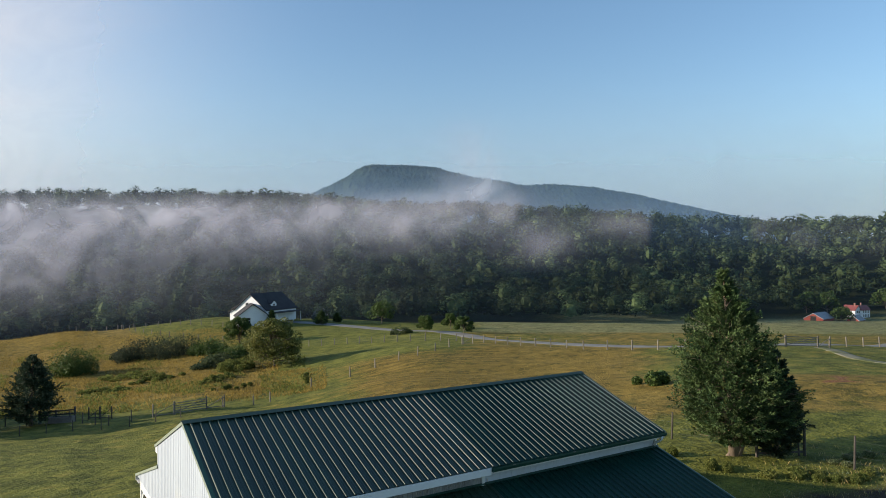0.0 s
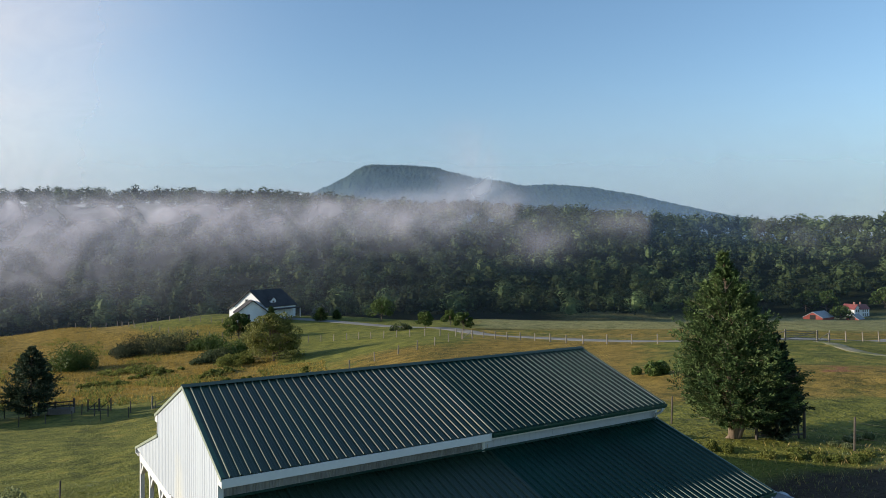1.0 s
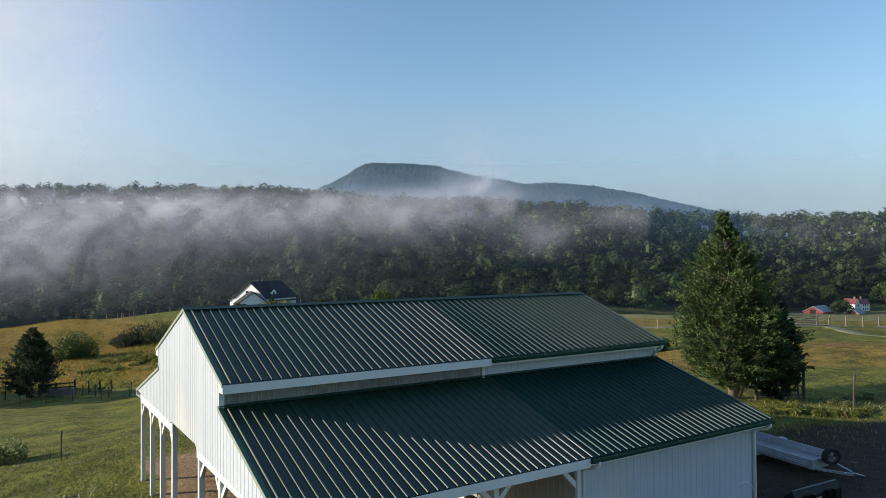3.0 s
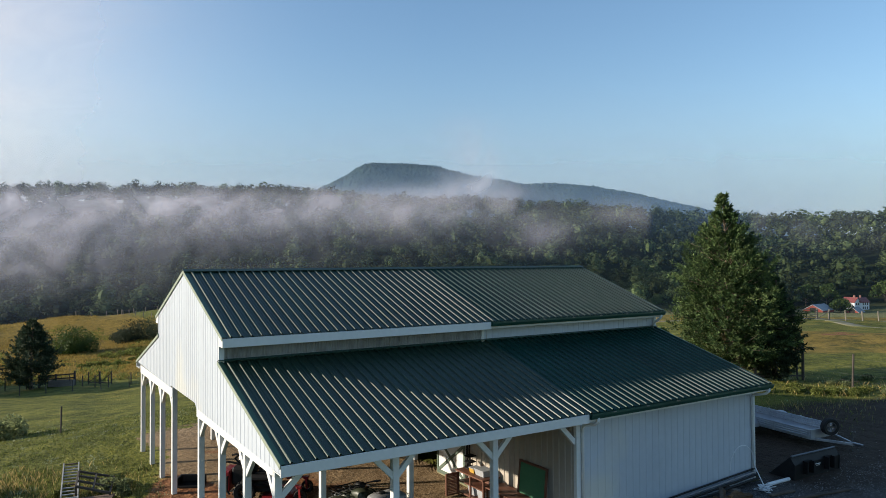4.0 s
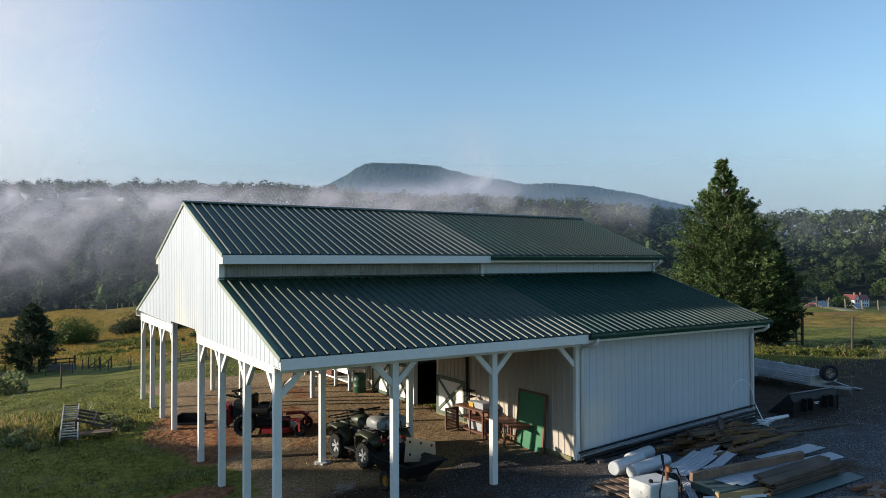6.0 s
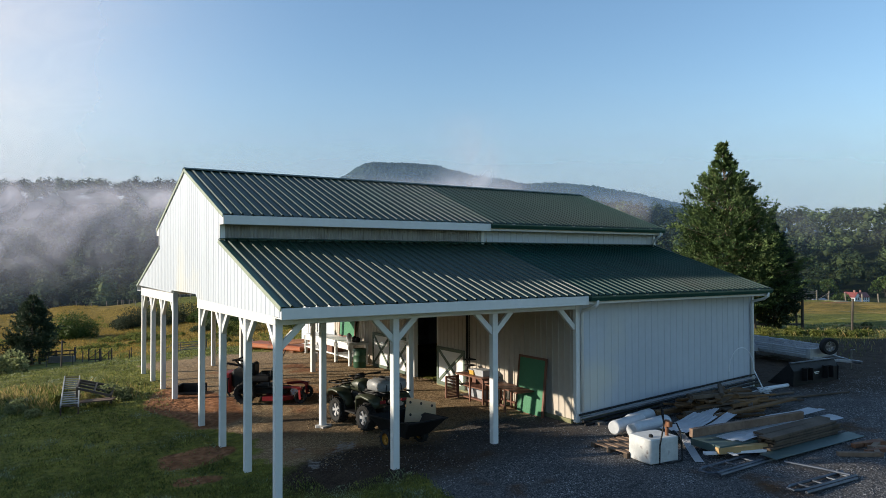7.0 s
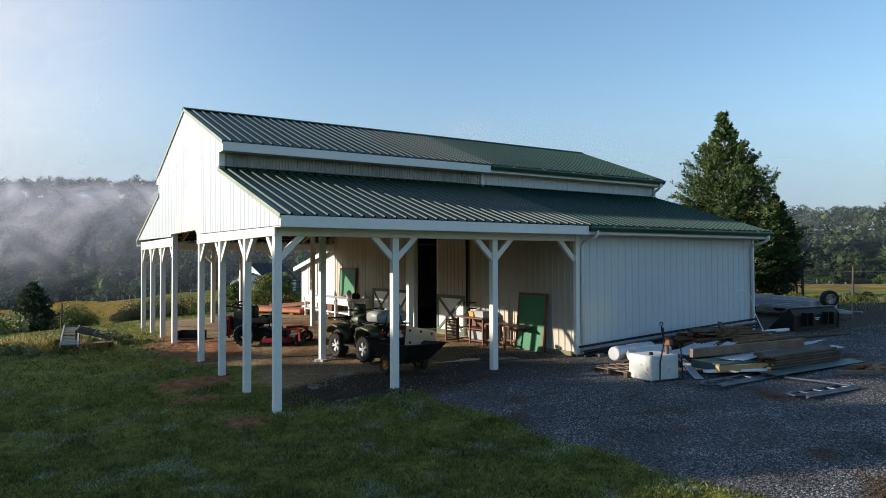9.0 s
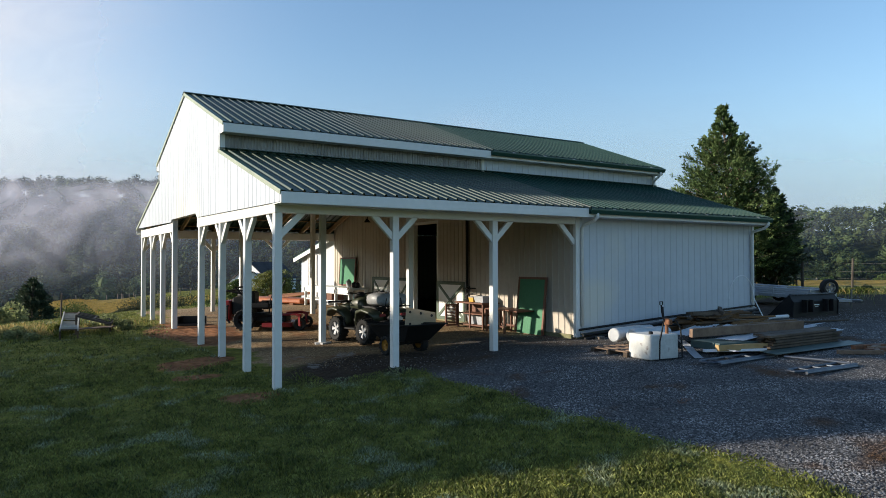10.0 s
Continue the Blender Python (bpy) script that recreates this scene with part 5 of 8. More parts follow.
M_TRACK = mat("stony_track", (0.10, 0.10, 0.035), (0.27, 0.24, 0.17), 0.5, 1.4, 0.95, bump=0.3, c3=(0.11, 0.115, 0.035), spot=0.47)
strip("road", ((92, 41), (84, 34), (78, 26), (74, 18)), 1.9, M_TRACK, "stony wheel track through the pasture gate")

M_POST = mat("grey_fence_wood", (0.15, 0.125, 0.095), (0.25, 0.215, 0.17), 2, 12, 0.9, bump=0.3)
M_DPOST = mat("dark_fence_wood", (0.05, 0.042, 0.035), (0.09, 0.075, 0.06), 2, 12, 0.9, bump=0.3)
M_WIRE = mat("fence_wire", (0.09, 0.085, 0.08), (0.14, 0.135, 0.13), 2, 10, 0.5, 0.8, bump=0)


def fence(pts, gap, h, material, label, wires=(), r=0.07, rail=0.0, thick=0.004):
    """Posts along a line of plan points, with wires or a top rail between."""
    f = thing("fence", pose(pts[0][0], pts[0][1], at_land(*pts[0])), label, "fence")
    o = f.matrix_world.translation.copy()
    rg = random.Random(int(pts[0][0] * 10))
    spots = []
    for p, q in zip(pts, pts[1:]):
        L = math.dist(p, q)
        k = max(1, round(L / gap))
        spots += [(p[0] + (q[0] - p[0]) * i / k, p[1] + (q[1] - p[1]) * i / k) for i in range(k)]
    spots.append(pts[-1])
    me = mesh_of("post", sweep(bmesh.new(), ((0, 0, -0.4), (0, 0, h * 0.98), (0, 0, h)), (r * 1.05, r, r * 0.7), 7), material)
    tops = []
    for x, y in spots:
        ob = part("post", me, None, f)
        z = at_land(x, y)
        s = rg.uniform(0.9, 1.1)
        ob.matrix_basis = Matrix.Translation(Vector((x, y, z)) - o) @ pose(0, 0, 0, rg.uniform(-3, 3), rg.uniform(-3, 3), rg.uniform(0, 90)) @ Matrix.Diagonal((1, 1, s, 1))
        tops.append(Vector((x, y, z)) - o)
    for w in wires:
        part("wire", sweep(bmesh.new(), [t + Vector((0, 0, h * w)) for t in tops], thick, 4), M_WIRE, f)
    if rail:
        for a, b in zip(tops, tops[1:]):
            part("rail", beam(bmesh.new(), a + Vector((0, 0, h * 0.93)), b + Vector((0, 0, h * 0.93)), 0.05, rail, 0), material, f)
    return f


fence(((61.5, 85.2), (53.5, 81), (45, 77.5), (36.5, 76), (31, 76.5)), 4.6, 1.35, M_POST, "grey post-and-wire pasture fence round the lawn", (0.9, 0.6, 0.3), 0.09)
fence(((23.5, 71.0), (21.5, 71.2), (18.2, 72.6)), 3.2, 1.3, M_POST, "grey post-and-wire fence beside the hill gate", (0.9, 0.5), 0.08)
fence(((10.2, 72.0), (5.5, 70.5), (2.4, 78.5), (-6, 86), (-14, 92)), 3.2, 1.3, M_DPOST, "dark weathered fence running along the hollow", (0.9, 0.5), 0.06)
fence(((12.0, 66.0), (7.0, 66.5), (2.0, 69.5), (-5.0, 74.0)), 2.8, 1.2, M_DPOST, "low dark post fence at the foot of the hill", (0.85,), 0.045)
fence(((50, 133), (58, 124), (65, 109), (70.5, 95), (70, 80), (71, 66), (77, 52), (83, 44.5)), 3.4, 1.4, M_POST, "long grey post-and-wire fence beside the lane", (0.92, 0.6, 0.3), 0.09)
fence(((95, 41.5), (106, 40), (125, 39.5)), 3.4, 1.4, M_POST, "grey post-and-wire fence beside the lane", (0.92, 0.6), 0.09)
fence(((14, 218), (25, 208), (36, 196), (46, 178)), 4.4, 1.4, M_POST, "grey post fence over the hill crest", (0.9,), 0.1)
fence(((24.4, 212), (26.7, 195), (31.6, 174.3), (36.1, 163.2), (40.0, 155.0)), 5.5, 1.4, M_POST, "grey post fence below the hill crest", (0.9,), 0.1)
fence(((28.6, 17.5), (28.5, 14.7), (29.8, 11.2), (30.5, 8.3), (30.2, 5.4), (31.0, 0.5), (32.5, -5.0)), 3.0, 1.6, M_DPOST, "tall dark wooden post-and-wire fence behind the barn", (0.85, 0.62, 0.4, 0.2), 0.05, thick=0.003)
fence(((-2.1, 20.8), (-4.5, 24.0), (-8, 30)), 3.6, 1.2, M_DPOST, "thin dark stakes at the lawn edge", (), 0.035)


def farm_gate(p, q, h, material, bars=5, label="weathered wooden pasture gate of horizontal bars"):
    g = thing("pasture_gate", pose(p[0], p[1], at_land(*p)), label, "gate")
    a = Vector((0, 0, 0))
    b = Vector((q[0] - p[0], q[1] - p[1], at_land(*q) - at_land(*p)))
    for e in (a, b):
        part("gate_post", sweep(bmesh.new(), (e - Vector((0, 0, 0.3)), e + Vector((0, 0, h + 0.25))), 0.075, 8), material, g)
    for k in range(bars):
        z = Vector((0, 0, 0.2 + (h - 0.2) * k / max(bars - 1, 1)))
        part("bar", beam(bmesh.new(), a + z, b + z, 0.05, 0.09, 0), material, g)
    part("brace", beam(bmesh.new(), a + Vector((0, 0, 0.25)), b + Vector((0, 0, h)), 0.04, 0.08, 0), material, g)
    return g


farm_gate((12.5, 71.6), (16.2, 72.3), 1.3, M_POST)
farm_gate((16.2, 72.3), (18.4, 72.7), 1.25, M_POST, 1, "weathered H-brace beside the pasture gate")
farm_gate((10.2, 71.9), (12.4, 71.6), 1.25, M_POST, 1, "weathered H-brace beside the pasture gate")
farm_gate((86.5, 42.8), (92.5, 41.8), 1.4, M_POST, 5, "wide tube gate across the pasture track")
farm_gate((83.0, 43.6), (86.3, 42.8), 1.35, M_POST, 1, "weathered H-brace beside the track gate")
farm_gate((92.7, 41.8), (95.2, 41.5), 1.35, M_POST, 1, "weathered H-brace beside the track gate")
farm_gate((62.0, 85.6), (66.0, 88.5), 1.3, M_POST, 1, "weathered H-brace at the lawn corner")
farm_gate((28.4, 9.3), (30.75, 8.15), 1.5, M_DPOST, 1, "dark wooden fence brace with slanting rail beside the cedar")
M_STONE = mat("grey_trough", (0.13, 0.105, 0.085), (0.21, 0.175, 0.145), 1, 8, 0.9)
x, y = 1.6, 79.1
tr = thing("trough", pose(x, y, at_land(x, y), 0, 0, -30), "brown-grey stone water trough before a dark rail fence", "trough")
bm = bmesh.new()
for lo, hi in (((-1.3, -0.45, 0), (1.3, -0.34, 0.72)), ((-1.3, 0.34, 0), (1.3, 0.45, 0.72)), ((-1.3, -0.34, 0), (-1.18, 0.34, 0.72)), ((1.18, -0.34, 0), (1.3, 0.34, 0.72)), ((-1.18, -0.34, 0), (1.18, 0.34, 0.1))):
    box(bm, lo, hi, 0.02)
part("basin", bm, M_STONE, tr)
x, y = 1.4, 80.3
rf = thing("rail_fence", pose(x, y, at_land(x, y), 0, 0, -30), "short dark three-rail wooden fence behind the trough", "fence")
for z0, z1 in ((0.35, 0.55), (0.75, 0.98), (1.12, 1.42)):
    part("rail", beam(bmesh.new(), (-2.3, 0, z0), (1.75, 0, z1), 0.05, 0.15, 0.01), M_DPOST, rf)
for xx, h in ((-2.3, 1.3), (-0.4, 1.4), (1.75, 1.75)):
    part("post", box(bmesh.new(), (xx - 0.09, 0.03, -0.3), (xx + 0.09, 0.21, h), 0.01), M_DPOST, rf)
farm_gate((4.5, 80.4), (5.6, 79.7), 1.2, M_DPOST, 1, "dark H-brace of old posts in the pasture")
farm_gate((5.65, 79.66), (6.8, 78.9), 1.25, M_DPOST, 1, "dark H-brace of old posts in the pasture")


# ---- materials of the yard things ----
M_RUBBER = mat("rubber", (0.010, 0.010, 0.010), (0.018, 0.0175, 0.017), 4, 30, 0.85, bump=0.3)
M_BLACK = mat("black_plastic", (0.006, 0.006, 0.0065), (0.014, 0.014, 0.015), 3, 20, 0.6, bump=0.08, spec=0.25)
M_OLIVE = mat("olive_plastic", (0.028, 0.034, 0.020), (0.050, 0.056, 0.034), 3, 20, 0.45, bump=0.05)
M_ALU = mat("aluminium", (0.50, 0.51, 0.53), (0.38, 0.39, 0.41), 2, 15, 0.42, 0.7, bump=0.08)
M_GALV = mat("galvanised_tube", (0.045, 0.055, 0.075), (0.11, 0.125, 0.15), 3, 16, 0.45, 0.6, bump=0.05)
M_RED = mat("red_enamel", (0.24, 0.014, 0.018), (0.17, 0.011, 0.014), 3, 20, 0.4, bump=0.05)
M_ORANGE = mat("orange_enamel", (0.42, 0.12, 0.035), (0.30, 0.085, 0.03), 2, 14, 0.55, c3=(0.18, 0.08, 0.04))
M_YELLOW = mat("yellow_hub", (0.38, 0.19, 0.025), (0.30, 0.14, 0.022), 3, 20, 0.5)
M_PLY = mat("plywood", (0.42, 0.32, 0.21), (0.34, 0.25, 0.15), 1.5, 14, 0.75, bump=0.1, stretch=(1, 1, 4))
M_BROWN = mat("stained_wood", (0.10, 0.042, 0.025), (0.16, 0.065, 0.038), 3, 20, 0.55, bump=0.15)
M_GBOARD = mat("green_board", (0.03, 0.15, 0.07), (0.04, 0.18, 0.09), 1, 12, 0.6, bump=0.05)
M_GPAINT = mat("grey_green_paint", (0.07, 0.10, 0.075), (0.10, 0.135, 0.10), 2, 14, 0.65)
M_GDRUM = mat("green_drum", (0.02, 0.065, 0.035), (0.035, 0.095, 0.05), 2, 14, 0.5)
M_TREATED = mat("old_lumber", (0.085, 0.042, 0.016), (0.19, 0.103, 0.040), 1.5, 16, 0.85, bump=0.25, rand=0.4, c3=(0.11, 0.068, 0.036))
M_GREYWOOD = mat("grey_lumber", (0.052, 0.038, 0.027), (0.115, 0.084, 0.060), 1.5, 16, 0.88, bump=0.3, rand=0.3)
M_FRESH = mat("yellow_lumber", (0.33, 0.21, 0.09), (0.42, 0.29, 0.14), 2, 14, 0.8, bump=0.2, rand=0.2)
M_PLASTIC = mat("white_plastic", (0.54, 0.56, 0.58), (0.44, 0.46, 0.48), 1.5, 12, 0.35, bump=0.05, trans=0.15)
M_FILM = mat("white_sheet", (0.72, 0.74, 0.77), (0.62, 0.64, 0.67), 1.5, 12, 0.5, bump=0.1)
M_TANK = mat("chipped_white_tank", (0.56, 0.57, 0.56), (0.44, 0.45, 0.44), 7.0, 22, 0.5, bump=0.08, c3=(0.08, 0.038, 0.022), spot=0.60)
M_TEAL = mat("teal_sheet_metal", (0.05, 0.085, 0.08), (0.075, 0.11, 0.105), 1.5, 10, 0.5, 0.2)
M_CLEARBIN = mat("clear_bin", (0.55, 0.57, 0.60), (0.45, 0.47, 0.50), 3, 18, 0.25, trans=0.3)
M_AMBER = mat("amber_box", (0.55, 0.34, 0.06), (0.46, 0.27, 0.05), 3, 18, 0.5)
M_RUST = mat("rusty_iron", (0.13, 0.055, 0.03), (0.22, 0.10, 0.05), 2, 16, 0.85, bump=0.3)


def on(x, y, turn=0.0, dz=0.0):
    """A pose on the ground."""
    return pose(x, y, at_land(x, y) + dz, 0, 0, turn)


def wheel(parent, x, y, r, w, rim, spokes=5, name="wheel", knobs=0, twin=0.0):
    """A wheel that turns about y: tyre with tread, rim with spokes."""
    t = bmesh.new()
    m = pose(x, y, r, 90)
    lathe(t, ((r * 0.62, -w * 0.42), (r * 0.9, -w * 0.5), (r * 0.985, -w * 0.36), (r, 0), (r * 0.985, w * 0.36), (r * 0.9, w * 0.5), (r * 0.62, w * 0.42), (r * 0.58, 0)), 28, m, False)
    for k in range(knobs):
        a = 2 * math.pi * k / knobs
        for s in (-1, 1):
            box(t, (-r * 0.05, -w * 0.24, r * 0.97), (r * 0.05, w * 0.24, r * 1.05), 0, Matrix.Translation((x, y, r)) @ Matrix.Rotation(a + s * 0.5 * math.pi / knobs, 4, "Y") @ Matrix.Translation((0, s * w * 0.24, 0)))
    ty = part(name, t, M_RUBBER, parent, "", False)
    b = bmesh.new()
    lathe(b, ((r * 0.60, -w * 0.40), (r * 0.60, w * 0.40), (r * 0.53, w * 0.40), (r * 0.50, 0.0), (r * 0.53, -w * 0.40)), 24, m, False)
    if not spokes:
        for s in (-1, 1):
            lathe(b, ((r * 0.14, s * w * 0.12), (r * 0.34, s * w * 0.10), (r * 0.40, s * w * 0.20), (r * 0.53, s * w * 0.24)), 24, m, False)
    for k in range(spokes):
        a = 2 * math.pi * (k // 2 if twin else k) / (spokes // 2 if twin else spokes) + (twin if k % 2 else -twin)
        for s in (-1, 1):
            beam(b, Vector((x, y + s * w * 0.30, r)) + Vector((math.cos(a), 0, math.sin(a))) * r * 0.08, Vector((x, y + s * w * 0.34, r)) + Vector((math.cos(a), 0, math.sin(a))) * r * 0.55, r * 0.11, 0.02, 0, (0, 1, 0))
    lathe(b, ((r * 0.16, -w * 0.36), (r * 0.16, w * 0.36)), 14, m)
    part("rim", b, rim, ty)
    return ty


def pod(bm, secs, n=16, e=2.8):
    """A rounded body through sections along x: (x, middle y, middle z, half width, half height)."""
    rings = []
    for x, cy, cz, ry, rz in secs:
        ring = []
        for k in range(n):
            a = 2 * math.pi * k / n
            c, q = math.cos(a), math.sin(a)
            ring.append(bm.verts.new((x, cy + ry * math.copysign(abs(c) ** (2 / e), c), cz + rz * math.copysign(abs(q) ** (2 / e), q))))
        rings.append(ring)
    for a, b in zip(rings, rings[1:]):
        for k in range(n):
            bm.faces.new((a[k], a[(k + 1) % n], b[(k + 1) % n], b[k]))
    bm.faces.new(rings[0][::-1])
    bm.faces.new(rings[-1])
    return bm


def build_atv():
    place = on(3.36, 3.22, 98)
    q = thing("quad_bike", place, "olive and black quad bike with alloy wheels parked in the bay", "quad bike")
    for x in (-0.60, 0.60):
        for y in (-0.43, 0.43):
            wheel(q, x, y, 0.292, 0.24, M_ALU, 10, knobs=18, twin=0.17)
    b = bmesh.new()
    pod(b, ((-0.85, 0, 0.44, 0.12, 0.10), (-0.4, 0, 0.42, 0.20, 0.14), (0.3, 0, 0.42, 0.20, 0.15), (0.85, 0, 0.46, 0.12, 0.10)), 12)
    for x in (-0.60, 0.60):
        sweep(b, ((x, -0.38, 0.29), (x, 0.38, 0.29)), 0.04)
        for s in (-1, 1):
            sweep(b, ((x, s * 0.30, 0.30), (x * 0.86, s * 0.20, 0.66)), 0.045, 8)
            sweep(b, ((x * 0.55, s * 0.14, 0.34), (x, s * 0.36, 0.27)), 0.022, 6)
    part("chassis", b, M_BLACK, q)
    part("engine", pod(bmesh.new(), ((-0.25, 0, 0.52, 0.14, 0.14), (-0.05, 0, 0.54, 0.20, 0.17), (0.2, 0, 0.52, 0.16, 0.14)), 12, 4.0), M_BLACK, q)
    b = bmesh.new()
    pod(b, ((-0.12, 0, 0.80, 0.11, 0.09), (0.02, 0, 0.86, 0.16, 0.14), (0.20, 0, 0.90, 0.19, 0.16), (0.38, 0, 0.88, 0.20, 0.14), (0.52, 0, 0.84, 0.20, 0.10)))
    part("tank", b, M_OLIVE, q, "", True)
    b = bmesh.new()
    pod(b, ((-0.66, 0, 0.78, 0.13, 0.05), (-0.55, 0, 0.82, 0.18, 0.09), (-0.30, 0, 0.82, 0.18, 0.09), (-0.10, 0, 0.80, 0.15, 0.09), (0.02, 0, 0.84, 0.10, 0.07)))
    part("seat", b, M_BLACK, q, "black padded seat", True)
    for s in (-1, 1):
        part("front_fender", pod(bmesh.new(), ((0.16, s * 0.40, 0.50, 0.10, 0.10), (0.24, s * 0.41, 0.64, 0.14, 0.09), (0.42, s * 0.42, 0.75, 0.17, 0.05), (0.65, s * 0.43, 0.79, 0.18, 0.045), (0.88, s * 0.42, 0.74, 0.17, 0.05), (1.02, s * 0.40, 0.64, 0.13, 0.07))), M_OLIVE, q, "", True)
        part("rear_fender", pod(bmesh.new(), ((-1.06, s * 0.40, 0.64, 0.14, 0.08), (-0.90, s * 0.42, 0.75, 0.17, 0.05), (-0.62, s * 0.43, 0.80, 0.18, 0.045), (-0.36, s * 0.42, 0.74, 0.16, 0.06), (-0.24, s * 0.40, 0.58, 0.11, 0.12), (-0.20, s * 0.39, 0.46, 0.09, 0.08))), M_OLIVE, q, "", True)
        b = bmesh.new()
        box(b, (-0.26, s * 0.39 - 0.14, 0.31), (0.24, s * 0.39 + 0.14, 0.36), 0.015)
        box(b, (0.18, s * 0.39 - 0.14, 0.33), (0.24, s * 0.39 + 0.14, 0.60), 0.02)
        part("foot_well", b, M_BLACK, q)
        part("side_panel", pod(bmesh.new(), ((-0.30, s * 0.19, 0.66, 0.05, 0.09), (0.0, s * 0.23, 0.66, 0.05, 0.12), (0.26, s * 0.25, 0.68, 0.06, 0.12))), M_BLACK, q, "", True)
        part("headlight", lathe(bmesh.new(), ((0.085, 0), (0.08, 0.03), (0.03, 0.05)), 14, pose(1.0, s * 0.22, 0.72, 0, 80)), M_STEEL, q)
        part("tail_light", box(bmesh.new(), (-1.10, s * 0.30 - 0.08, 0.66), (-1.06, s * 0.30 + 0.08, 0.73), 0.012), M_RED, q)
    b = bmesh.new()
    pod(b, ((0.48, 0, 0.80, 0.26, 0.13), (0.72, 0, 0.77, 0.30, 0.13), (0.94, 0, 0.71, 0.28, 0.12), (1.04, 0, 0.66, 0.20, 0.08)))
    part("nose", b, M_OLIVE, q, "", True)
    b = bmesh.new()
    for y in (-0.45, -0.27, -0.09, 0.09, 0.27, 0.45):
        sweep(b, ((0.46, y, 0.93), (1.04, y, 0.91)), 0.012, 6)
    for x in (0.46, 0.75, 1.04):
        sweep(b, ((x, -0.46, 0.93), (x, 0.46, 0.93)), 0.015, 6)
    sweep(b, ((1.10, -0.28, 0.34), (1.16, -0.28, 0.74), (1.16, 0.28, 0.74), (1.10, 0.28, 0.34)), 0.022, 6)
    sweep(b, ((1.13, -0.28, 0.52), (1.13, 0.28, 0.52)), 0.018, 6)
    part("front_rack", b, M_BLACK, q)
    b = bmesh.new()
    for y in (-0.45, -0.22, 0, 0.22, 0.45):
        sweep(b, ((-1.12, y, 0.88), (-0.50, y, 0.88)), 0.012, 6)
    for x in (-1.12, -0.80, -0.50):
        sweep(b, ((x, -0.46, 0.885), (x, 0.46, 0.885)), 0.015, 6)
    part("rear_rack", b, M_BLACK, q)
    b = bmesh.new()
    sweep(b, ((0.42, 0, 0.86), (0.30, 0, 1.10), (0.22, 0.18, 1.15), (0.10, 0.42, 1.17)), 0.017, 7)
    sweep(b, ((0.30, 0, 1.10), (0.22, -0.18, 1.15), (0.10, -0.42, 1.17)), 0.017, 7)
    for s in (-1, 1):
        sweep(b, ((0.16, s * 0.30, 1.155), (0.08, s * 0.46, 1.175)), 0.026, 8)
        sweep(b, ((0.24, s * 0.26, 1.15), (0.22, s * 0.44, 1.16)), 0.008, 5)
    part("handlebar", b, M_BLACK, q)
    part("instrument_pod", pod(bmesh.new(), ((0.18, 0, 1.10, 0.06, 0.03), (0.28, 0, 1.13, 0.11, 0.06), (0.42, 0, 1.08, 0.09, 0.07), (0.50, 0, 1.0, 0.05, 0.05))), M_BLACK, q, "", True)
    part("silencer", sweep(bmesh.new(), ((-0.55, -0.22, 0.56), (-0.70, -0.24, 0.60), (-1.06, -0.24, 0.62)), (0.03, 0.075, 0.07), 12), M_STEEL, q, "dull steel silencer")
    # spray tank lashed on the rack
    ld = thing("spray_tank", place @ pose(-0.80, 0, 0.895), "pale grey plastic spray tank strapped on the quad bike's rear rack", "tank")
    part("tank_body", pod(bmesh.new(), ((-0.30, 0, 0.13, 0.34, 0.08), (-0.24, 0, 0.15, 0.42, 0.14), (0.0, 0, 0.16, 0.43, 0.15), (0.20, 0, 0.15, 0.42, 0.14), (0.27, 0, 0.13, 0.34, 0.08)), 20, 4.0), mat("cloudy_grey_plastic", (0.20, 0.205, 0.21), (0.29, 0.295, 0.30), 3, 20, 0.45, trans=0.1), ld, "", True)
    part("filler_cap", lathe(bmesh.new(), ((0.075, 0.30), (0.075, 0.34), (0.06, 0.35)), 16, Matrix.Translation((0.02, 0.12, 0))), M_BLACK, ld, "black filler cap")
    for y in (-0.22, 0.24):
        b = bmesh.new()
        sweep(b, ((-0.31, y, 0.0), (-0.31, y * 0.9, 0.16), (-0.22, y * 0.7, 0.31), (0.18, y, 0.31), (0.28, y, 0.14), (0.28, y, 0.0)), 0.011, 6)
        part("strap", b, M_BLACK, ld)
    part("spray_hose", sweep(bmesh.new(), [(0.10 * math.cos(k * 0.7) - 0.05, -0.20 + 0.12 * math.sin(k * 0.7), 0.33 + 0.012 * k * 0.2) for k in range(28)], 0.011, 6), M_BLACK, ld)


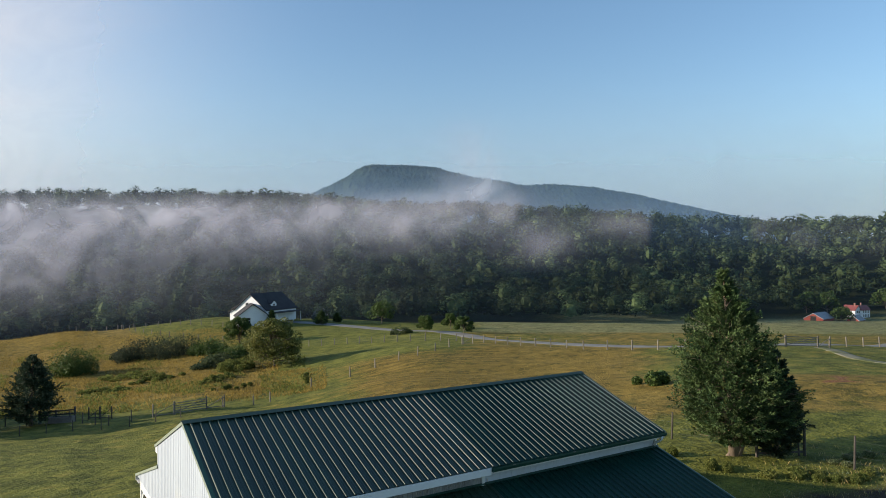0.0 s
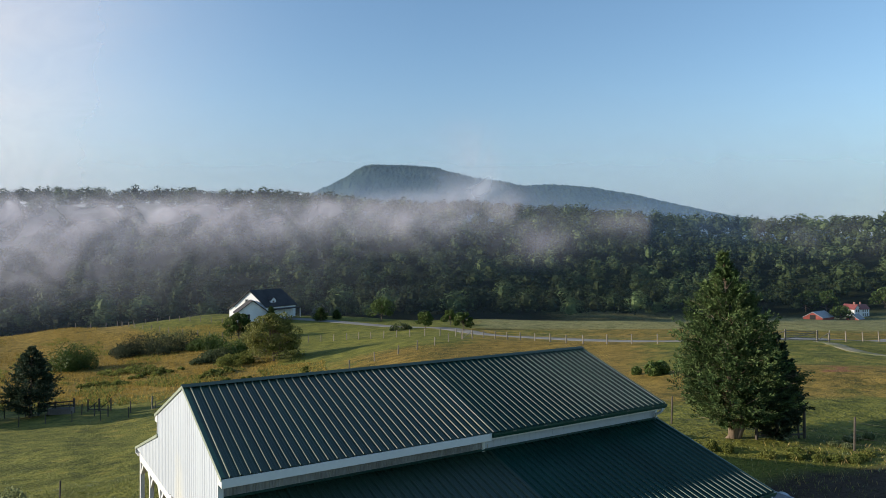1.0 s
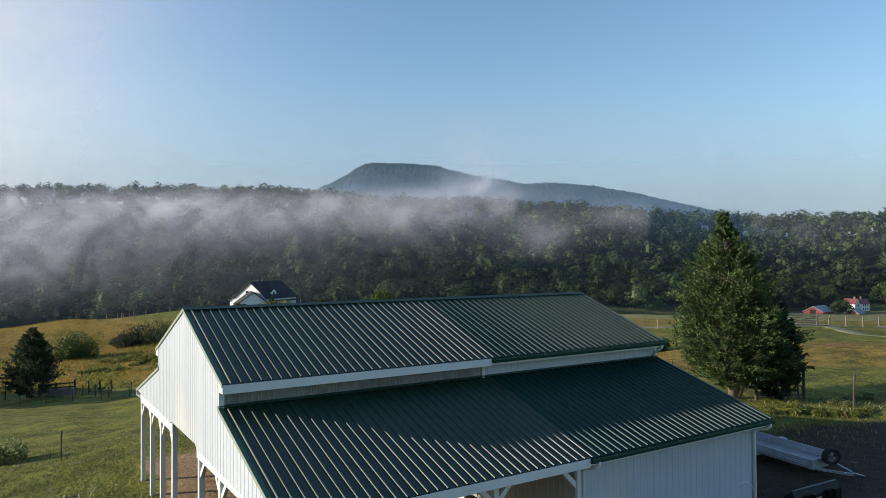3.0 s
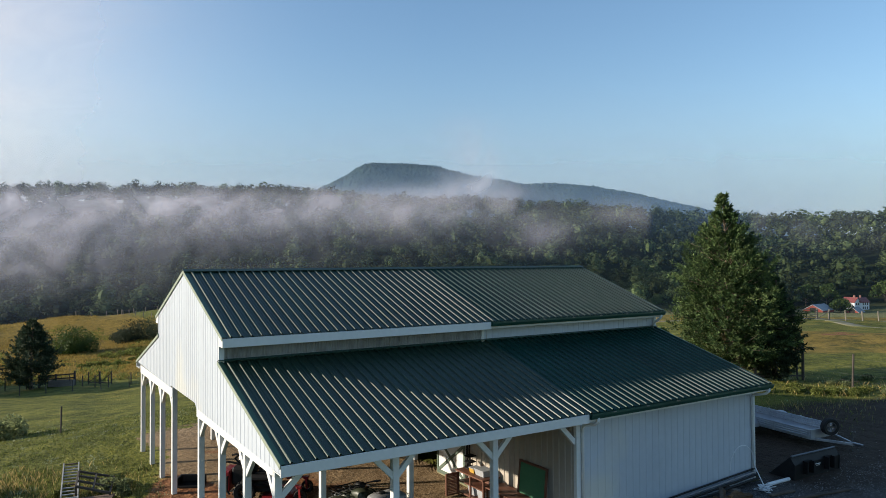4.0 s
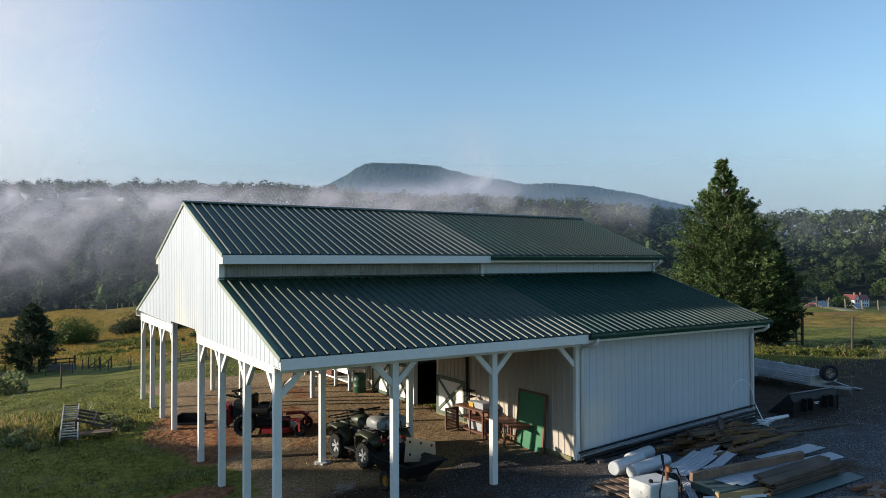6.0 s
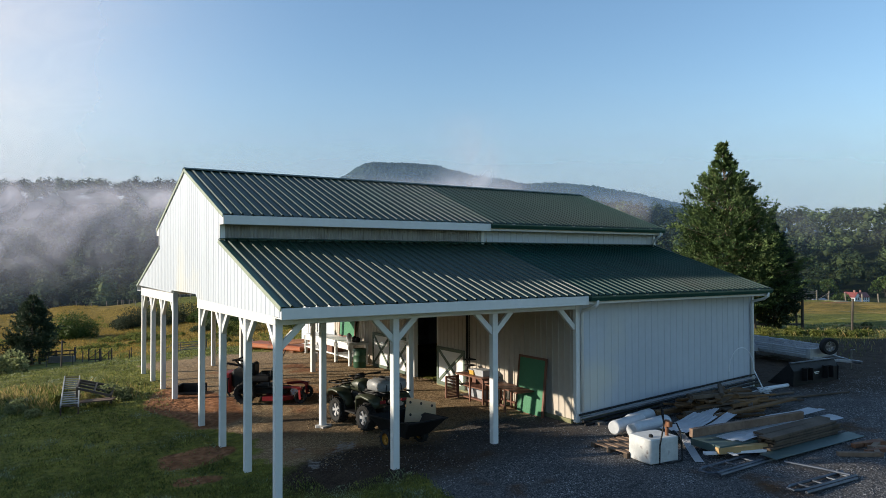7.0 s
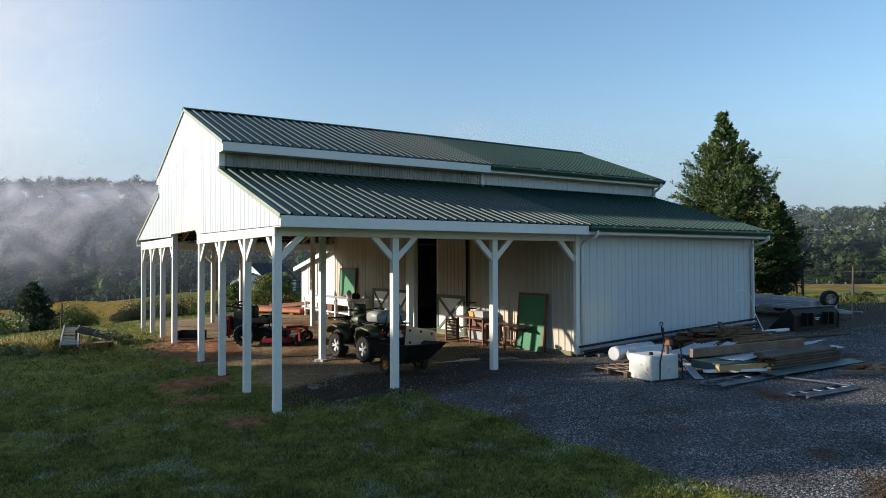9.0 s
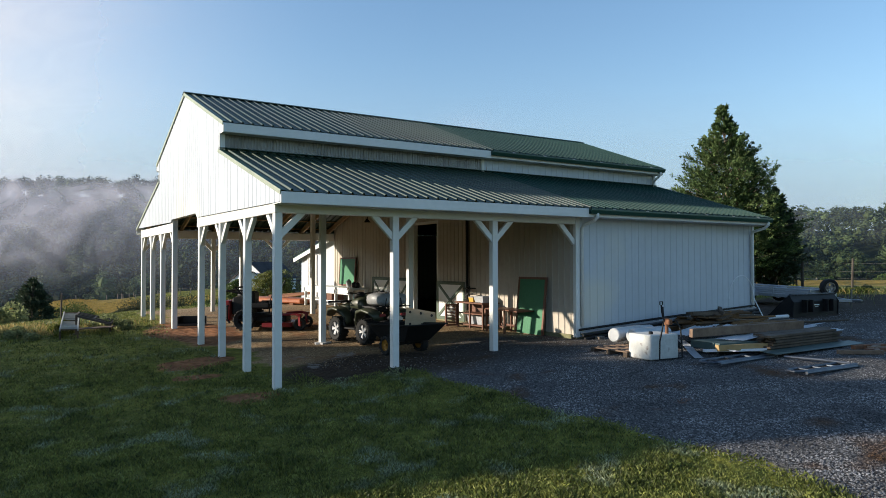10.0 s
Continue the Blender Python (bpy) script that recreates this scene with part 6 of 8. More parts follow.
def build_cart():
    c = thing("dump_cart", on(3.22, 1.12, 96) @ Matrix.Diagonal((0.88, 0.88, 0.9, 1)), "black poly dump cart with yellow hubs hitched behind the quad bike", "cart")
    for s in (-1, 1):
        wheel(c, 0.0, s * 0.50, 0.23, 0.17, M_YELLOW, 0, knobs=14)
    b = bmesh.new()
    sweep(b, ((0, -0.50, 0.23), (0, 0.50, 0.23)), 0.022)
    box(b, (-0.45, -0.22, 0.26), (0.55, -0.17, 0.32), 0.005)
    box(b, (-0.45, 0.17, 0.26), (0.55, 0.22, 0.32), 0.005)
    sweep(b, ((0.5, 0, 0.30), (0.95, 0, 0.33), (1.22, 0, 0.36)), 0.025)
    part("frame", b, M_BLACK, c)
    b = bmesh.new()
    # tub: outer and inner shells
    lo, hi = ((-0.55, -0.36), (0.55, -0.36), (0.55, 0.36), (-0.55, 0.36)), ((-0.98, -0.56), (0.76, -0.56), (0.76, 0.56), (-0.98, 0.56))
    zo = (0.74, 0.66, 0.66, 0.74)
    rings = []
    for pts, zs, k in ((lo, (0.33,) * 4, 1.0), (hi, zo, 1.0), (hi, zo, 1.05), (hi, tuple(z + 0.03 for z in zo), 1.05), (hi, tuple(z + 0.03 for z in zo), 0.97), (lo, (0.36,) * 4, 0.95)):
        rings.append([b.verts.new((x * k, y * k, z)) for (x, y), z in zip(pts, zs)])
    for r0, r1 in zip(rings, rings[1:]):
        for k in range(4):
            b.faces.new((r0[k], r0[(k + 1) % 4], r1[(k + 1) % 4], r1[k]))
    b.faces.new(rings[0][::-1])
    b.faces.new(rings[-1])
    bmesh.ops.bevel(b, geom=list(b.edges), offset=0.015, segments=1, affect="EDGES", clamp_overlap=True)
    part("tub", b, M_BLACK, c)
    m = on(3.60, 1.12, -30) @ pose(0, 0, 0.43, -16) @ Matrix.Diagonal((0.82, 1, 1, 1))
    p = thing("plywood_sheet", m, "pale plywood sheet with dark discs for round holes standing in the cart", "plywood")
    b = bmesh.new()
    slab(b, ((-0.40, 0), (0.46, 0.02), (0.44, 0.42), (-0.34, 0.54)), 0.02, Matrix(((1, 0, 0, 0), (0, 0, -1, 0), (0, 1, 0, 0), (0, 0, 0, 1))))
    part("board", b, M_PLY, p)
    # near-black discs stand in for shaded holes; the board is not pierced
    for y, z in ((-0.24, 0.43), (0.05, 0.40), (0.34, 0.35), (-0.24, 0.16), (0.08, 0.15), (0.34, 0.12)):
        part("hole", lathe(bmesh.new(), ((0.032, -0.003), (0.032, 0.024)), 16, pose(y, 0, z, 90)), M_DARK, p)


def build_mower():
    w = thing("riding_mower", on(2.12, 6.98, -34), "red and black zero-turn riding mower parked in the bay", "mower")
    for s in (-1, 1):
        wheel(w, -0.50, s * 0.46, 0.29, 0.26, M_BLACK, 4, knobs=16)
        wheel(w, 1.02, s * 0.42, 0.17, 0.13, M_BLACK, 3, "caster")
        b = bmesh.new()
        sweep(b, ((0.45, s * 0.34, 0.42), (0.85, s * 0.42, 0.44), (1.0, s * 0.42, 0.42)), 0.035, 8)
        beam(b, (1.0, s * 0.34, 0.44), (1.03, s * 0.33, 0.12), 0.02, 0.06, 0)
        beam(b, (1.0, s * 0.50, 0.44), (1.03, s * 0.51, 0.12), 0.02, 0.06, 0)
        box(b, (0.93, s * 0.42 - 0.10, 0.38), (1.07, s * 0.42 + 0.10, 0.45), 0.015)
        part("caster_arm", b, M_RED, w)
    b = bmesh.new()
    slab(b, ((0.02, -0.62), (0.55, -0.66), (0.80, -0.40), (0.84, 0), (0.80, 0.40), (0.55, 0.66), (0.02, 0.62)), 0.11, Matrix.Translation((0, 0, 0.10)))
    slab(b, ((0.25, -0.25), (0.55, -0.25), (0.55, 0.25), (0.25, 0.25)), 0.08, Matrix.Translation((0, 0, 0.27)))
    part("mower_deck", b, M_RED, w)
    b = bmesh.new()
    box(b, (-0.75, -0.28, 0.22), (0.60, 0.28, 0.38), 0.03)
    box(b, (-0.30, -0.36, 0.36), (0.36, 0.36, 0.46), 0.04)
    part("chassis", b, M_BLACK, w)
    b = bmesh.new()
    box(b, (-0.92, -0.30, 0.38), (-0.36, 0.30, 0.90), 0.06)
    lathe(b, ((0.17, 0), (0.20, 0.06), (0.18, 0.13), (0.06, 0.15)), 18, Matrix.Translation((-0.64, 0, 0.88)))
    sweep(b, ((-0.75, 0.26, 0.50), (-0.80, 0.34, 0.50), (-0.80, 0.34, 0.62)), 0.04, 8)
    part("engine", b, M_BLACK, w)
    b = bmesh.new()
    sweep(b, ((-0.92, -0.42, 0.20), (-1.0, -0.42, 0.30), (-1.0, -0.42, 0.66), (-1.0, 0.42, 0.66), (-1.0, 0.42, 0.30), (-0.92, 0.42, 0.20)), 0.03, 8)
    part("rear_guard", b, M_BLACK, w)
    b = bmesh.new()
    box(b, (-1.22, -0.36, 0.24), (-0.94, 0.36, 0.80), 0.04)
    for k in range(5):
        box(b, (-1.235, -0.33, 0.32 + 0.09 * k), (-1.215, 0.33, 0.35 + 0.09 * k), 0.004)
    part("catcher", b, M_RED, w, "ribbed red plastic catcher")
    b = bmesh.new()
    box(b, (-0.30, -0.26, 0.58), (0.22, 0.26, 0.74), 0.05)
    box(b, (-0.44, -0.24, 0.66), (-0.30, 0.24, 1.06), 0.05)
    for s in (-1, 1):
        box(b, (-0.25, s * 0.29 - 0.03, 0.72), (0.06, s * 0.29 + 0.03, 0.78), 0.015)
    part("seat", b, M_BLACK, w, "black high-backed seat")
    for s in (-1, 1):
        b = bmesh.new()
        sweep(b, ((0.16, s * 0.40, 0.45), (0.20, s * 0.40, 0.85), (0.34, s * 0.36, 1.20), (0.42, s * 0.33, 1.36)), 0.016, 7)
        part("lap_bar", b, M_BLACK, w)
        part("fuel_tank", box(bmesh.new(), (-0.36, s * 0.42 - 0.10, 0.58), (0.20, s * 0.42 + 0.10, 0.74), 0.05), M_BLACK, w)
    b = bmesh.new()
    for s in (-1, 1):
        sweep(b, ((-0.50, s * 0.34, 0.45), (-0.60, s * 0.34, 0.95), (-0.80, s * 0.34, 1.16)), 0.026, 7)
        sweep(b, ((-0.62, s * 0.34, 1.0), (-1.0, s * 0.36, 1.08), (-1.12, s * 0.36, 1.06)), 0.03, 7)
    sweep(b, ((-0.80, -0.34, 1.16), (-0.80, 0.34, 1.16)), 0.026, 7)
    part("roll_bar", b, M_BLACK, w)


def build_boards():
    for nm, y0, y1, z0, z1, tilt, lab in (("back", 11.70, 13.16, 1.38, 2.47, 3, "bright green board in a brown frame standing on the bench"), ("front", 0.86, 1.94, 0.42, 1.90, 6, "dark green board in a brown wooden frame leaning on the wall")):
        h, wd = z1 - z0, y1 - y0
        t = thing("framed_board", pose(7.11 - math.sin(radians(tilt)) * h - 0.05, y0, z0, 0, tilt, 0), lab, "board")
        part("panel", box(bmesh.new(), (0.012, 0.05, 0.05), (0.03, wd - 0.05, h - 0.05)), M_GBOARD, t)
        b = bmesh.new()
        for lo, hi in (((0, 0, 0), (0.045, wd, 0.06)), ((0, 0, h - 0.06), (0.045, wd, h)), ((0, 0, 0.06), (0.045, 0.06, h - 0.06)), ((0, wd - 0.06, 0.06), (0.045, wd, h - 0.06))):
            box(b, lo, hi, 0.004)
        part("board_frame", b, M_BROWN, t)


def build_doors():
    for y0, y1, top in ((4.46, 5.98, 1.70), (7.62, 10.36, 1.76)):
        halves = [(y0, y1)] if y1 - y0 < 2 else [(y0, (y0 + y1) / 2 - 0.02), ((y0 + y1) / 2 + 0.02, y1)]
        for a, c in halves:
            d = thing("sliding_door", pose(7.10, a, 0.50), "white sliding barn door panel with grey-green cross-braced lower half", "door")
            wd, h = c - a, top - 0.50
            part("leaf", box(bmesh.new(), (0, 0.0, 0.05), (0.03, wd, h)), M_WHITE, d)
            b = bmesh.new()
            for lo, hi in (((-0.02, 0, 0.05), (0.0, wd, 0.15)), ((-0.02, 0, h - 0.10), (0.0, wd, h)), ((-0.02, 0, 0.15), (0.0, 0.09, h - 0.10)), ((-0.02, wd - 0.09, 0.15), (0.0, wd, h - 0.10))):
                box(b, lo, hi, 0.003)
            part("door_frame", b, M_GPAINT, d)
            for p, q in (((-0.010, 0.07, 0.13), (-0.010, wd - 0.07, h - 0.08)), ((-0.014, wd - 0.07, 0.13), (-0.014, 0.07, h - 0.08))):
                part("cross_brace", beam(bmesh.new(), p, q, 0.018, 0.085, 0.002), M_GPAINT, d)
    lamp_ = thing("barn_lamp", pose(7.10, 10.28, 3.80), "dark bell-shaped barn lamp on the bay wall", "lamp")
    part("arm", sweep(bmesh.new(), ((0.04, 0, 0.05), (-0.12, 0, 0.14), (-0.24, 0, 0.12), (-0.26, 0, 0.02)), 0.014, 7), M_BLACK, lamp_)
    part("shade", lathe(bmesh.new(), ((0.03, 0.04), (0.05, 0.0), (0.13, -0.09), (0.12, -0.09), (0.04, -0.01)), 18, Matrix.Translation((-0.26, 0, 0)), False), M_BLACK, lamp_, "", True)
    part("bulb", lathe(bmesh.new(), ((0.005, -0.10), (0.03, -0.07), (0.02, -0.02)), 12, Matrix.Translation((-0.26, 0, 0))), M_PLASTIC, lamp_, "unlit white bulb")
    # spilled footing round an inner post
    bm = bmesh.new()
    gz = at_land(2.38, 3.65)
    slab(bm, [(2.38 + (0.20 + 0.05 * math.sin(2.3 * k) + 0.03 * math.cos(3.9 * k)) * math.cos(k * math.pi / 8), 3.62 + (0.17 + 0.04 * math.cos(1.7 * k)) * math.sin(k * math.pi / 8)) for k in range(16)], 0.05, Matrix.Translation((0, 0, gz - 0.02)))
    solo("concrete_footing", bm, mat("rough_concrete", (0.34, 0.33, 0.32), (0.46, 0.45, 0.44), 3, 22, 0.9, bump=0.3), None, "rough pale concrete collar round a post", "footing", kind="structure")
    # conduit on the wall
    solo("wall_conduit", sweep(bmesh.new(), ((7.10, 4.36, 0.9), (7.10, 4.36, 4.2)), 0.035, 8), M_BLACK, None, "black conduit pipe up the bay wall", "pipe")


def build_bench():
    b = thing("work_bench", pose(6.34, 10.70, 0), "long white-painted work bench along the bay wall", "bench")
    g = at_land(6.6, 12.0)
    L = 4.5
    part("bench_top", box(bmesh.new(), (0, 0, 1.27), (0.78, L, 1.35), 0.01), M_WHITE, b)
    part("apron", box(bmesh.new(), (0.02, 0.05, 1.10), (0.06, L - 0.05, 1.268), 0.005), M_WHITE, b)
    part("lower_shelf", box(bmesh.new(), (0.05, 0.1, 0.78), (0.75, L - 0.1, 0.84), 0.006), M_WHITE, b)
    for y in (0.06, 1.3, 2.7, 4.35):
        for x in (0.02, 0.66):
            part("leg", box(bmesh.new(), (x, y, g - 0.05), (x + 0.1, y + 0.1, 1.268), 0.006), M_WHITE, b)
    for x, y, r, h, m, nm, lab in ((6.7, 11.05, 0.10, 0.22, M_BLACK, "flower_pot", "dark pot on the work bench"), (6.75, 10.88, 0.09, 0.20, M_BLACK, "flower_pot", "dark pot on the work bench"), (6.6, 11.30, 0.09, 0.26, M_PLASTIC, "plastic_jug", "white plastic jug on the work bench"), (6.65, 11.42, 0.10, 0.30, M_PLASTIC, "plastic_jug", "white plastic jug on the work bench"), (6.7, 14.1, 0.14, 0.3, M_PLASTIC, "plastic_jug", "white bucket on the work bench")):
        solo(nm, lathe(bmesh.new(), ((r * 0.8, 0), (r, h * 0.5), (r * 0.98, h * 0.75), (r * 0.4, h * 0.92), (r * 0.35, h)), 16), m, pose(x, y, 1.352), lab, nm.split("_")[1], "bench clutter", smooth=True)
    d = thing("green_barrel", on(6.58, 10.36) @ Matrix.Diagonal((0.8, 0.8, 0.78, 1)), "green ribbed steel barrel beside the bench", "barrel")
    part("drum", lathe(bmesh.new(), ((0.27, 0), (0.28, 0.02), (0.28, 0.26), (0.295, 0.28), (0.28, 0.30), (0.28, 0.55), (0.295, 0.57), (0.28, 0.59), (0.28, 0.83), (0.26, 0.85), (0.25, 0.82)), 24), M_GDRUM, d, "", True)
    for i, (x, y, s, h) in enumerate(((6.62, 12.6, 0.5, 0.30), (6.62, 13.3, 0.45, 0.26))):
        solo("crate", box(bmesh.new(), (-0.25, -s / 2, 0), (0.25, s / 2, h), 0.015), M_BROWN, pose(x, y, 0.842), "dark wooden crate on the bench shelf", "crate", "crates under the bench")
    solo("bucket", lathe(bmesh.new(), ((0.12, 0), (0.15, 0.32), (0.16, 0.33), (0.14, 0.32), (0.115, 0.02)), 18, None, True), M_PLASTIC, on(5.75, 12.6), "white plastic bucket on the gravel", "bucket", smooth=True)


def build_cabinet():
    g = at_land(6.8, 3.4)
    c = thing("slatted_cabinet", pose(6.58, 2.86, g, 0, 0, 1), "open brown slatted wood cabinet with shelves and bins", "cabinet")
    W, D, H = 1.22, 0.50, 0.66
    part("cabinet_top", box(bmesh.new(), (-0.04, -0.04, H), (D + 0.04, W + 0.04, H + 0.04), 0.006), M_BROWN, c)
    part("shelf", box(bmesh.new(), (0.02, 0.03, 0.06), (D - 0.02, W - 0.03, 0.10), 0.004), M_BROWN, c)
    part("shelf", box(bmesh.new(), (0.02, 0.03, 0.37), (D - 0.02, W - 0.03, 0.40), 0.004), M_BROWN, c)
    part("back_panel", box(bmesh.new(), (D - 0.02, 0.03, 0.10), (D, W - 0.03, H)), M_BROWN, c)
    for x in (0, D - 0.05):
        for y in (0, W / 2 - 0.02, W - 0.05):
            part("leg", box(bmesh.new(), (x, y, -0.05), (x + 0.05, y + 0.05, H), 0.004), M_BROWN, c)
    d = part("louvre_door", box(box(box(box(bmesh.new(), (-0.40, W - 0.06, 0.03), (-0.36, W - 0.01, 0.63)), (-0.05, W - 0.06, 0.03), (-0.01, W - 0.01, 0.63)), (-0.36, W - 0.06, 0.03), (-0.05, W - 0.01, 0.08)), (-0.36, W - 0.06, 0.58), (-0.05, W - 0.01, 0.63)), M_BROWN, c)
    for k in range(12):
        part("slat", box(bmesh.new(), (-0.36, W - 0.05, 0.10 + k * 0.040), (-0.05, W - 0.02, 0.125 + k * 0.040)), M_BROWN, d)
    base = pose(6.58, 2.86, g, 0, 0, 1)
    for x, y, z, sx, sy, sz, m, nm, lab in ((0.27, 0.34, H + 0.041, 0.34, 0.42, 0.15, M_CLEARBIN, "storage_bin", "clear plastic storage bin on the cabinet"), (0.24, 0.70, H + 0.041, 0.26, 0.22, 0.12, M_AMBER, "storage_bin", "amber plastic box on the cabinet"),
                                            (0.28, 0.30, 0.101, 0.34, 0.30, 0.20, M_CLEARBIN, "storage_bin", "clear plastic bin inside the cabinet"), (0.28, 0.70, 0.101, 0.34, 0.32, 0.20, M_CLEARBIN, "storage_bin", "clear plastic bin inside the cabinet")):
        t = thing(nm, base @ pose(x, y, z), lab, "bin", "bins")
        b = bmesh.new()
        vs = []
        for k, zz in ((0.84, 0), (1.0, sz), (0.93, sz), (0.80, 0.012)):
            vs.append([b.verts.new((a * sx / 2 * k, e * sy / 2 * k, zz)) for a, e in ((-1, -1), (1, -1), (1, 1), (-1, 1))])
        for r0, r1 in zip(vs, vs[1:]):
            for k in range(4):
                b.faces.new((r0[k], r0[(k + 1) % 4], r1[(k + 1) % 4], r1[k]))
        b.faces.new(vs[0][::-1])
        b.faces.new(vs[-1])
        part("tub", b, m, t)
        part("lid", box(bmesh.new(), (-sx / 2 - 0.01, -sy / 2 - 0.01, sz), (sx / 2 + 0.01, sy / 2 + 0.01, sz + 0.02), 0.006), M_CLEARBIN, t)
    s = thing("tray_stack", base @ pose(0.32, 1.04, H + 0.041), "tiered black tray stand on the cabinet", "tray stand")
    for k in range(3):
        part("tray", box(bmesh.new(), (-0.14, -0.12, 0.02 + k * 0.16), (0.14, 0.12, 0.05 + k * 0.16), 0.01), M_BLACK, s)
    part("stem", sweep(bmesh.new(), ((0, 0, 0), (0, 0, 0.42)), 0.015, 8), M_BLACK, s)
    t = thing("folding_table", pose(6.46, 1.44, at_land(6.6, 2.0), 0, 0, -2), "dark brown drop-leaf folding wooden table", "table")
    part("tabletop", box(bmesh.new(), (0, 0.35, 0.575), (0.6, 1.30, 0.61), 0.006), M_BROWN, t)
    part("drop_leaf", box(bmesh.new(), (0, -0.15, 0.57), (0.6, 0.345, 0.605), 0.006, pose(0, 0, 0, 2)), M_BROWN, t)
    for x in (0.05, 0.5):
        for y in (0.42, 0.75, 1.22):
            part("leg", box(bmesh.new(), (x, y, -0.05), (x + 0.05, y + 0.05, 0.575), 0.004), M_BROWN, t)
    for x in (0.05, 0.5):
        part("stretcher", box(bmesh.new(), (x + 0.01, 0.47, 0.14), (x + 0.04, 1.22, 0.19), 0.003), M_BROWN, t)


build_atv()
build_cart()
build_mower()
build_boards()
build_doors()
build_bench()
build_cabinet()


def build_annex():
    a = thing("lean_to_shed", pose(7.25, 14.1, 0), "small white lean-to shed with glazed door behind the barn", "shed")
    bm = bmesh.new()
    g = at_land(9, 16) - 0.3
    slab(bm, ((0, g), (3.7, g), (3.7, 2.50), (0, 3.25)), 5.5, Matrix(((0, 0, 1, 0), (1, 0, 0, 0), (0, 1, 0, 0), (0, 0, 0, 1))))
    part("wall", bm, M_SIDING, a)
    bm = bmesh.new()
    slab(bm, ((-0.02, 3.32), (4.0, 2.50), (4.0, 2.42), (-0.02, 3.24)), 5.9, Matrix(((0, 0, 1, -0.25), (1, 0, 0, 0), (0, 1, 0, 0.02), (0, 0, 0, 1))))
    part("roof", bm, M_GTRIM, a, "green lean-to roof")
    part("fascia", beam(bmesh.new(), (-0.26, 0.0, 3.20), (-0.26, 4.02, 2.38), 0.02, 0.17, 0.002), M_WHITE, a)
    dm = pose(-0.03, 1.9, at_land(7, 16), 0, 0, 0)
    d = part("door", box(bmesh.new(), (0, 0, 0.05), (0.028, 0.86, 2.0), 0.004), M_WHITE, a)
    d.matrix_basis = dm
    for i in range(2):
        for k in range(4):
            part("pane", box(bmesh.new(), (-0.008, 0.14 + i * 0.31, 0.95 + k * 0.24), (-0.002, 0.41 + i * 0.31, 1.15 + k * 0.24)), M_PANE, d)
    b = bmesh.new()
    for lo, hi in (((-0.02, -0.09, 0), (0.02, 0, 2.1)), ((-0.02, 0.86, 0), (0.02, 0.95, 2.1)), ((-0.02, 0, 2.0), (0.02, 0.86, 2.1))):
        box(b, lo, hi)
    part("door_frame", b, M_WHITE, d)
    part("handle", sweep(bmesh.new(), ((-0.01, 0.08, 0.92), (-0.06, 0.08, 0.92), (-0.06, 0.16, 0.92)), 0.012, 6), M_BLACK, d)


build_annex()


# ---- the yard ----
def build_trailer():
    t = thing("utility_trailer", on(19.1, 0.74, 267) @ pose(0, 0, 0, 0, 2.0) @ Matrix.Diagonal((1, 1, 0.9, 1)), "low aluminium utility trailer with slatted sides and spare wheel", "trailer")
    W, x0, x1, d = 1.5, -3.9, 0.0, 0.36
    part("deck", box(bmesh.new(), (x0, -W / 2, d - 0.06), (x1, W / 2, d), 0.01), M_ALU, t)
    for s in (-1, 1):
        for k in range(4):
            part("side_rail", box(bmesh.new(), (x0, s * W / 2 - 0.02, d + 0.005 + k * 0.075), (x1, s * W / 2 + 0.02, d + 0.07 + k * 0.075), 0.008), M_ALU, t)
        for k in range(4):
            xx = x0 + 0.02 + k * (x1 - x0 - 0.1) / 3
            part("stake", box(bmesh.new(), (xx, s * W / 2 - 0.035, d - 0.05), (xx + 0.06, s * W / 2 + 0.035, d + 0.31), 0.006), M_ALU, t)
        wheel(t, -2.2, s * (W / 2 + 0.14), 0.28, 0.18, M_STEEL, 5)
        b = bmesh.new()
        prev = None
        for k in range(9):
            a = math.pi * k / 8
            row = [b.verts.new((-2.2 + r * math.cos(a), s * (W / 2 + yy), 0.30 + r * math.sin(a) * 0.95)) for yy, r in ((0.04, 0.36), (0.26, 0.36), (0.26, 0.34), (0.04, 0.34))]
            if prev:
                for i in range(4):
                    b.faces.new((prev[i], prev[(i + 1) % 4], row[(i + 1) % 4], row[i]))
            prev = row
        part("mudguard", b, M_ALU, t)
        part("tongue", beam(bmesh.new(), (-0.1, s * 0.62, d - 0.05), (1.05, 0, d - 0.05), 0.06, 0.09, 0.006), M_ALU, t)
    part("front_panel", box(bmesh.new(), (x1, -W / 2, d - 0.06), (x1 + 0.03, W / 2, d + 0.30), 0.006), M_ALU, t)
    part("coupler", box(bmesh.new(), (0.98, -0.06, d - 0.08), (1.30, 0.06, d + 0.02), 0.02), M_STEEL, t)
    b = bmesh.new()
    sweep(b, ((0.9, 0.1, 0.0), (0.9, 0.1, 0.72)), 0.028, 8)
    sweep(b, ((0.9, 0.1, 0.70), (1.0, 0.1, 0.74)), 0.014, 6)
    box(b, (0.83, 0.03, -0.02), (0.97, 0.17, 0.02), 0.005)
    part("jack", b, M_STEEL, t)
    sp = wheel(t, 0, 0, 0.31, 0.2, M_STEEL, 5, "spare_wheel")
    sp.matrix_basis = pose(0.24, -0.05, d + 0.08, 0, 0, 70)
    part("wheel_bracket", beam(bmesh.new(), (0.03, 0.0, d + 0.2), (0.20, 0.0, d + 0.38), 0.05, 0.05, 0), M_STEEL, t)


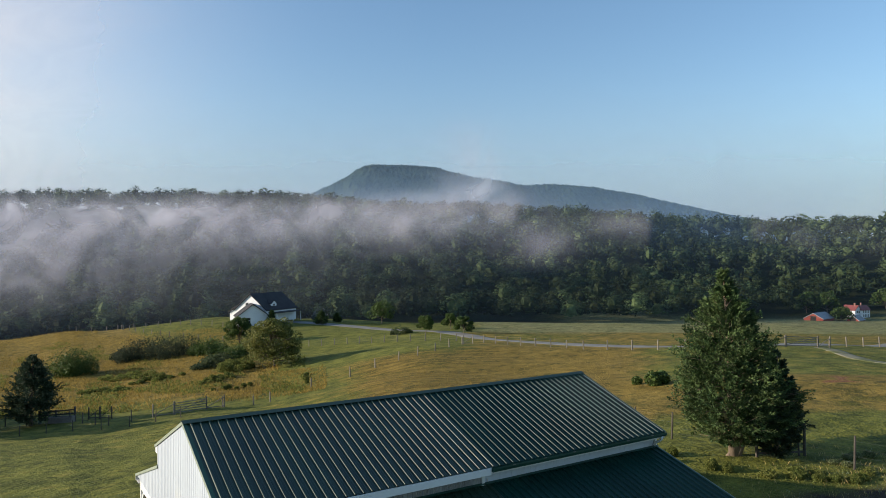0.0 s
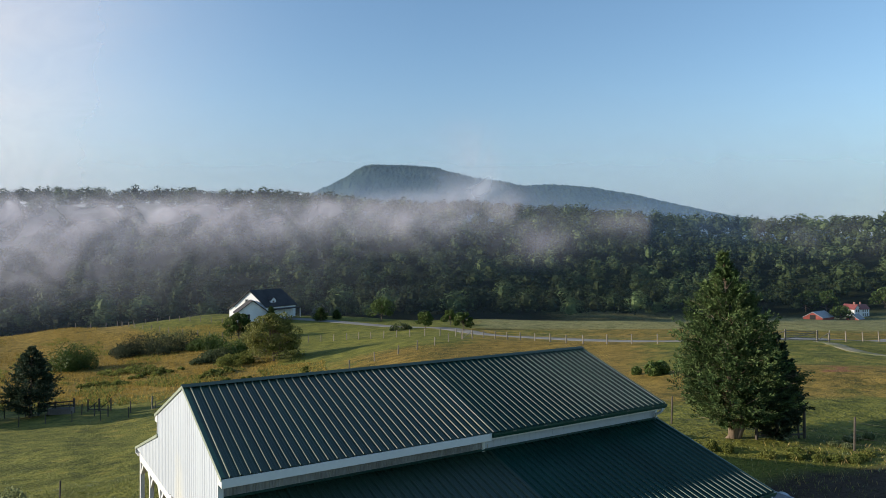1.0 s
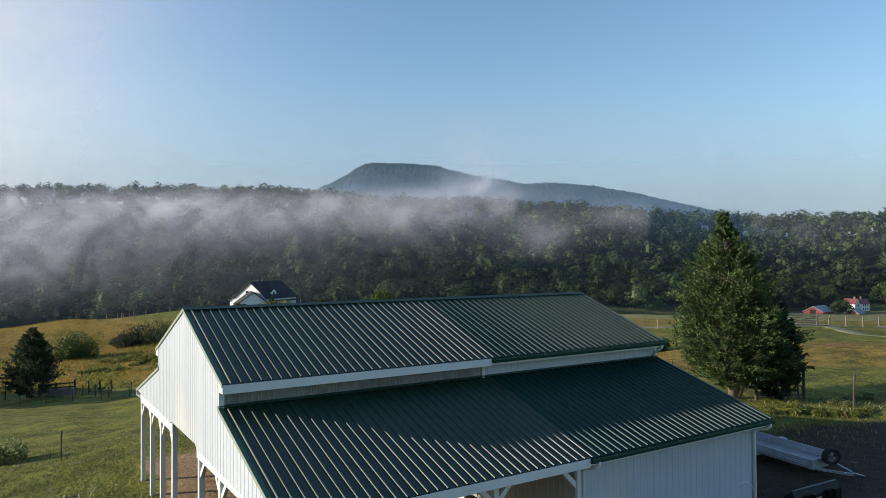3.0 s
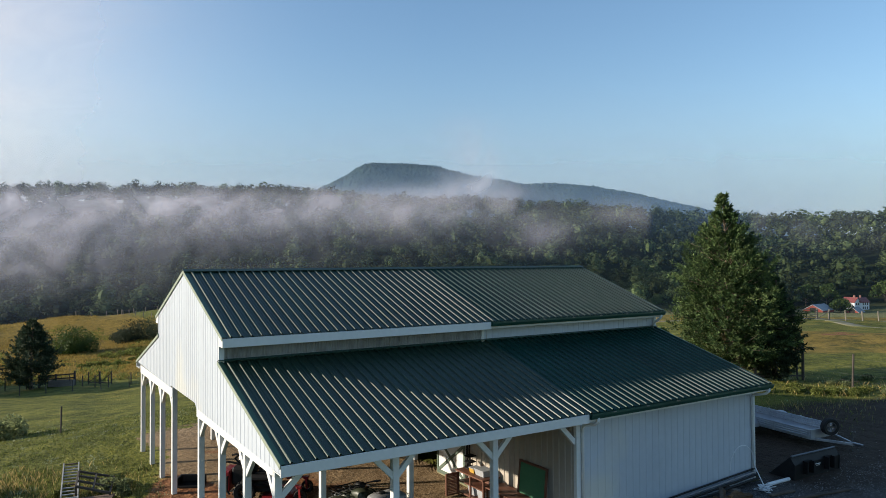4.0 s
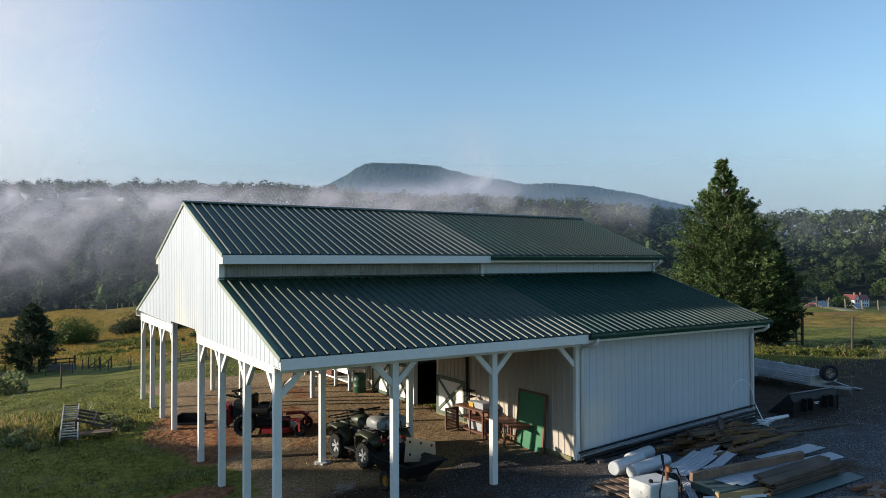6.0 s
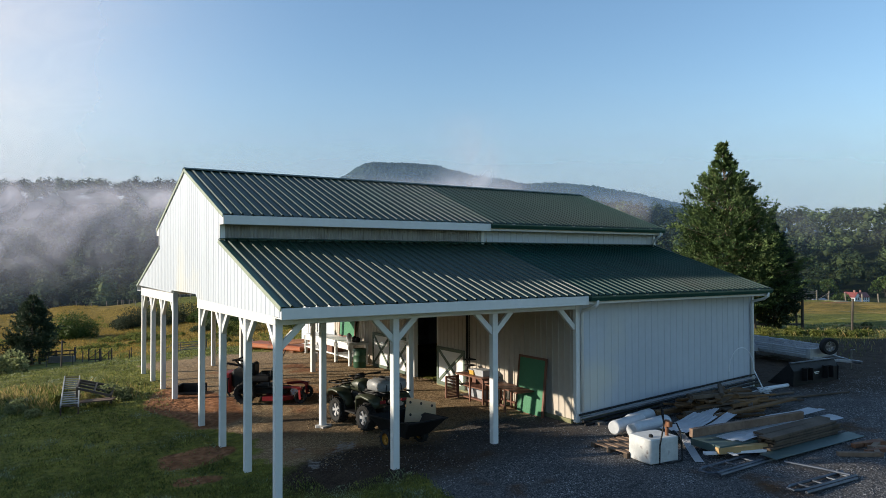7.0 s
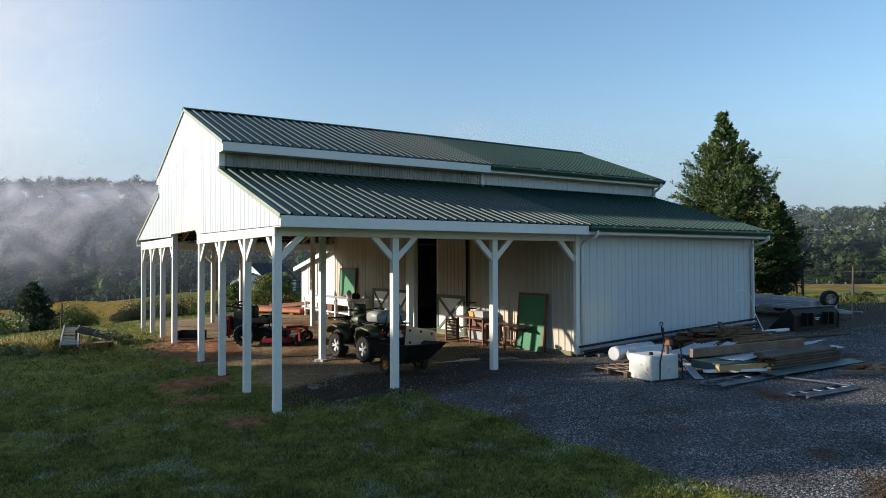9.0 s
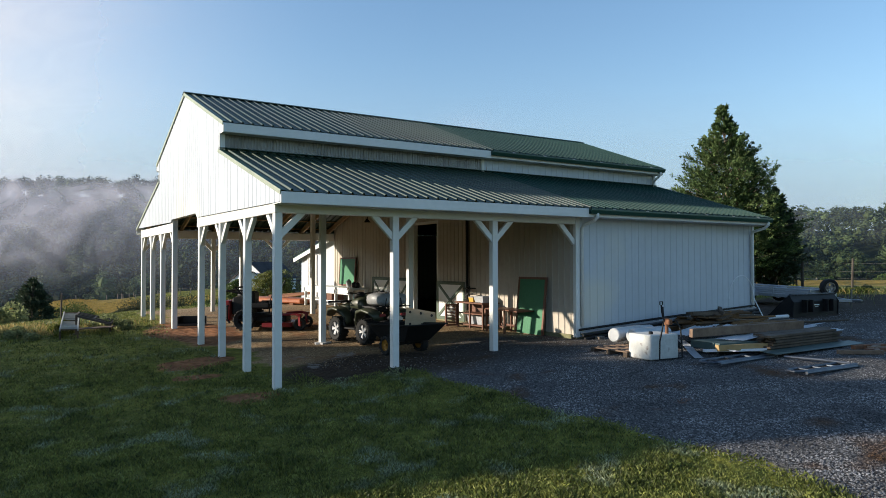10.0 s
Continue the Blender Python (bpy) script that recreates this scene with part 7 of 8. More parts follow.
def build_loader_bucket():
    c = thing("loader_bucket", on(15.95, -0.79, -3) @ Matrix.Diagonal((1.10, 1, 1, 1)), "black steel loader bucket lying on the gravel", "bucket")
    b = bmesh.new()
    prof = ((0, 0), (0.78, 0.0), (0.80, 0.03), (0.10, 0.08), (0.06, 0.40), (0.14, 0.58), (0.10, 0.62), (-0.02, 0.42))
    slab(b, prof, 1.95, Matrix(((0, 0, 1, -0.98), (1, 0, 0, 0), (0, 1, 0, 0), (0, 0, 0, 1))))
    part("shell", b, M_BLACK, c)
    for s in (-0.99, 0.97):
        b = bmesh.new()
        slab(b, ((-0.02, 0), (0.78, 0), (0.12, 0.62), (-0.04, 0.42)), 0.03, Matrix(((0, 0, 1, s), (1, 0, 0, 0), (0, 1, 0, 0), (0, 0, 0, 1))))
        part("side_plate", b, M_BLACK, c)
    for x in (-0.45, 0.45):
        b = bmesh.new()
        for o in (-0.13, 0.13):
            box(b, (x + o - 0.015, -0.16, 0.12), (x + o + 0.015, 0.0, 0.48), 0.004)
        box(b, (x - 0.15, -0.05, 0.44), (x + 0.15, 0.0, 0.49), 0.004)
        part("mount", b, M_BLACK, c)
    part("edge_bar", box(bmesh.new(), (-0.95, 0.06, 0.625), (0.95, 0.14, 0.65), 0.004), M_GALV, c)
    b = bmesh.new()
    box(b, (-0.10, -0.031, 0.31), (0.12, -0.029, 0.335))
    box(b, (-0.06, -0.031, 0.27), (0.08, -0.029, 0.285))
    part("maker_plate", b, M_WHITE, c, "small pale plate bars")


def build_tank():
    t = thing("fuel_tank", on(6.66, -2.75, -6) @ Matrix.Diagonal((0.86, 0.86, 0.80, 1)), "chipped white steel fuel tank with hand pump and black hose", "tank")
    part("tank_body", box(bmesh.new(), (-0.42, -0.36, 0), (0.42, 0.36, 0.60), 0.025), M_TANK, t)
    part("cap", lathe(bmesh.new(), ((0.05, 0.60), (0.05, 0.65), (0.03, 0.67)), 14, Matrix.Translation((-0.22, -0.16, 0))), M_BLACK, t)
    b = bmesh.new()
    lathe(b, ((0.04, 0.60), (0.04, 0.80), (0.075, 0.82), (0.075, 0.96), (0.04, 0.98)), 14, Matrix.Translation((0.22, -0.20, 0)))
    box(b, (0.16, -0.33, 0.82), (0.28, -0.20, 0.95), 0.015)
    part("pump", b, M_RUST, t)
    b = bmesh.new()
    sweep(b, ((0.14, -0.20, 0.90), (0.08, -0.20, 1.12), (0.06, -0.20, 1.30)), 0.018, 7)
    sweep(b, ((0.02, -0.20, 1.30), (0.02, -0.20, 1.38), (0.10, -0.20, 1.38), (0.10, -0.20, 1.30)), 0.014, 6)
    part("pump_handle", b, M_BLACK, t)
    b = bmesh.new()
    sweep(b, ((0.28, -0.26, 0.88), (0.36, -0.36, 0.92), (0.42, -0.42, 0.70), (0.43, -0.45, 0.30), (0.40, -0.48, 0.04), (0.10, -0.50, 0.03), (-0.25, -0.46, 0.03), (-0.20, -0.42, 0.45), (-0.02, -0.36, 0.92), (0.06, -0.25, 1.25)), 0.018, 7)
    part("hose", b, M_BLACK, t, "", True)


def build_pallet(m, lab, n=7, L=1.2, W=1.0, material=None, wide=0.105):
    material = material or M_BROWNGREY
    p = thing("wooden_pallet", m, lab, "pallet")
    rg = random.Random(int(m.translation.x * 7))
    for y in (0, W / 2 - 0.05, W - 0.1):
        part("runner", box(bmesh.new(), (0, y, 0), (L, y + 0.1, 0.10), 0.004), M_GREYWOOD, p)
    for k in range(n):
        x = k * (L - 0.1) / (n - 1)
        part("slat", box(bmesh.new(), (x, 0, 0.10), (x + wide + rg.uniform(-0.01, 0.01), W, 0.125), 0.003), material, p)
    return p


M_SILVER = mat("silvered_wood", (0.26, 0.26, 0.25), (0.38, 0.38, 0.36), 2, 16, 0.85, bump=0.2, rand=0.2)
M_BROWNGREY = mat("worn_pallet_wood", (0.13, 0.085, 0.06), (0.22, 0.15, 0.105), 2, 16, 0.88, bump=0.3, rand=0.25)


def plank(x, y, z, L, w, h, turn, material, tilt=0.0, roll=0.0, name="plank", label="", group="lumber pile"):
    return solo(name, box(bmesh.new(), (-L / 2, -w / 2, 0), (L / 2, w / 2, h), 0.004), material, pose(x, y, z, roll, -tilt, turn), label, "plank", group)


def build_piles():
    rg = random.Random(11)
    build_pallet(on(6.25, -2.45, 0), "worn wooden pallet under white plastic drums")
    g = at_land(6.9, -1.6)
    for i, (x, y, z, L, r, tn) in enumerate(((7.50, -1.32, 0.29, 1.15, 0.155, 12), (7.75, -1.72, 0.29, 1.35, 0.155, 8), (8.35, -0.92, 0.24, 1.0, 0.15, 12))):
        d = thing("plastic_drum", pose(x, y, g + z - 0.02, 0, 0, tn), "translucent white plastic drum lying on its side", "drum", "white drums")
        part("shell", lathe(bmesh.new(), ((r * 0.82, -L / 2), (r * 0.95, -L / 2 + 0.02), (r, -L / 2 + 0.08), (r * 0.96, -L * 0.1), (r, L * 0.12), (r * 0.97, L / 2 - 0.06), (r * 0.8, L / 2), (r * 0.72, L / 2 - 0.03), (r * 0.86, L / 2 - 0.08), (r * 0.86, -L / 2 + 0.06), (r * 0.74, -L / 2 + 0.03)), 24, pose(0, 0, 0, 0, 90)), M_PLASTIC, d)
    # treated lumber heap
    for k in range(105):
        lay = k // 20
        cx, cy = rg.uniform(-1, 1) * (1 - 0.12 * lay), rg.uniform(-1, 1) * (1 - 0.14 * lay)
        x, y = 10.8 + 1.5 * cx, -1.30 + 0.66 * cy
        plank(x, y, at_land(x, y) + 0.01 + lay * 0.08 + rg.uniform(0, 0.02), rg.uniform(0.55, 1.45), rg.choice((0.09, 0.09, 0.14)), rg.choice((0.04, 0.04, 0.09)), rg.uniform(-30, 42), rg.choice((M_TREATED, M_TREATED, M_GREYWOOD)), rg.uniform(-7, 7), rg.uniform(-14, 14), label="offcut of treated brown lumber in a heap")
    # long timbers, sheets and boards
    g = at_land(9.5, -2.8)
    plank(9.05, -3.23, g + 0.29, 3.2, 0.09, 0.17, -8, M_BROWNGREY, 1, 4, "timber", "long heavy brown timber on top of the pile")
    plank(11.0, -2.15, g + 0.28, 3.4, 0.14, 0.05, 3, M_TREATED, 0, 0, "timber", "long brown timber in the pile")
    for i, (x, y, z, L, w, tn, tl, rib) in enumerate(((9.95, -3.42, 0.235, 3.8, 0.42, -3, 0.6, 0.010), (11.2, -2.76, 0.22, 2.0, 0.30, -1, 1.5, 0.010), (8.40, -2.22, 0.26, 1.7, 0.62, 15, 2.0, 0.022), (9.0, -2.56, 0.30, 1.2, 0.26, 11, 5.0, 0.010), (7.62, -2.86, 0.02, 1.5, 0.17, 52, 6.0, 0.008),
                                                       (8.75, -3.60, 0.26, 1.1, 0.20, -5, 2.0, 0.008), (7.85, -3.2, 0.06, 1.3, 0.12, 80, 0.5, 0.008), (8.9, -2.05, 0.22, 2.2, 0.24, 6, 1.0, 0.010), (10.6, -3.1, 0.30, 2.4, 0.20, -7, 2.5, 0.008), (9.3, -1.9, 0.24, 1.6, 0.30, 20, 3.0, 0.012))):
        # long siding strip: ribbed across, a little bowed, cut aslant at one end
        bm = bmesh.new()
        n, k = 10, 13
        rows = [[bm.verts.new((-L / 2 + L * a / n + (0.25 * w * c / (k - 1) if a == n else 0), -w / 2 + w * c / (k - 1), (rib if c % 2 else 0) + 0.02 * math.sin(a * 0.5 + i) + 0.012 * math.sin(a * 0.35 * (c / k) + i))) for c in range(k)] for a in range(n + 1)]
        for a in range(n):
            for c in range(k - 1):
                bm.faces.new((rows[a][c], rows[a][c + 1], rows[a + 1][c + 1], rows[a + 1][c]))
        bmesh.ops.solidify(bm, geom=list(bm.faces), thickness=0.006)
        solo("siding_strip", bm, M_FILM, pose(x, y, g + z, 0, -tl, tn), "white ribbed plastic siding strip on the pile", "siding", "white siding strips")
    plank(8.35, -3.32, g + 0.05, 1.5, 0.75, 0.14, -6, M_TEAL, 0, 0, "flat_door", "flat dark slab lying in the pile")
    plank(8.15, -3.72, g + 0.04, 1.25, 0.12, 0.12, -16, M_FRESH, 0, 0, "timber", "yellow timber with cut end in the pile")
    plank(7.95, -3.66, g + 0.02, 1.3, 0.10, 0.05, -24, M_FILM, 0, 0, "white_trim", "white trim length in the pile")
    for k in range(5):
        for j in range(2):
            plank(9.85 + rg.uniform(-0.14, 0.14), -3.91 + j * 0.26, g + 0.06 + k * 0.055, 2.5 + rg.uniform(-0.1, 0.1), 0.24, 0.045, 0.5 + rg.uniform(-2, 2), M_GREYWOOD, label="weathered grey board in a neat stack", group="board stack")
    plank(9.8, -4.20, g + 0.03, 3.15, 0.34, 0.012, -1.0, M_TEAL, 0.4, 5, "metal_panel", "long blue-green sheet metal trim lying beside the boards")
    for x, y, L, tn in ((14.15, -1.73, 2.6, -11), (13.6, -1.15, 0.9, -8), (12.9, -1.5, 1.3, -34)):
        plank(x, y, at_land(x, y) + 0.02, L, 0.12, 0.04, tn, M_GREYWOOD, label="loose weathered board on the gravel", group="loose boards")
    for k in range(7):
        x, y = 10.3 + rg.uniform(-0.5, 0.7), -4.85 + rg.uniform(-0.3, 0.3)
        plank(x, y, at_land(x, y) + 0.01, rg.uniform(0.3, 0.9), 0.1, 0.08, rg.uniform(-40, 40), M_RUST if k % 2 else M_BROWNGREY, label="broken reddish wood scrap on the gravel", group="scraps")
    solo("plastic_pipe", sweep(bmesh.new(), ((-0.5, 0, 0), (0.5, 0.02, 0)), 0.05, 12), M_FILM, on(14.3, -0.62, -3, 0.05), "short white plastic pipe on the gravel", "pipe")
    # tangle of pale cord
    bm = bmesh.new()
    pts = [(0.28 * math.cos(k * 0.9) * (0.5 + 0.5 * math.sin(k * 0.37)), 0.24 * math.sin(k * 1.13) * (0.6 + 0.4 * math.cos(k * 0.53)), 0.03 + 0.05 * (1 + math.sin(k * 0.71))) for k in range(70)]
    sweep(bm, pts, 0.011, 5)
    solo("cord_tangle", bm, M_FILM, on(13.45, -0.75), "tangle of pale cord on the gravel", "cord")
    # pipes racked along the wall foot
    for i, (y, z, r, m) in enumerate(((-0.12, 0.02, 0.026, M_BLACK), (-0.17, -0.05, 0.022, M_TIN), (-0.24, -0.10, 0.030, M_BLACK), (-0.16, -0.13, 0.022, M_TIN), (-0.30, -0.17, 0.030, M_BLACK))):
        solo("long_pipe", sweep(bmesh.new(), ((7.20, y, z + 0.66), (10.5, y, z + 0.84), (13.98, y, z + 1.0)), r, 10), m, None, "long dark pipe racked along the foot of the wall", "pipe", "pipes along the wall")
    for x in (7.6, 9.3, 11.0, 12.7):
        z = at_land(x, -0.25)
        top = 0.66 + 0.34 * (x - 7.2) / 6.78 - 0.21 - z
        solo("block", box(bmesh.new(), (-0.1, -0.2, -0.1), (0.1, 0.2, max(top, 0.05)), 0.01), M_STONE, pose(x, -0.26, z), "grey block under the racked pipes", "block", "blocks under the pipes")
    solo("wire_hoop", sweep(bmesh.new(), [(0.46 * -math.cos(math.pi * k / 12), 0.0, 0.62 + 0.62 * math.sin(math.pi * k / 12)) for k in range(13)] + [(0.62, -0.22, 0.02)], 0.014, 6), M_FILM, pose(12.95, -0.42, at_land(13.3, -0.4) + 0.0, 0, 0, -8), "white wire hoop leaning on the wall", "hoop")
    # ladders
    for (x, y, tn, L, W, lab) in ((7.62, -3.92, 1, 2.0, 0.34, "short section of tubular steel ladder on the gravel"), (7.92, -5.36, -4, 1.65, 0.25, "tubular steel ladder section with rounded end on the gravel")):
        l = thing("ladder", on(x, y, tn, 0.04), lab, "ladder", "ladder sections")
        b = bmesh.new()
        sweep(b, ((L / 2, -W / 2, 0.02), (-L / 2 + 0.15, -W / 2, 0.0), (-L / 2, -W / 4, 0.0), (-L / 2, W / 4, 0.0), (-L / 2 + 0.15, W / 2, 0.0), (L / 2, W / 2, 0.02)), 0.026, 8)
        part("side_rail", b, M_GALV, l)
        for k in range(4):
            xx = -L / 2 + 0.35 + k * (L - 0.5) / 3
            part("rung", sweep(bmesh.new(), ((xx, -W / 2, 0.01), (xx, W / 2, 0.01)), 0.018, 7), M_GALV, l)
        part("lower_bar", sweep(bmesh.new(), ((-L / 2 + 0.1, -W / 2 - 0.09, -0.01), (L / 2 - 0.1, -W / 2 - 0.07, 0.0)), 0.028, 8), M_GALV, l)
    solo("steel_bar", sweep(bmesh.new(), ((8.36, -4.42, at_land(8.4, -4.4) + 0.05), (8.5, -5.0, at_land(8.5, -5) + 0.06), (8.62, -5.5, at_land(8.6, -5.5) + 0.05)), 0.028, 8), M_GALV, None, "loose tubular steel bar across the ladder sections", "bar")
    # left of the barn: a long slatted rack and a broken frame in the weeds
    r = thing("slatted_rack", pose(0, 0, 0), "long low silver slatted rack on short legs in the grass", "rack")
    fl, fr, bl, br = Vector((-2.87, 8.7, 0.50)), Vector((-2.46, 8.6, 0.50)), Vector((-2.52, 12.5, 0.72)), Vector((-2.11, 12.5, 0.70))
    for p, q in ((fl, bl), (fr, br)):
        part("side_rail", beam(bmesh.new(), p, q, 0.035, 0.07, 0.004), M_SILVER, r)
        for e in (p.lerp(q, 0.03), p.lerp(q, 0.97)):
            part("leg", box(bmesh.new(), (e.x - 0.02, e.y - 0.02, at_land(e.x, e.y) - 0.05), (e.x + 0.02, e.y + 0.02, e.z)), M_GREYWOOD, r)
    for k in range(15):
        t = 0.01 + 0.98 * k / 14
        part("slat", beam(bmesh.new(), fl.lerp(bl, t), fr.lerp(br, t), 0.05, 0.03, 0.003), M_SILVER if k % 7 else M_GREYWOOD, r)
    w = thing("broken_frame", pose(0, 0, 0), "broken dark wooden frame tilted among tall weeds", "frame")
    fl, fr, bl, br = Vector((-2.42, 9.6, 0.80)), Vector((-1.60, 9.3, 0.56)), Vector((-2.22, 11.2, 0.78)), Vector((-1.30, 10.9, 0.54))
    for t in (0, 0.36, 0.7, 1.0):
        part("long_bar", beam(bmesh.new(), fl.lerp(bl, t), fr.lerp(br, t), 0.06, 0.06, 0.004), M_DPOST, w)
    for t in (0.0, 0.5, 1.0):
        part("cross_bar", beam(bmesh.new(), fl.lerp(fr, t), bl.lerp(br, t), 0.05, 0.05, 0.004), M_DPOST, w)
    for e in (fl, fr, bl, br):
        part("leg", box(bmesh.new(), (e.x - 0.025, e.y - 0.025, at_land(e.x, e.y) - 0.05), (e.x + 0.025, e.y + 0.025, e.z)), M_DPOST, w)
    plank(-1.95, 9.3, at_land(-1.95, 9.3) + 0.16, 0.9, 0.4, 0.03, -20, M_BROWNGREY, 3, 0, label="brown board lying in the weeds", group="loose boards")
    bush("weed_clump", -1.7, 10.1, 0.9, 0.8, 0.55, 95, M_PALEWEED, "pale weeds growing through the broken frame", 1500, 0.09)
    bush("weed_clump", -2.75, 10.3, 0.6, 1.5, 0.36, 96, M_WEED, "green weeds under the slatted rack", 2200, 0.09)
    bush("weed_clump", -3.5, 10.0, 0.7, 1.0, 0.42, 97, M_PALEWEED, "pale weeds beside the slatted rack", 1300, 0.09)
    solo("feed_box", box(box(box(bmesh.new(), (-0.5, -0.35, 0), (0.5, 0.35, 0.08), 0.01), (-0.5, 0.27, 0.08), (0.5, 0.35, 0.42), 0.01), (-0.5, -0.27, 0.08), (-0.42, 0.27, 0.42), 0.01), M_BLACK, on(0.55, 9.15, -30) @ Matrix.Diagonal((0.75, 0.7, 0.62, 1)), "black open steel box on the bare soil", "box")
    o = thing("orange_implement", on(5.9, 16.9, -64), "low orange farm implement with beams behind the barn", "implement")
    part("bed", box(bmesh.new(), (-1.7, -0.5, 0.06), (1.7, 0.5, 0.26), 0.05), M_ORANGE, o)
    part("boom", beam(bmesh.new(), (-0.6, 0, 0.30), (1.9, 0.15, 0.50), 0.10, 0.12, 0.02), M_RUST, o)
    part("boom", beam(bmesh.new(), (0.2, -0.25, 0.28), (1.8, -0.35, 0.46), 0.08, 0.10, 0.02), M_RUST, o)
    for x in (-1.2, 1.2):
        for y in (-0.42, 0.42):
            part("foot", box(bmesh.new(), (x - 0.12, y - 0.1, -0.1), (x + 0.12, y + 0.1, 0.08), 0.02), M_RUST, o)


build_trailer()
build_loader_bucket()
build_tank()
build_piles()


# ---- gravel, grass, weeds ----
def stones():
    rng = np.random.default_rng(17)
    n = 150000
    v = 6.0 * (24 / 6.0) ** rng.uniform(0, 1, n) ** 0.9
    x, y = from_va(v, rng.uniform(-0.2, 0.72, n))
    keep = (rng.uniform(0, 1, n) < gravel_mask(x, y) * np.where(y > -1.2, 0.6, 1.0)) & ~((x > 7.0) & (y > -0.1)) & (y < 8)
    keep &= rng.uniform(0, 1, n) > 0.6 * np.clip(patch(x, y, 9.2, -5.9, 1.9, 0.6, -15, 0.7) + patch(x, y, 7.3, -4.9, 1.0, 0.3, 0, 0.8), 0, 1)
    x, y = x[keep], y[keep]
    n = len(x)
    octa = np.array(((1, 0, 0), (-1, 0, 0), (0, 1, 0), (0, -1, 0), (0, 0, 1), (0, 0, -1)), float)
    tri = np.array(((0, 2, 4), (2, 1, 4), (1, 3, 4), (3, 0, 4)))
    s = rng.uniform(0.006, 0.015, (n, 1, 1)) * rng.choice((0.8, 1.0, 1.3), (n, 1, 1)) * rng.uniform(0.6, 1.4, (n, 6, 1)) * np.array((1, 1, 0.75))
    a = rng.uniform(0, 6.28, n)
    v = octa[None] * s
    c, d = np.cos(a)[:, None], np.sin(a)[:, None]
    v = np.stack((v[..., 0] * c - v[..., 1] * d, v[..., 0] * d + v[..., 1] * c, v[..., 2]), -1)
    v += np.stack((x, y, land(x, y) + 0.006), -1)[:, None, :]
    f = (np.arange(n)[:, None, None] * 6 + tri[None]).reshape(-1, 3)
    tan = y + 0.12 * (7 - x) > 1.6 + rng.normal(0, 0.5, n)
    # fewer stones before the bay, to keep its ground as dark as in shade
    thinned = (y < 1.5) & (y > -1.2) & (x > 1.6) & (rng.uniform(0, 1, n) < 0.5)
    v, tan = v[~thinned], tan[~thinned]
    f = f[:4 * len(v)]
    mt = mat("tan_gravel_stone", (0.15, 0.105, 0.058), (0.37, 0.272, 0.160), 0.8, 12, 0.85, bump=0, island=0.6)
    tagged(new("gravel_stones", raw("gravel_stones", v[tan].reshape(-1, 3), f[:4 * int(tan.sum())], mt)), "loose tan gravel of the bay floor", "gravel", kind="stuff")
    v = v[~tan]
    f = f[:4 * len(v)]
    m = mat("gravel_stone", (0.055, 0.053, 0.052), (0.24, 0.235, 0.232), 1.3, 12, 0.8, bump=0, island=0.92, c3=(0.085, 0.046, 0.022), spot=0.60)
    tagged(new("gravel_stones", raw("gravel_stones", v.reshape(-1, 3), f, m)), "loose grey crushed stone of the yard", "gravel", kind="stuff")


M_GRASS = mat("grass_blades", (0.060, 0.082, 0.017), (0.205, 0.220, 0.054), 2.2, 7, 0.6, bump=0, island=0.65, spec=0.35, trans=0.3, c3=(0.22, 0.255, 0.16), spot=0.56)
M_STRAW = mat("straw_blades", (0.30, 0.22, 0.08), (0.44, 0.34, 0.14), 0.5, 5, 0.75, bump=0, island=0.35, spec=0.15, trans=0.3)


M_HAY = mat("hay_blades", (0.21, 0.145, 0.034), (0.39, 0.275, 0.075), 0.03, 1, 0.8, bump=0, island=0.3, spec=0.1, trans=0.35)


def blades(name, x, y, h, w, material, label, seed, lean=0.45):
    """Single bent blades, three corners low and one tip each."""
    rng = np.random.default_rng(seed)
    n = len(x)
    z = land(x, y)
    a, b = rng.uniform(0, 6.283, n), rng.uniform(0, 6.283, n)
    h = h * rng.uniform(0.55, 1.35, n)
    ox, oy = np.cos(a) * w / 2, np.sin(a) * w / 2
    lx, ly = np.cos(b) * h * lean * rng.uniform(0.2, 1.2, n), np.sin(b) * h * lean * rng.uniform(0.2, 1.2, n)
    v = np.stack((np.stack((x - ox, y - oy, z - 0.01), -1), np.stack((x + ox, y + oy, z - 0.01), -1), np.stack((x + ox * 0.7 + lx * 0.35, y + oy * 0.7 + ly * 0.35, z + h * 0.6), -1), np.stack((x + lx, y + ly, z + h), -1)), 1)
    f = (np.arange(n)[:, None] * 4 + np.array((0, 1, 2, 3))[None])
    tagged(new(name, raw(name, v.reshape(-1, 3), f, material)), label, "grass", kind="stuff")


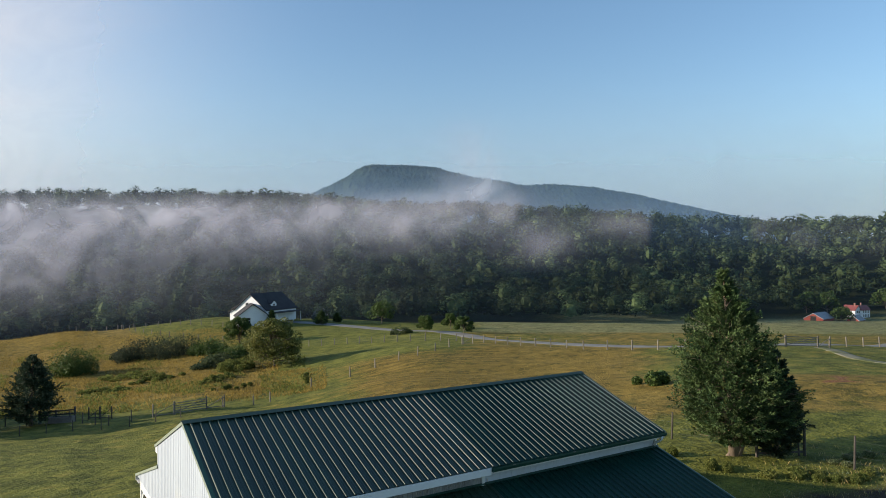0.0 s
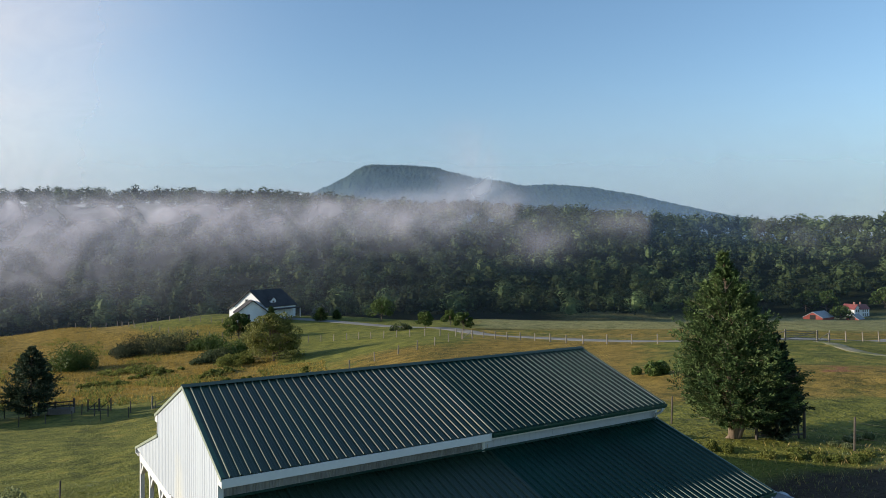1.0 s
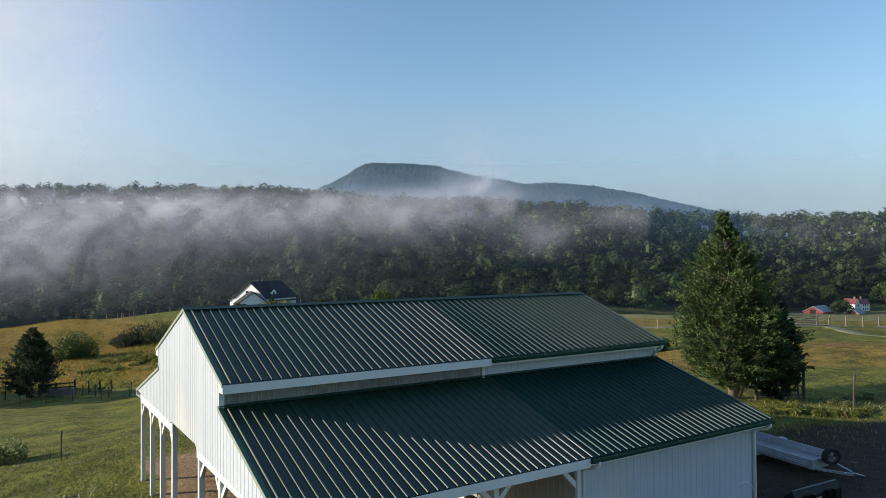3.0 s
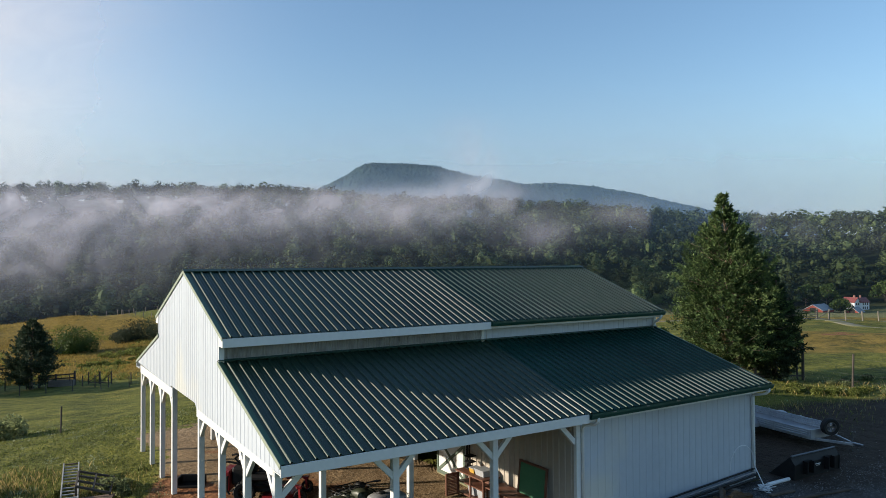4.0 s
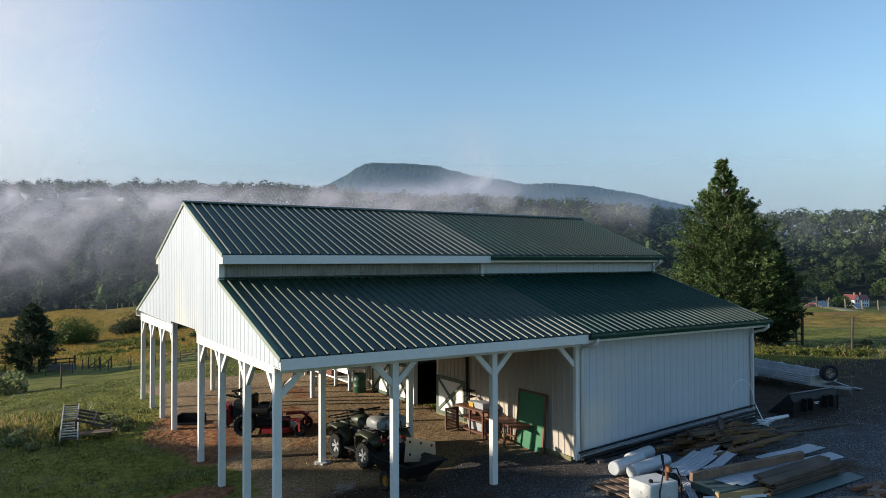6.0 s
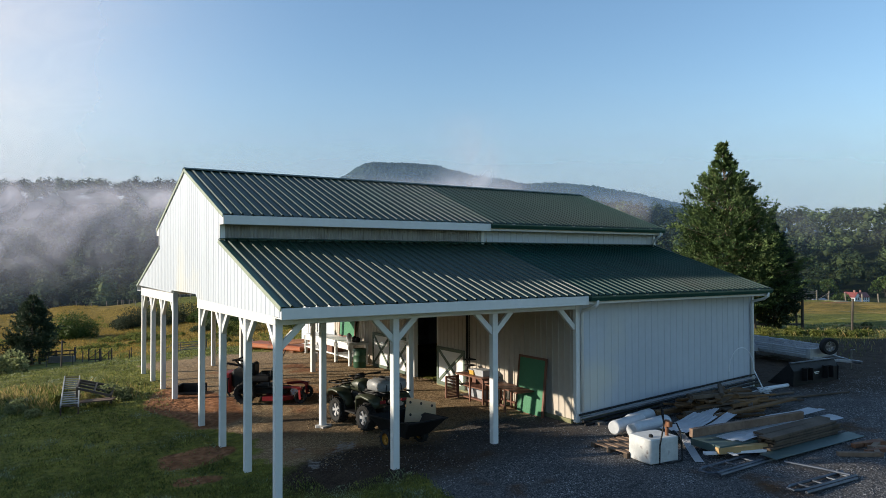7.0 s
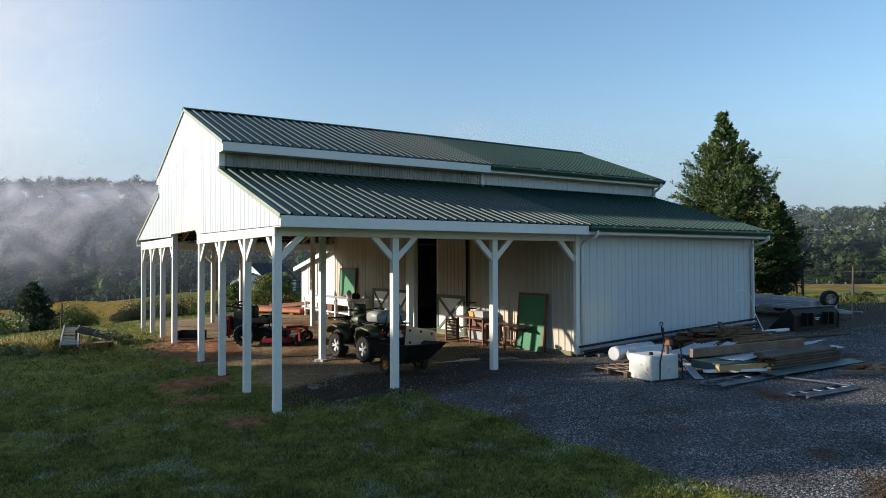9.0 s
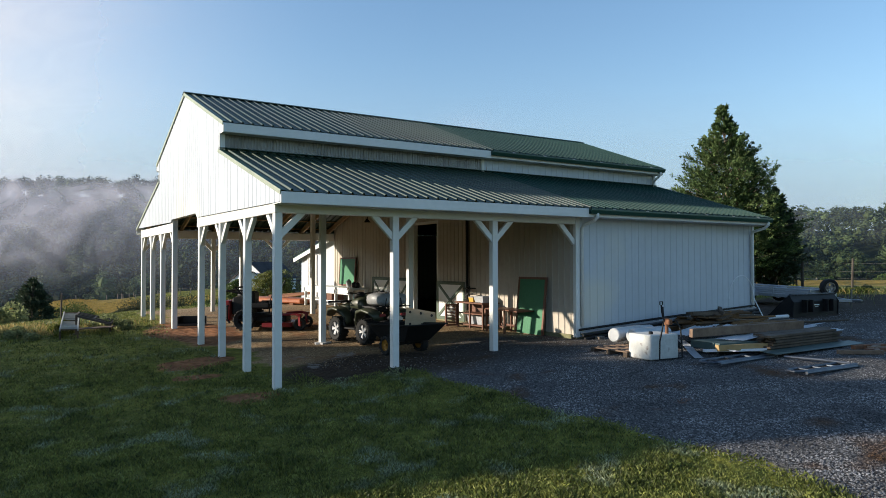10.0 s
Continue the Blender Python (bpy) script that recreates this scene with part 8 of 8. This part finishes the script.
def lawn():
    rng = np.random.default_rng(23)
    n = 390000
    v = 6.0 * (46 / 6.0) ** rng.uniform(0, 1, n)
    v = np.where(rng.uniform(0, 1, n) < smooth(26, 46, v), rng.uniform(6, 14, n), v)
    a = rng.uniform(-0.75, 0.72, n)
    x, y = from_va(v, a)
    inside = (x > -0.1) & (x < 14.1) & (y > -0.1) & (y < 14.1)
    soil = 0.9 * patch(x, y, 0.3, 7.0, 1.1, 2.8) + 0.95 * patch(x, y, -0.73, 3.33, 0.8, 0.55) + 0.8 * patch(x, y, -0.93, 1.9, 0.5, 0.35) + 0.9 * patch(x, y, -0.6, -0.2, 0.5, 0.35) + 0.8 * patch(x, y, 1.2, 1.5, 1.3, 1.2)
    keep = (rng.uniform(0, 1, n) > gravel_mask(x, y) * 1.25) & (~inside | ((x < 0.9) & (y < 2.2))) & (rng.uniform(0, 1, n) > soil) & ((x < 13.5) | (y < -9))
    x, y, v = x[keep], y[keep], v[keep]
    tuft = np.array([noise.noise((p * 1.4, q * 1.4, 2.0)) + 0.7 * noise.noise((p * 4.0, q * 4.0, 5.0)) for p, q in zip(x, y)])
    blades("grass", x, y, (0.029 + 0.0005 * v) * np.clip(1.0 + 0.9 * tuft, 0.4, 1.8), 0.012 + 0.0005 * v, M_GRASS, "short mown green lawn grass with clover", 24, 1.0)
    n = 2600
    # taller dry grass where the lawn ends, and round the posts and boards
    x = np.concatenate((rng.normal(-5.2, 1.3, n // 2), rng.normal(-2.2, 1.0, n // 6), rng.uniform(23, 34, n // 6)))
    y = np.concatenate((rng.normal(12.8, 0.8, n // 2), rng.normal(10.6, 0.5, n // 6), rng.normal(5.2, 1.8, n // 6)))
    blades("tall_grass", x, y, 0.19, 0.010, M_STRAW, "tall dry straw-coloured grass at the lawn edge", 25, 0.6)
    n = 2400
    x = np.concatenate((rng.normal(-4.8, 1.4, n), rng.uniform(21, 35, n)))
    y = np.concatenate((rng.normal(12.6, 0.9, n), rng.normal(5.0, 2.0, n)))
    blades("tall_grass", x, y, 0.12, 0.011, M_GRASS, "rank green weeds at the lawn edge", 26, 0.7)


def hill_grass():
    rng = np.random.default_rng(29)
    n = 80000
    v = rng.uniform(88, 205, n)
    a = rng.uniform(-0.68, -0.17, n)
    k = np.array([0.5 + 0.5 * noise.noise((p * 0.06, q * 260 * 0.06, 3.0)) for p, q in zip(v, a)])
    keep = (rng.uniform(0, 1, n) < np.clip(k * 1.6 - 0.25, 0, 1)) & ~((v > 118) & (a > -0.24)) & ~((v > 186) & (a > -0.50))
    x, y = from_va(v[keep], a[keep])
    blades("hill_grass", x, y, 0.32, 0.07, M_HAY, "standing golden hay grass over the hillside", 30, 0.9)
    n = 40000
    v = rng.uniform(88, 190, n)
    a = rng.uniform(-0.66, -0.2, n)
    k = np.array([noise.noise((p * 0.05 + 9, q * 150 * 0.10, 7.0)) + 0.5 * noise.noise((p * 0.2, q * 150 * 0.3, 1.0)) for p, q in zip(v, a)])
    keep = k > np.where(v < 125, 0.10, 0.26)
    x, y = from_va(v[keep], a[keep])
    blades("hill_weeds", x, y, 0.36, 0.15, M_WEED, "patches of leafy green weeds over the hillside", 31, 0.9)
    n = 12000
    v = rng.uniform(56, 112, n)
    a = rng.uniform(-0.14, 0.24, n)
    x, y = from_va(v, a)
    blades("hay_stubble", x, y, 0.08, 0.05, M_HAY, "low straw stubble of the hay field", 32, 1.4)


stones()
lawn()
hill_grass()


# ---- morning mist ----
def mist_material(name, colour, scale, low=0.35):
    m = bpy.data.materials.new(name)
    m.use_nodes = True
    n, ln = m.node_tree.nodes, m.node_tree.links
    n.remove(n["Principled BSDF"])
    at = n.new("ShaderNodeAttribute")
    at.attribute_name = "thick"
    sc = n.new("ShaderNodeAttribute")
    sc.attribute_name = "drift"
    tx = n.new("ShaderNodeTexNoise")
    tx.inputs["Scale"].default_value, tx.inputs["Detail"].default_value, tx.inputs["Distortion"].default_value = scale, 6.0, 1.4
    ln.new(sc.outputs["Vector"], tx.inputs["Vector"])
    rg = n.new("ShaderNodeMapRange")
    rg.inputs[1].default_value, rg.inputs[2].default_value, rg.inputs[3].default_value, rg.inputs[4].default_value = 0.36, 0.70, low, 1.0
    ln.new(tx.outputs[0], rg.inputs[0])
    mu = n.new("ShaderNodeMath")
    mu.operation = "MULTIPLY"
    ln.new(at.outputs["Fac"], mu.inputs[0])
    ln.new(rg.outputs[0], mu.inputs[1])
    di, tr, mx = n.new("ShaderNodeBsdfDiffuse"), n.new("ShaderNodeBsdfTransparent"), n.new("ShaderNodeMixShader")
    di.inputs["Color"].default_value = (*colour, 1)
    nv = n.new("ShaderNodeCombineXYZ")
    # droplets scatter alike all round: a fixed normal, up, sunward and cameraward, lights every sheet
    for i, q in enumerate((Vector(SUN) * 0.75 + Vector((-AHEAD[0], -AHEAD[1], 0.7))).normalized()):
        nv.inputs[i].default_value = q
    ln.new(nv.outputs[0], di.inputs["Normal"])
    ln.new(mu.outputs[0], mx.inputs[0])
    ln.new(tr.outputs[0], mx.inputs[1])
    ln.new(di.outputs[0], mx.inputs[2])
    ln.new(mx.outputs[0], n["Material Output"].inputs[0])
    return m


M_MIST = mist_material("mist", (0.56, 0.54, 0.61), 0.021, 0.0)
M_VEIL = mist_material("mist_veil", (0.53, 0.53, 0.61), 0.03, 0.35)
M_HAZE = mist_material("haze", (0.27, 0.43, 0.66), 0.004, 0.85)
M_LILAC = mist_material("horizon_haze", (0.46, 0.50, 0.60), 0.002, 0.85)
M_PUFF = mist_material("grey_mist", (0.30, 0.355, 0.455), 0.012, 0.25)
M_GLOW = mist_material("bright_haze", (0.72, 0.69, 0.73), 0.003, 0.8)


def mist_sheet(X, Y, Z, t, e, material, label, fade, drift):
    """drift: where in the cloud pattern each place lies, across and up, in metres."""
    t = np.clip(t, 0, 0.92) * smooth(0, fade, e)
    nz, na = t.shape
    i, j = np.meshgrid(np.arange(nz - 1), np.arange(na - 1), indexing="ij")
    f = np.stack((i * na + j, i * na + j + 1, (i + 1) * na + j + 1, (i + 1) * na + j), -1).reshape(-1, 4)
    f = f[t.ravel()[f].max(axis=1) > 0.004]
    used, f = np.unique(f, return_inverse=True)
    me = raw("mist_haze_sheet", np.stack((X, Y, Z), -1).reshape(-1, 3)[used], f.reshape(-1, 4), material, smooth=True)
    at = me.attributes.new("thick", "FLOAT", "POINT")
    at.data.foreach_set("value", t.astype(np.float32).ravel()[used])
    at = me.attributes.new("drift", "FLOAT_VECTOR", "POINT")
    at.data.foreach_set("vector", np.stack((*drift, np.full(t.shape, float(X[0, 0]))), -1).astype(np.float32).reshape(-1, 3)[used].ravel())
    return tagged(new("mist_haze_sheet", me), label, "mist", kind="stuff")


def mist(v, zlo, zhi, alo, ahi, puffs, material, label, base=0.0, fade=0.12, slant=0.4):
    """A drifting bank: a sheet across the valley whose thickness swells in puffs of (bearing, height, width, depth, amount)."""
    a, z = np.meshgrid(np.linspace(alo, ahi, 150), np.linspace(zlo, zhi, 60))
    X, Y = from_va(v / (1 + slant * a), a)
    t = np.full(a.shape, base)
    for pa, pz, wa, wz, amt in puffs:
        t = t + amt * np.exp(-((a - pa) / wa) ** 2 - ((z - pz) / wz) ** 2)
    e = np.minimum(np.minimum(a - alo, ahi - a) / (ahi - alo), np.minimum(z - zlo, zhi - z) / (zhi - zlo))
    return mist_sheet(X, Y, z, t, e, material, label, fade, (v * a, z * 1.5))


def slope_mist(lift, puffs, material, label, base=0.0):
    """Mist sheets before the wooded slope, placed and patterned to fit the camera's view; puffs of (bearing, height,
    width, depth, amount).
    """
    a, z = np.meshgrid(np.linspace(-0.85, 0.75, 170), np.linspace(-20, 86, 100))
    s = np.interp(a, (-0.64, -0.31, 0.0, 0.5), (3.0, 3.2, 3.3, 2.3))
    top = np.interp(a, (-0.8, -0.31, 0, 0.5, 0.8), (600, 574, 548, 494, 482))
    front = np.interp(a, (-0.8, -0.2, 0.02, 0.1, 0.3, 0.45, 0.6, 0.8), (240, 234, 234, 240, 258, 300, 316, 322))
    V = np.minimum(front + s * 6 * np.log1p(np.exp(np.minimum((z - 10) / 6, 30))), top) - lift * 0.4
    X, Y = from_va(V, a)
    t = np.full(a.shape, base)
    for pa, pz, wa, wz, amt in puffs:
        t = t + amt * np.exp(-((a - pa) / wa) ** 2 - ((z - pz) / wz) ** 2)
    e = np.minimum(np.minimum(a + 0.85, 0.75 - a) / 1.6, np.minimum(z + 20, 86 - z) / 106)
    return mist_sheet(X, Y, z, t, e, material, label, 0.10, (400 * a, 400 * (z - 10.9) / V * 1.25))


WISPS = ((-0.68, 29, 0.15, 10, 0.95), (-0.55, 27, 0.10, 9, 0.55), (-0.42, 31, 0.08, 8, 0.50), (-0.36, 24, 0.07, 8, 0.48), (-0.27, 33, 0.07, 7, 0.42), (-0.21, 27, 0.06, 8, 0.52), (-0.13, 31, 0.05, 7, 0.46), (-0.07, 25, 0.05, 6, 0.62),
         (0.0, 34, 0.06, 7, 0.44), (0.05, 41, 0.04, 7, 0.42), (0.08, 33, 0.04, 7, 0.40), (0.13, 17, 0.05, 7, 0.44), (0.10, 26, 0.03, 7, 0.34), (0.24, 26, 0.04, 6, 0.28), (0.31, 24, 0.04, 6, 0.34), (0.38, 27, 0.04, 5, 0.46), (0.46, 21, 0.05, 5, 0.36), (0.57, 18, 0.05, 5, 0.44), (0.52, 26, 0.06, 5, 0.30), (-0.70, 12, 0.14, 9, 0.42))
VEIL = ((-0.74, 22, 0.18, 18, 0.46), (-0.60, 36, 0.22, 11, 0.34), (-0.46, 27, 0.18, 14, 0.32), (-0.32, 36, 0.20, 9, 0.28), (-0.20, 28, 0.16, 13, 0.26), (-0.08, 34, 0.14, 10, 0.22), (0.05, 36, 0.08, 11, 0.24), (0.06, 24, 0.12, 10, 0.12), (0.45, 24, 0.25, 12, 0.07), (-0.5, 6, 0.3, 12, 0.08), (-0.68, 9, 0.16, 9, 0.22))
for lift, k in ((20, 0.30), (32, 0.28), (44, 0.24)):
    slope_mist(lift, tuple((pa + 0.015 * math.sin(lift), pz + 1.5 * math.cos(lift), wa, wz, amt * k) for pa, pz, wa, wz, amt in WISPS), M_MIST, "wisps of morning mist drifting over the wooded slope")
slope_mist(14, VEIL, M_VEIL, "thin veil of mist over the upper woods")
# blue air haze over the woods, painted as a tinted see-through sheet
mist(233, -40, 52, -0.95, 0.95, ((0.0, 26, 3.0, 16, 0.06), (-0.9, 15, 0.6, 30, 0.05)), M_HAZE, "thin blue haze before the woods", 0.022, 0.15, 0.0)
mist(760, 40, 210, -0.5, 0.6, ((0.045, 92, 0.045, 20, 0.80), (0.050, 118, 0.04, 18, 0.40), (-0.03, 84, 0.06, 8, 0.30), (0.04, 145, 0.05, 20, 0.20)), M_PUFF, "pale mist rising behind the wooded crest", 0.0, 0.3)
# a lilac sheet added to grey the bright sky over the horizon
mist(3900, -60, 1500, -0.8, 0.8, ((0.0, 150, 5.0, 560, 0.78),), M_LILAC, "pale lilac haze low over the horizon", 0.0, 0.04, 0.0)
# the mountain's blue distance, painted as another tinted sheet
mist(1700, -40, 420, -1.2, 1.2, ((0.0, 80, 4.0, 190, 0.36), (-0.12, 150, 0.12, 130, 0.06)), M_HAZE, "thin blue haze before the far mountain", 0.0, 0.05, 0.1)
# the sky's glow near the sun, put in as a whitish sheet
mist(1950, 0, 1700, -1.6, 0.6, ((-0.82, 600, 0.34, 1600, 0.82),), M_GLOW, "bright haze in the sky towards the low sun", 0.0, 0.1, 0.1)
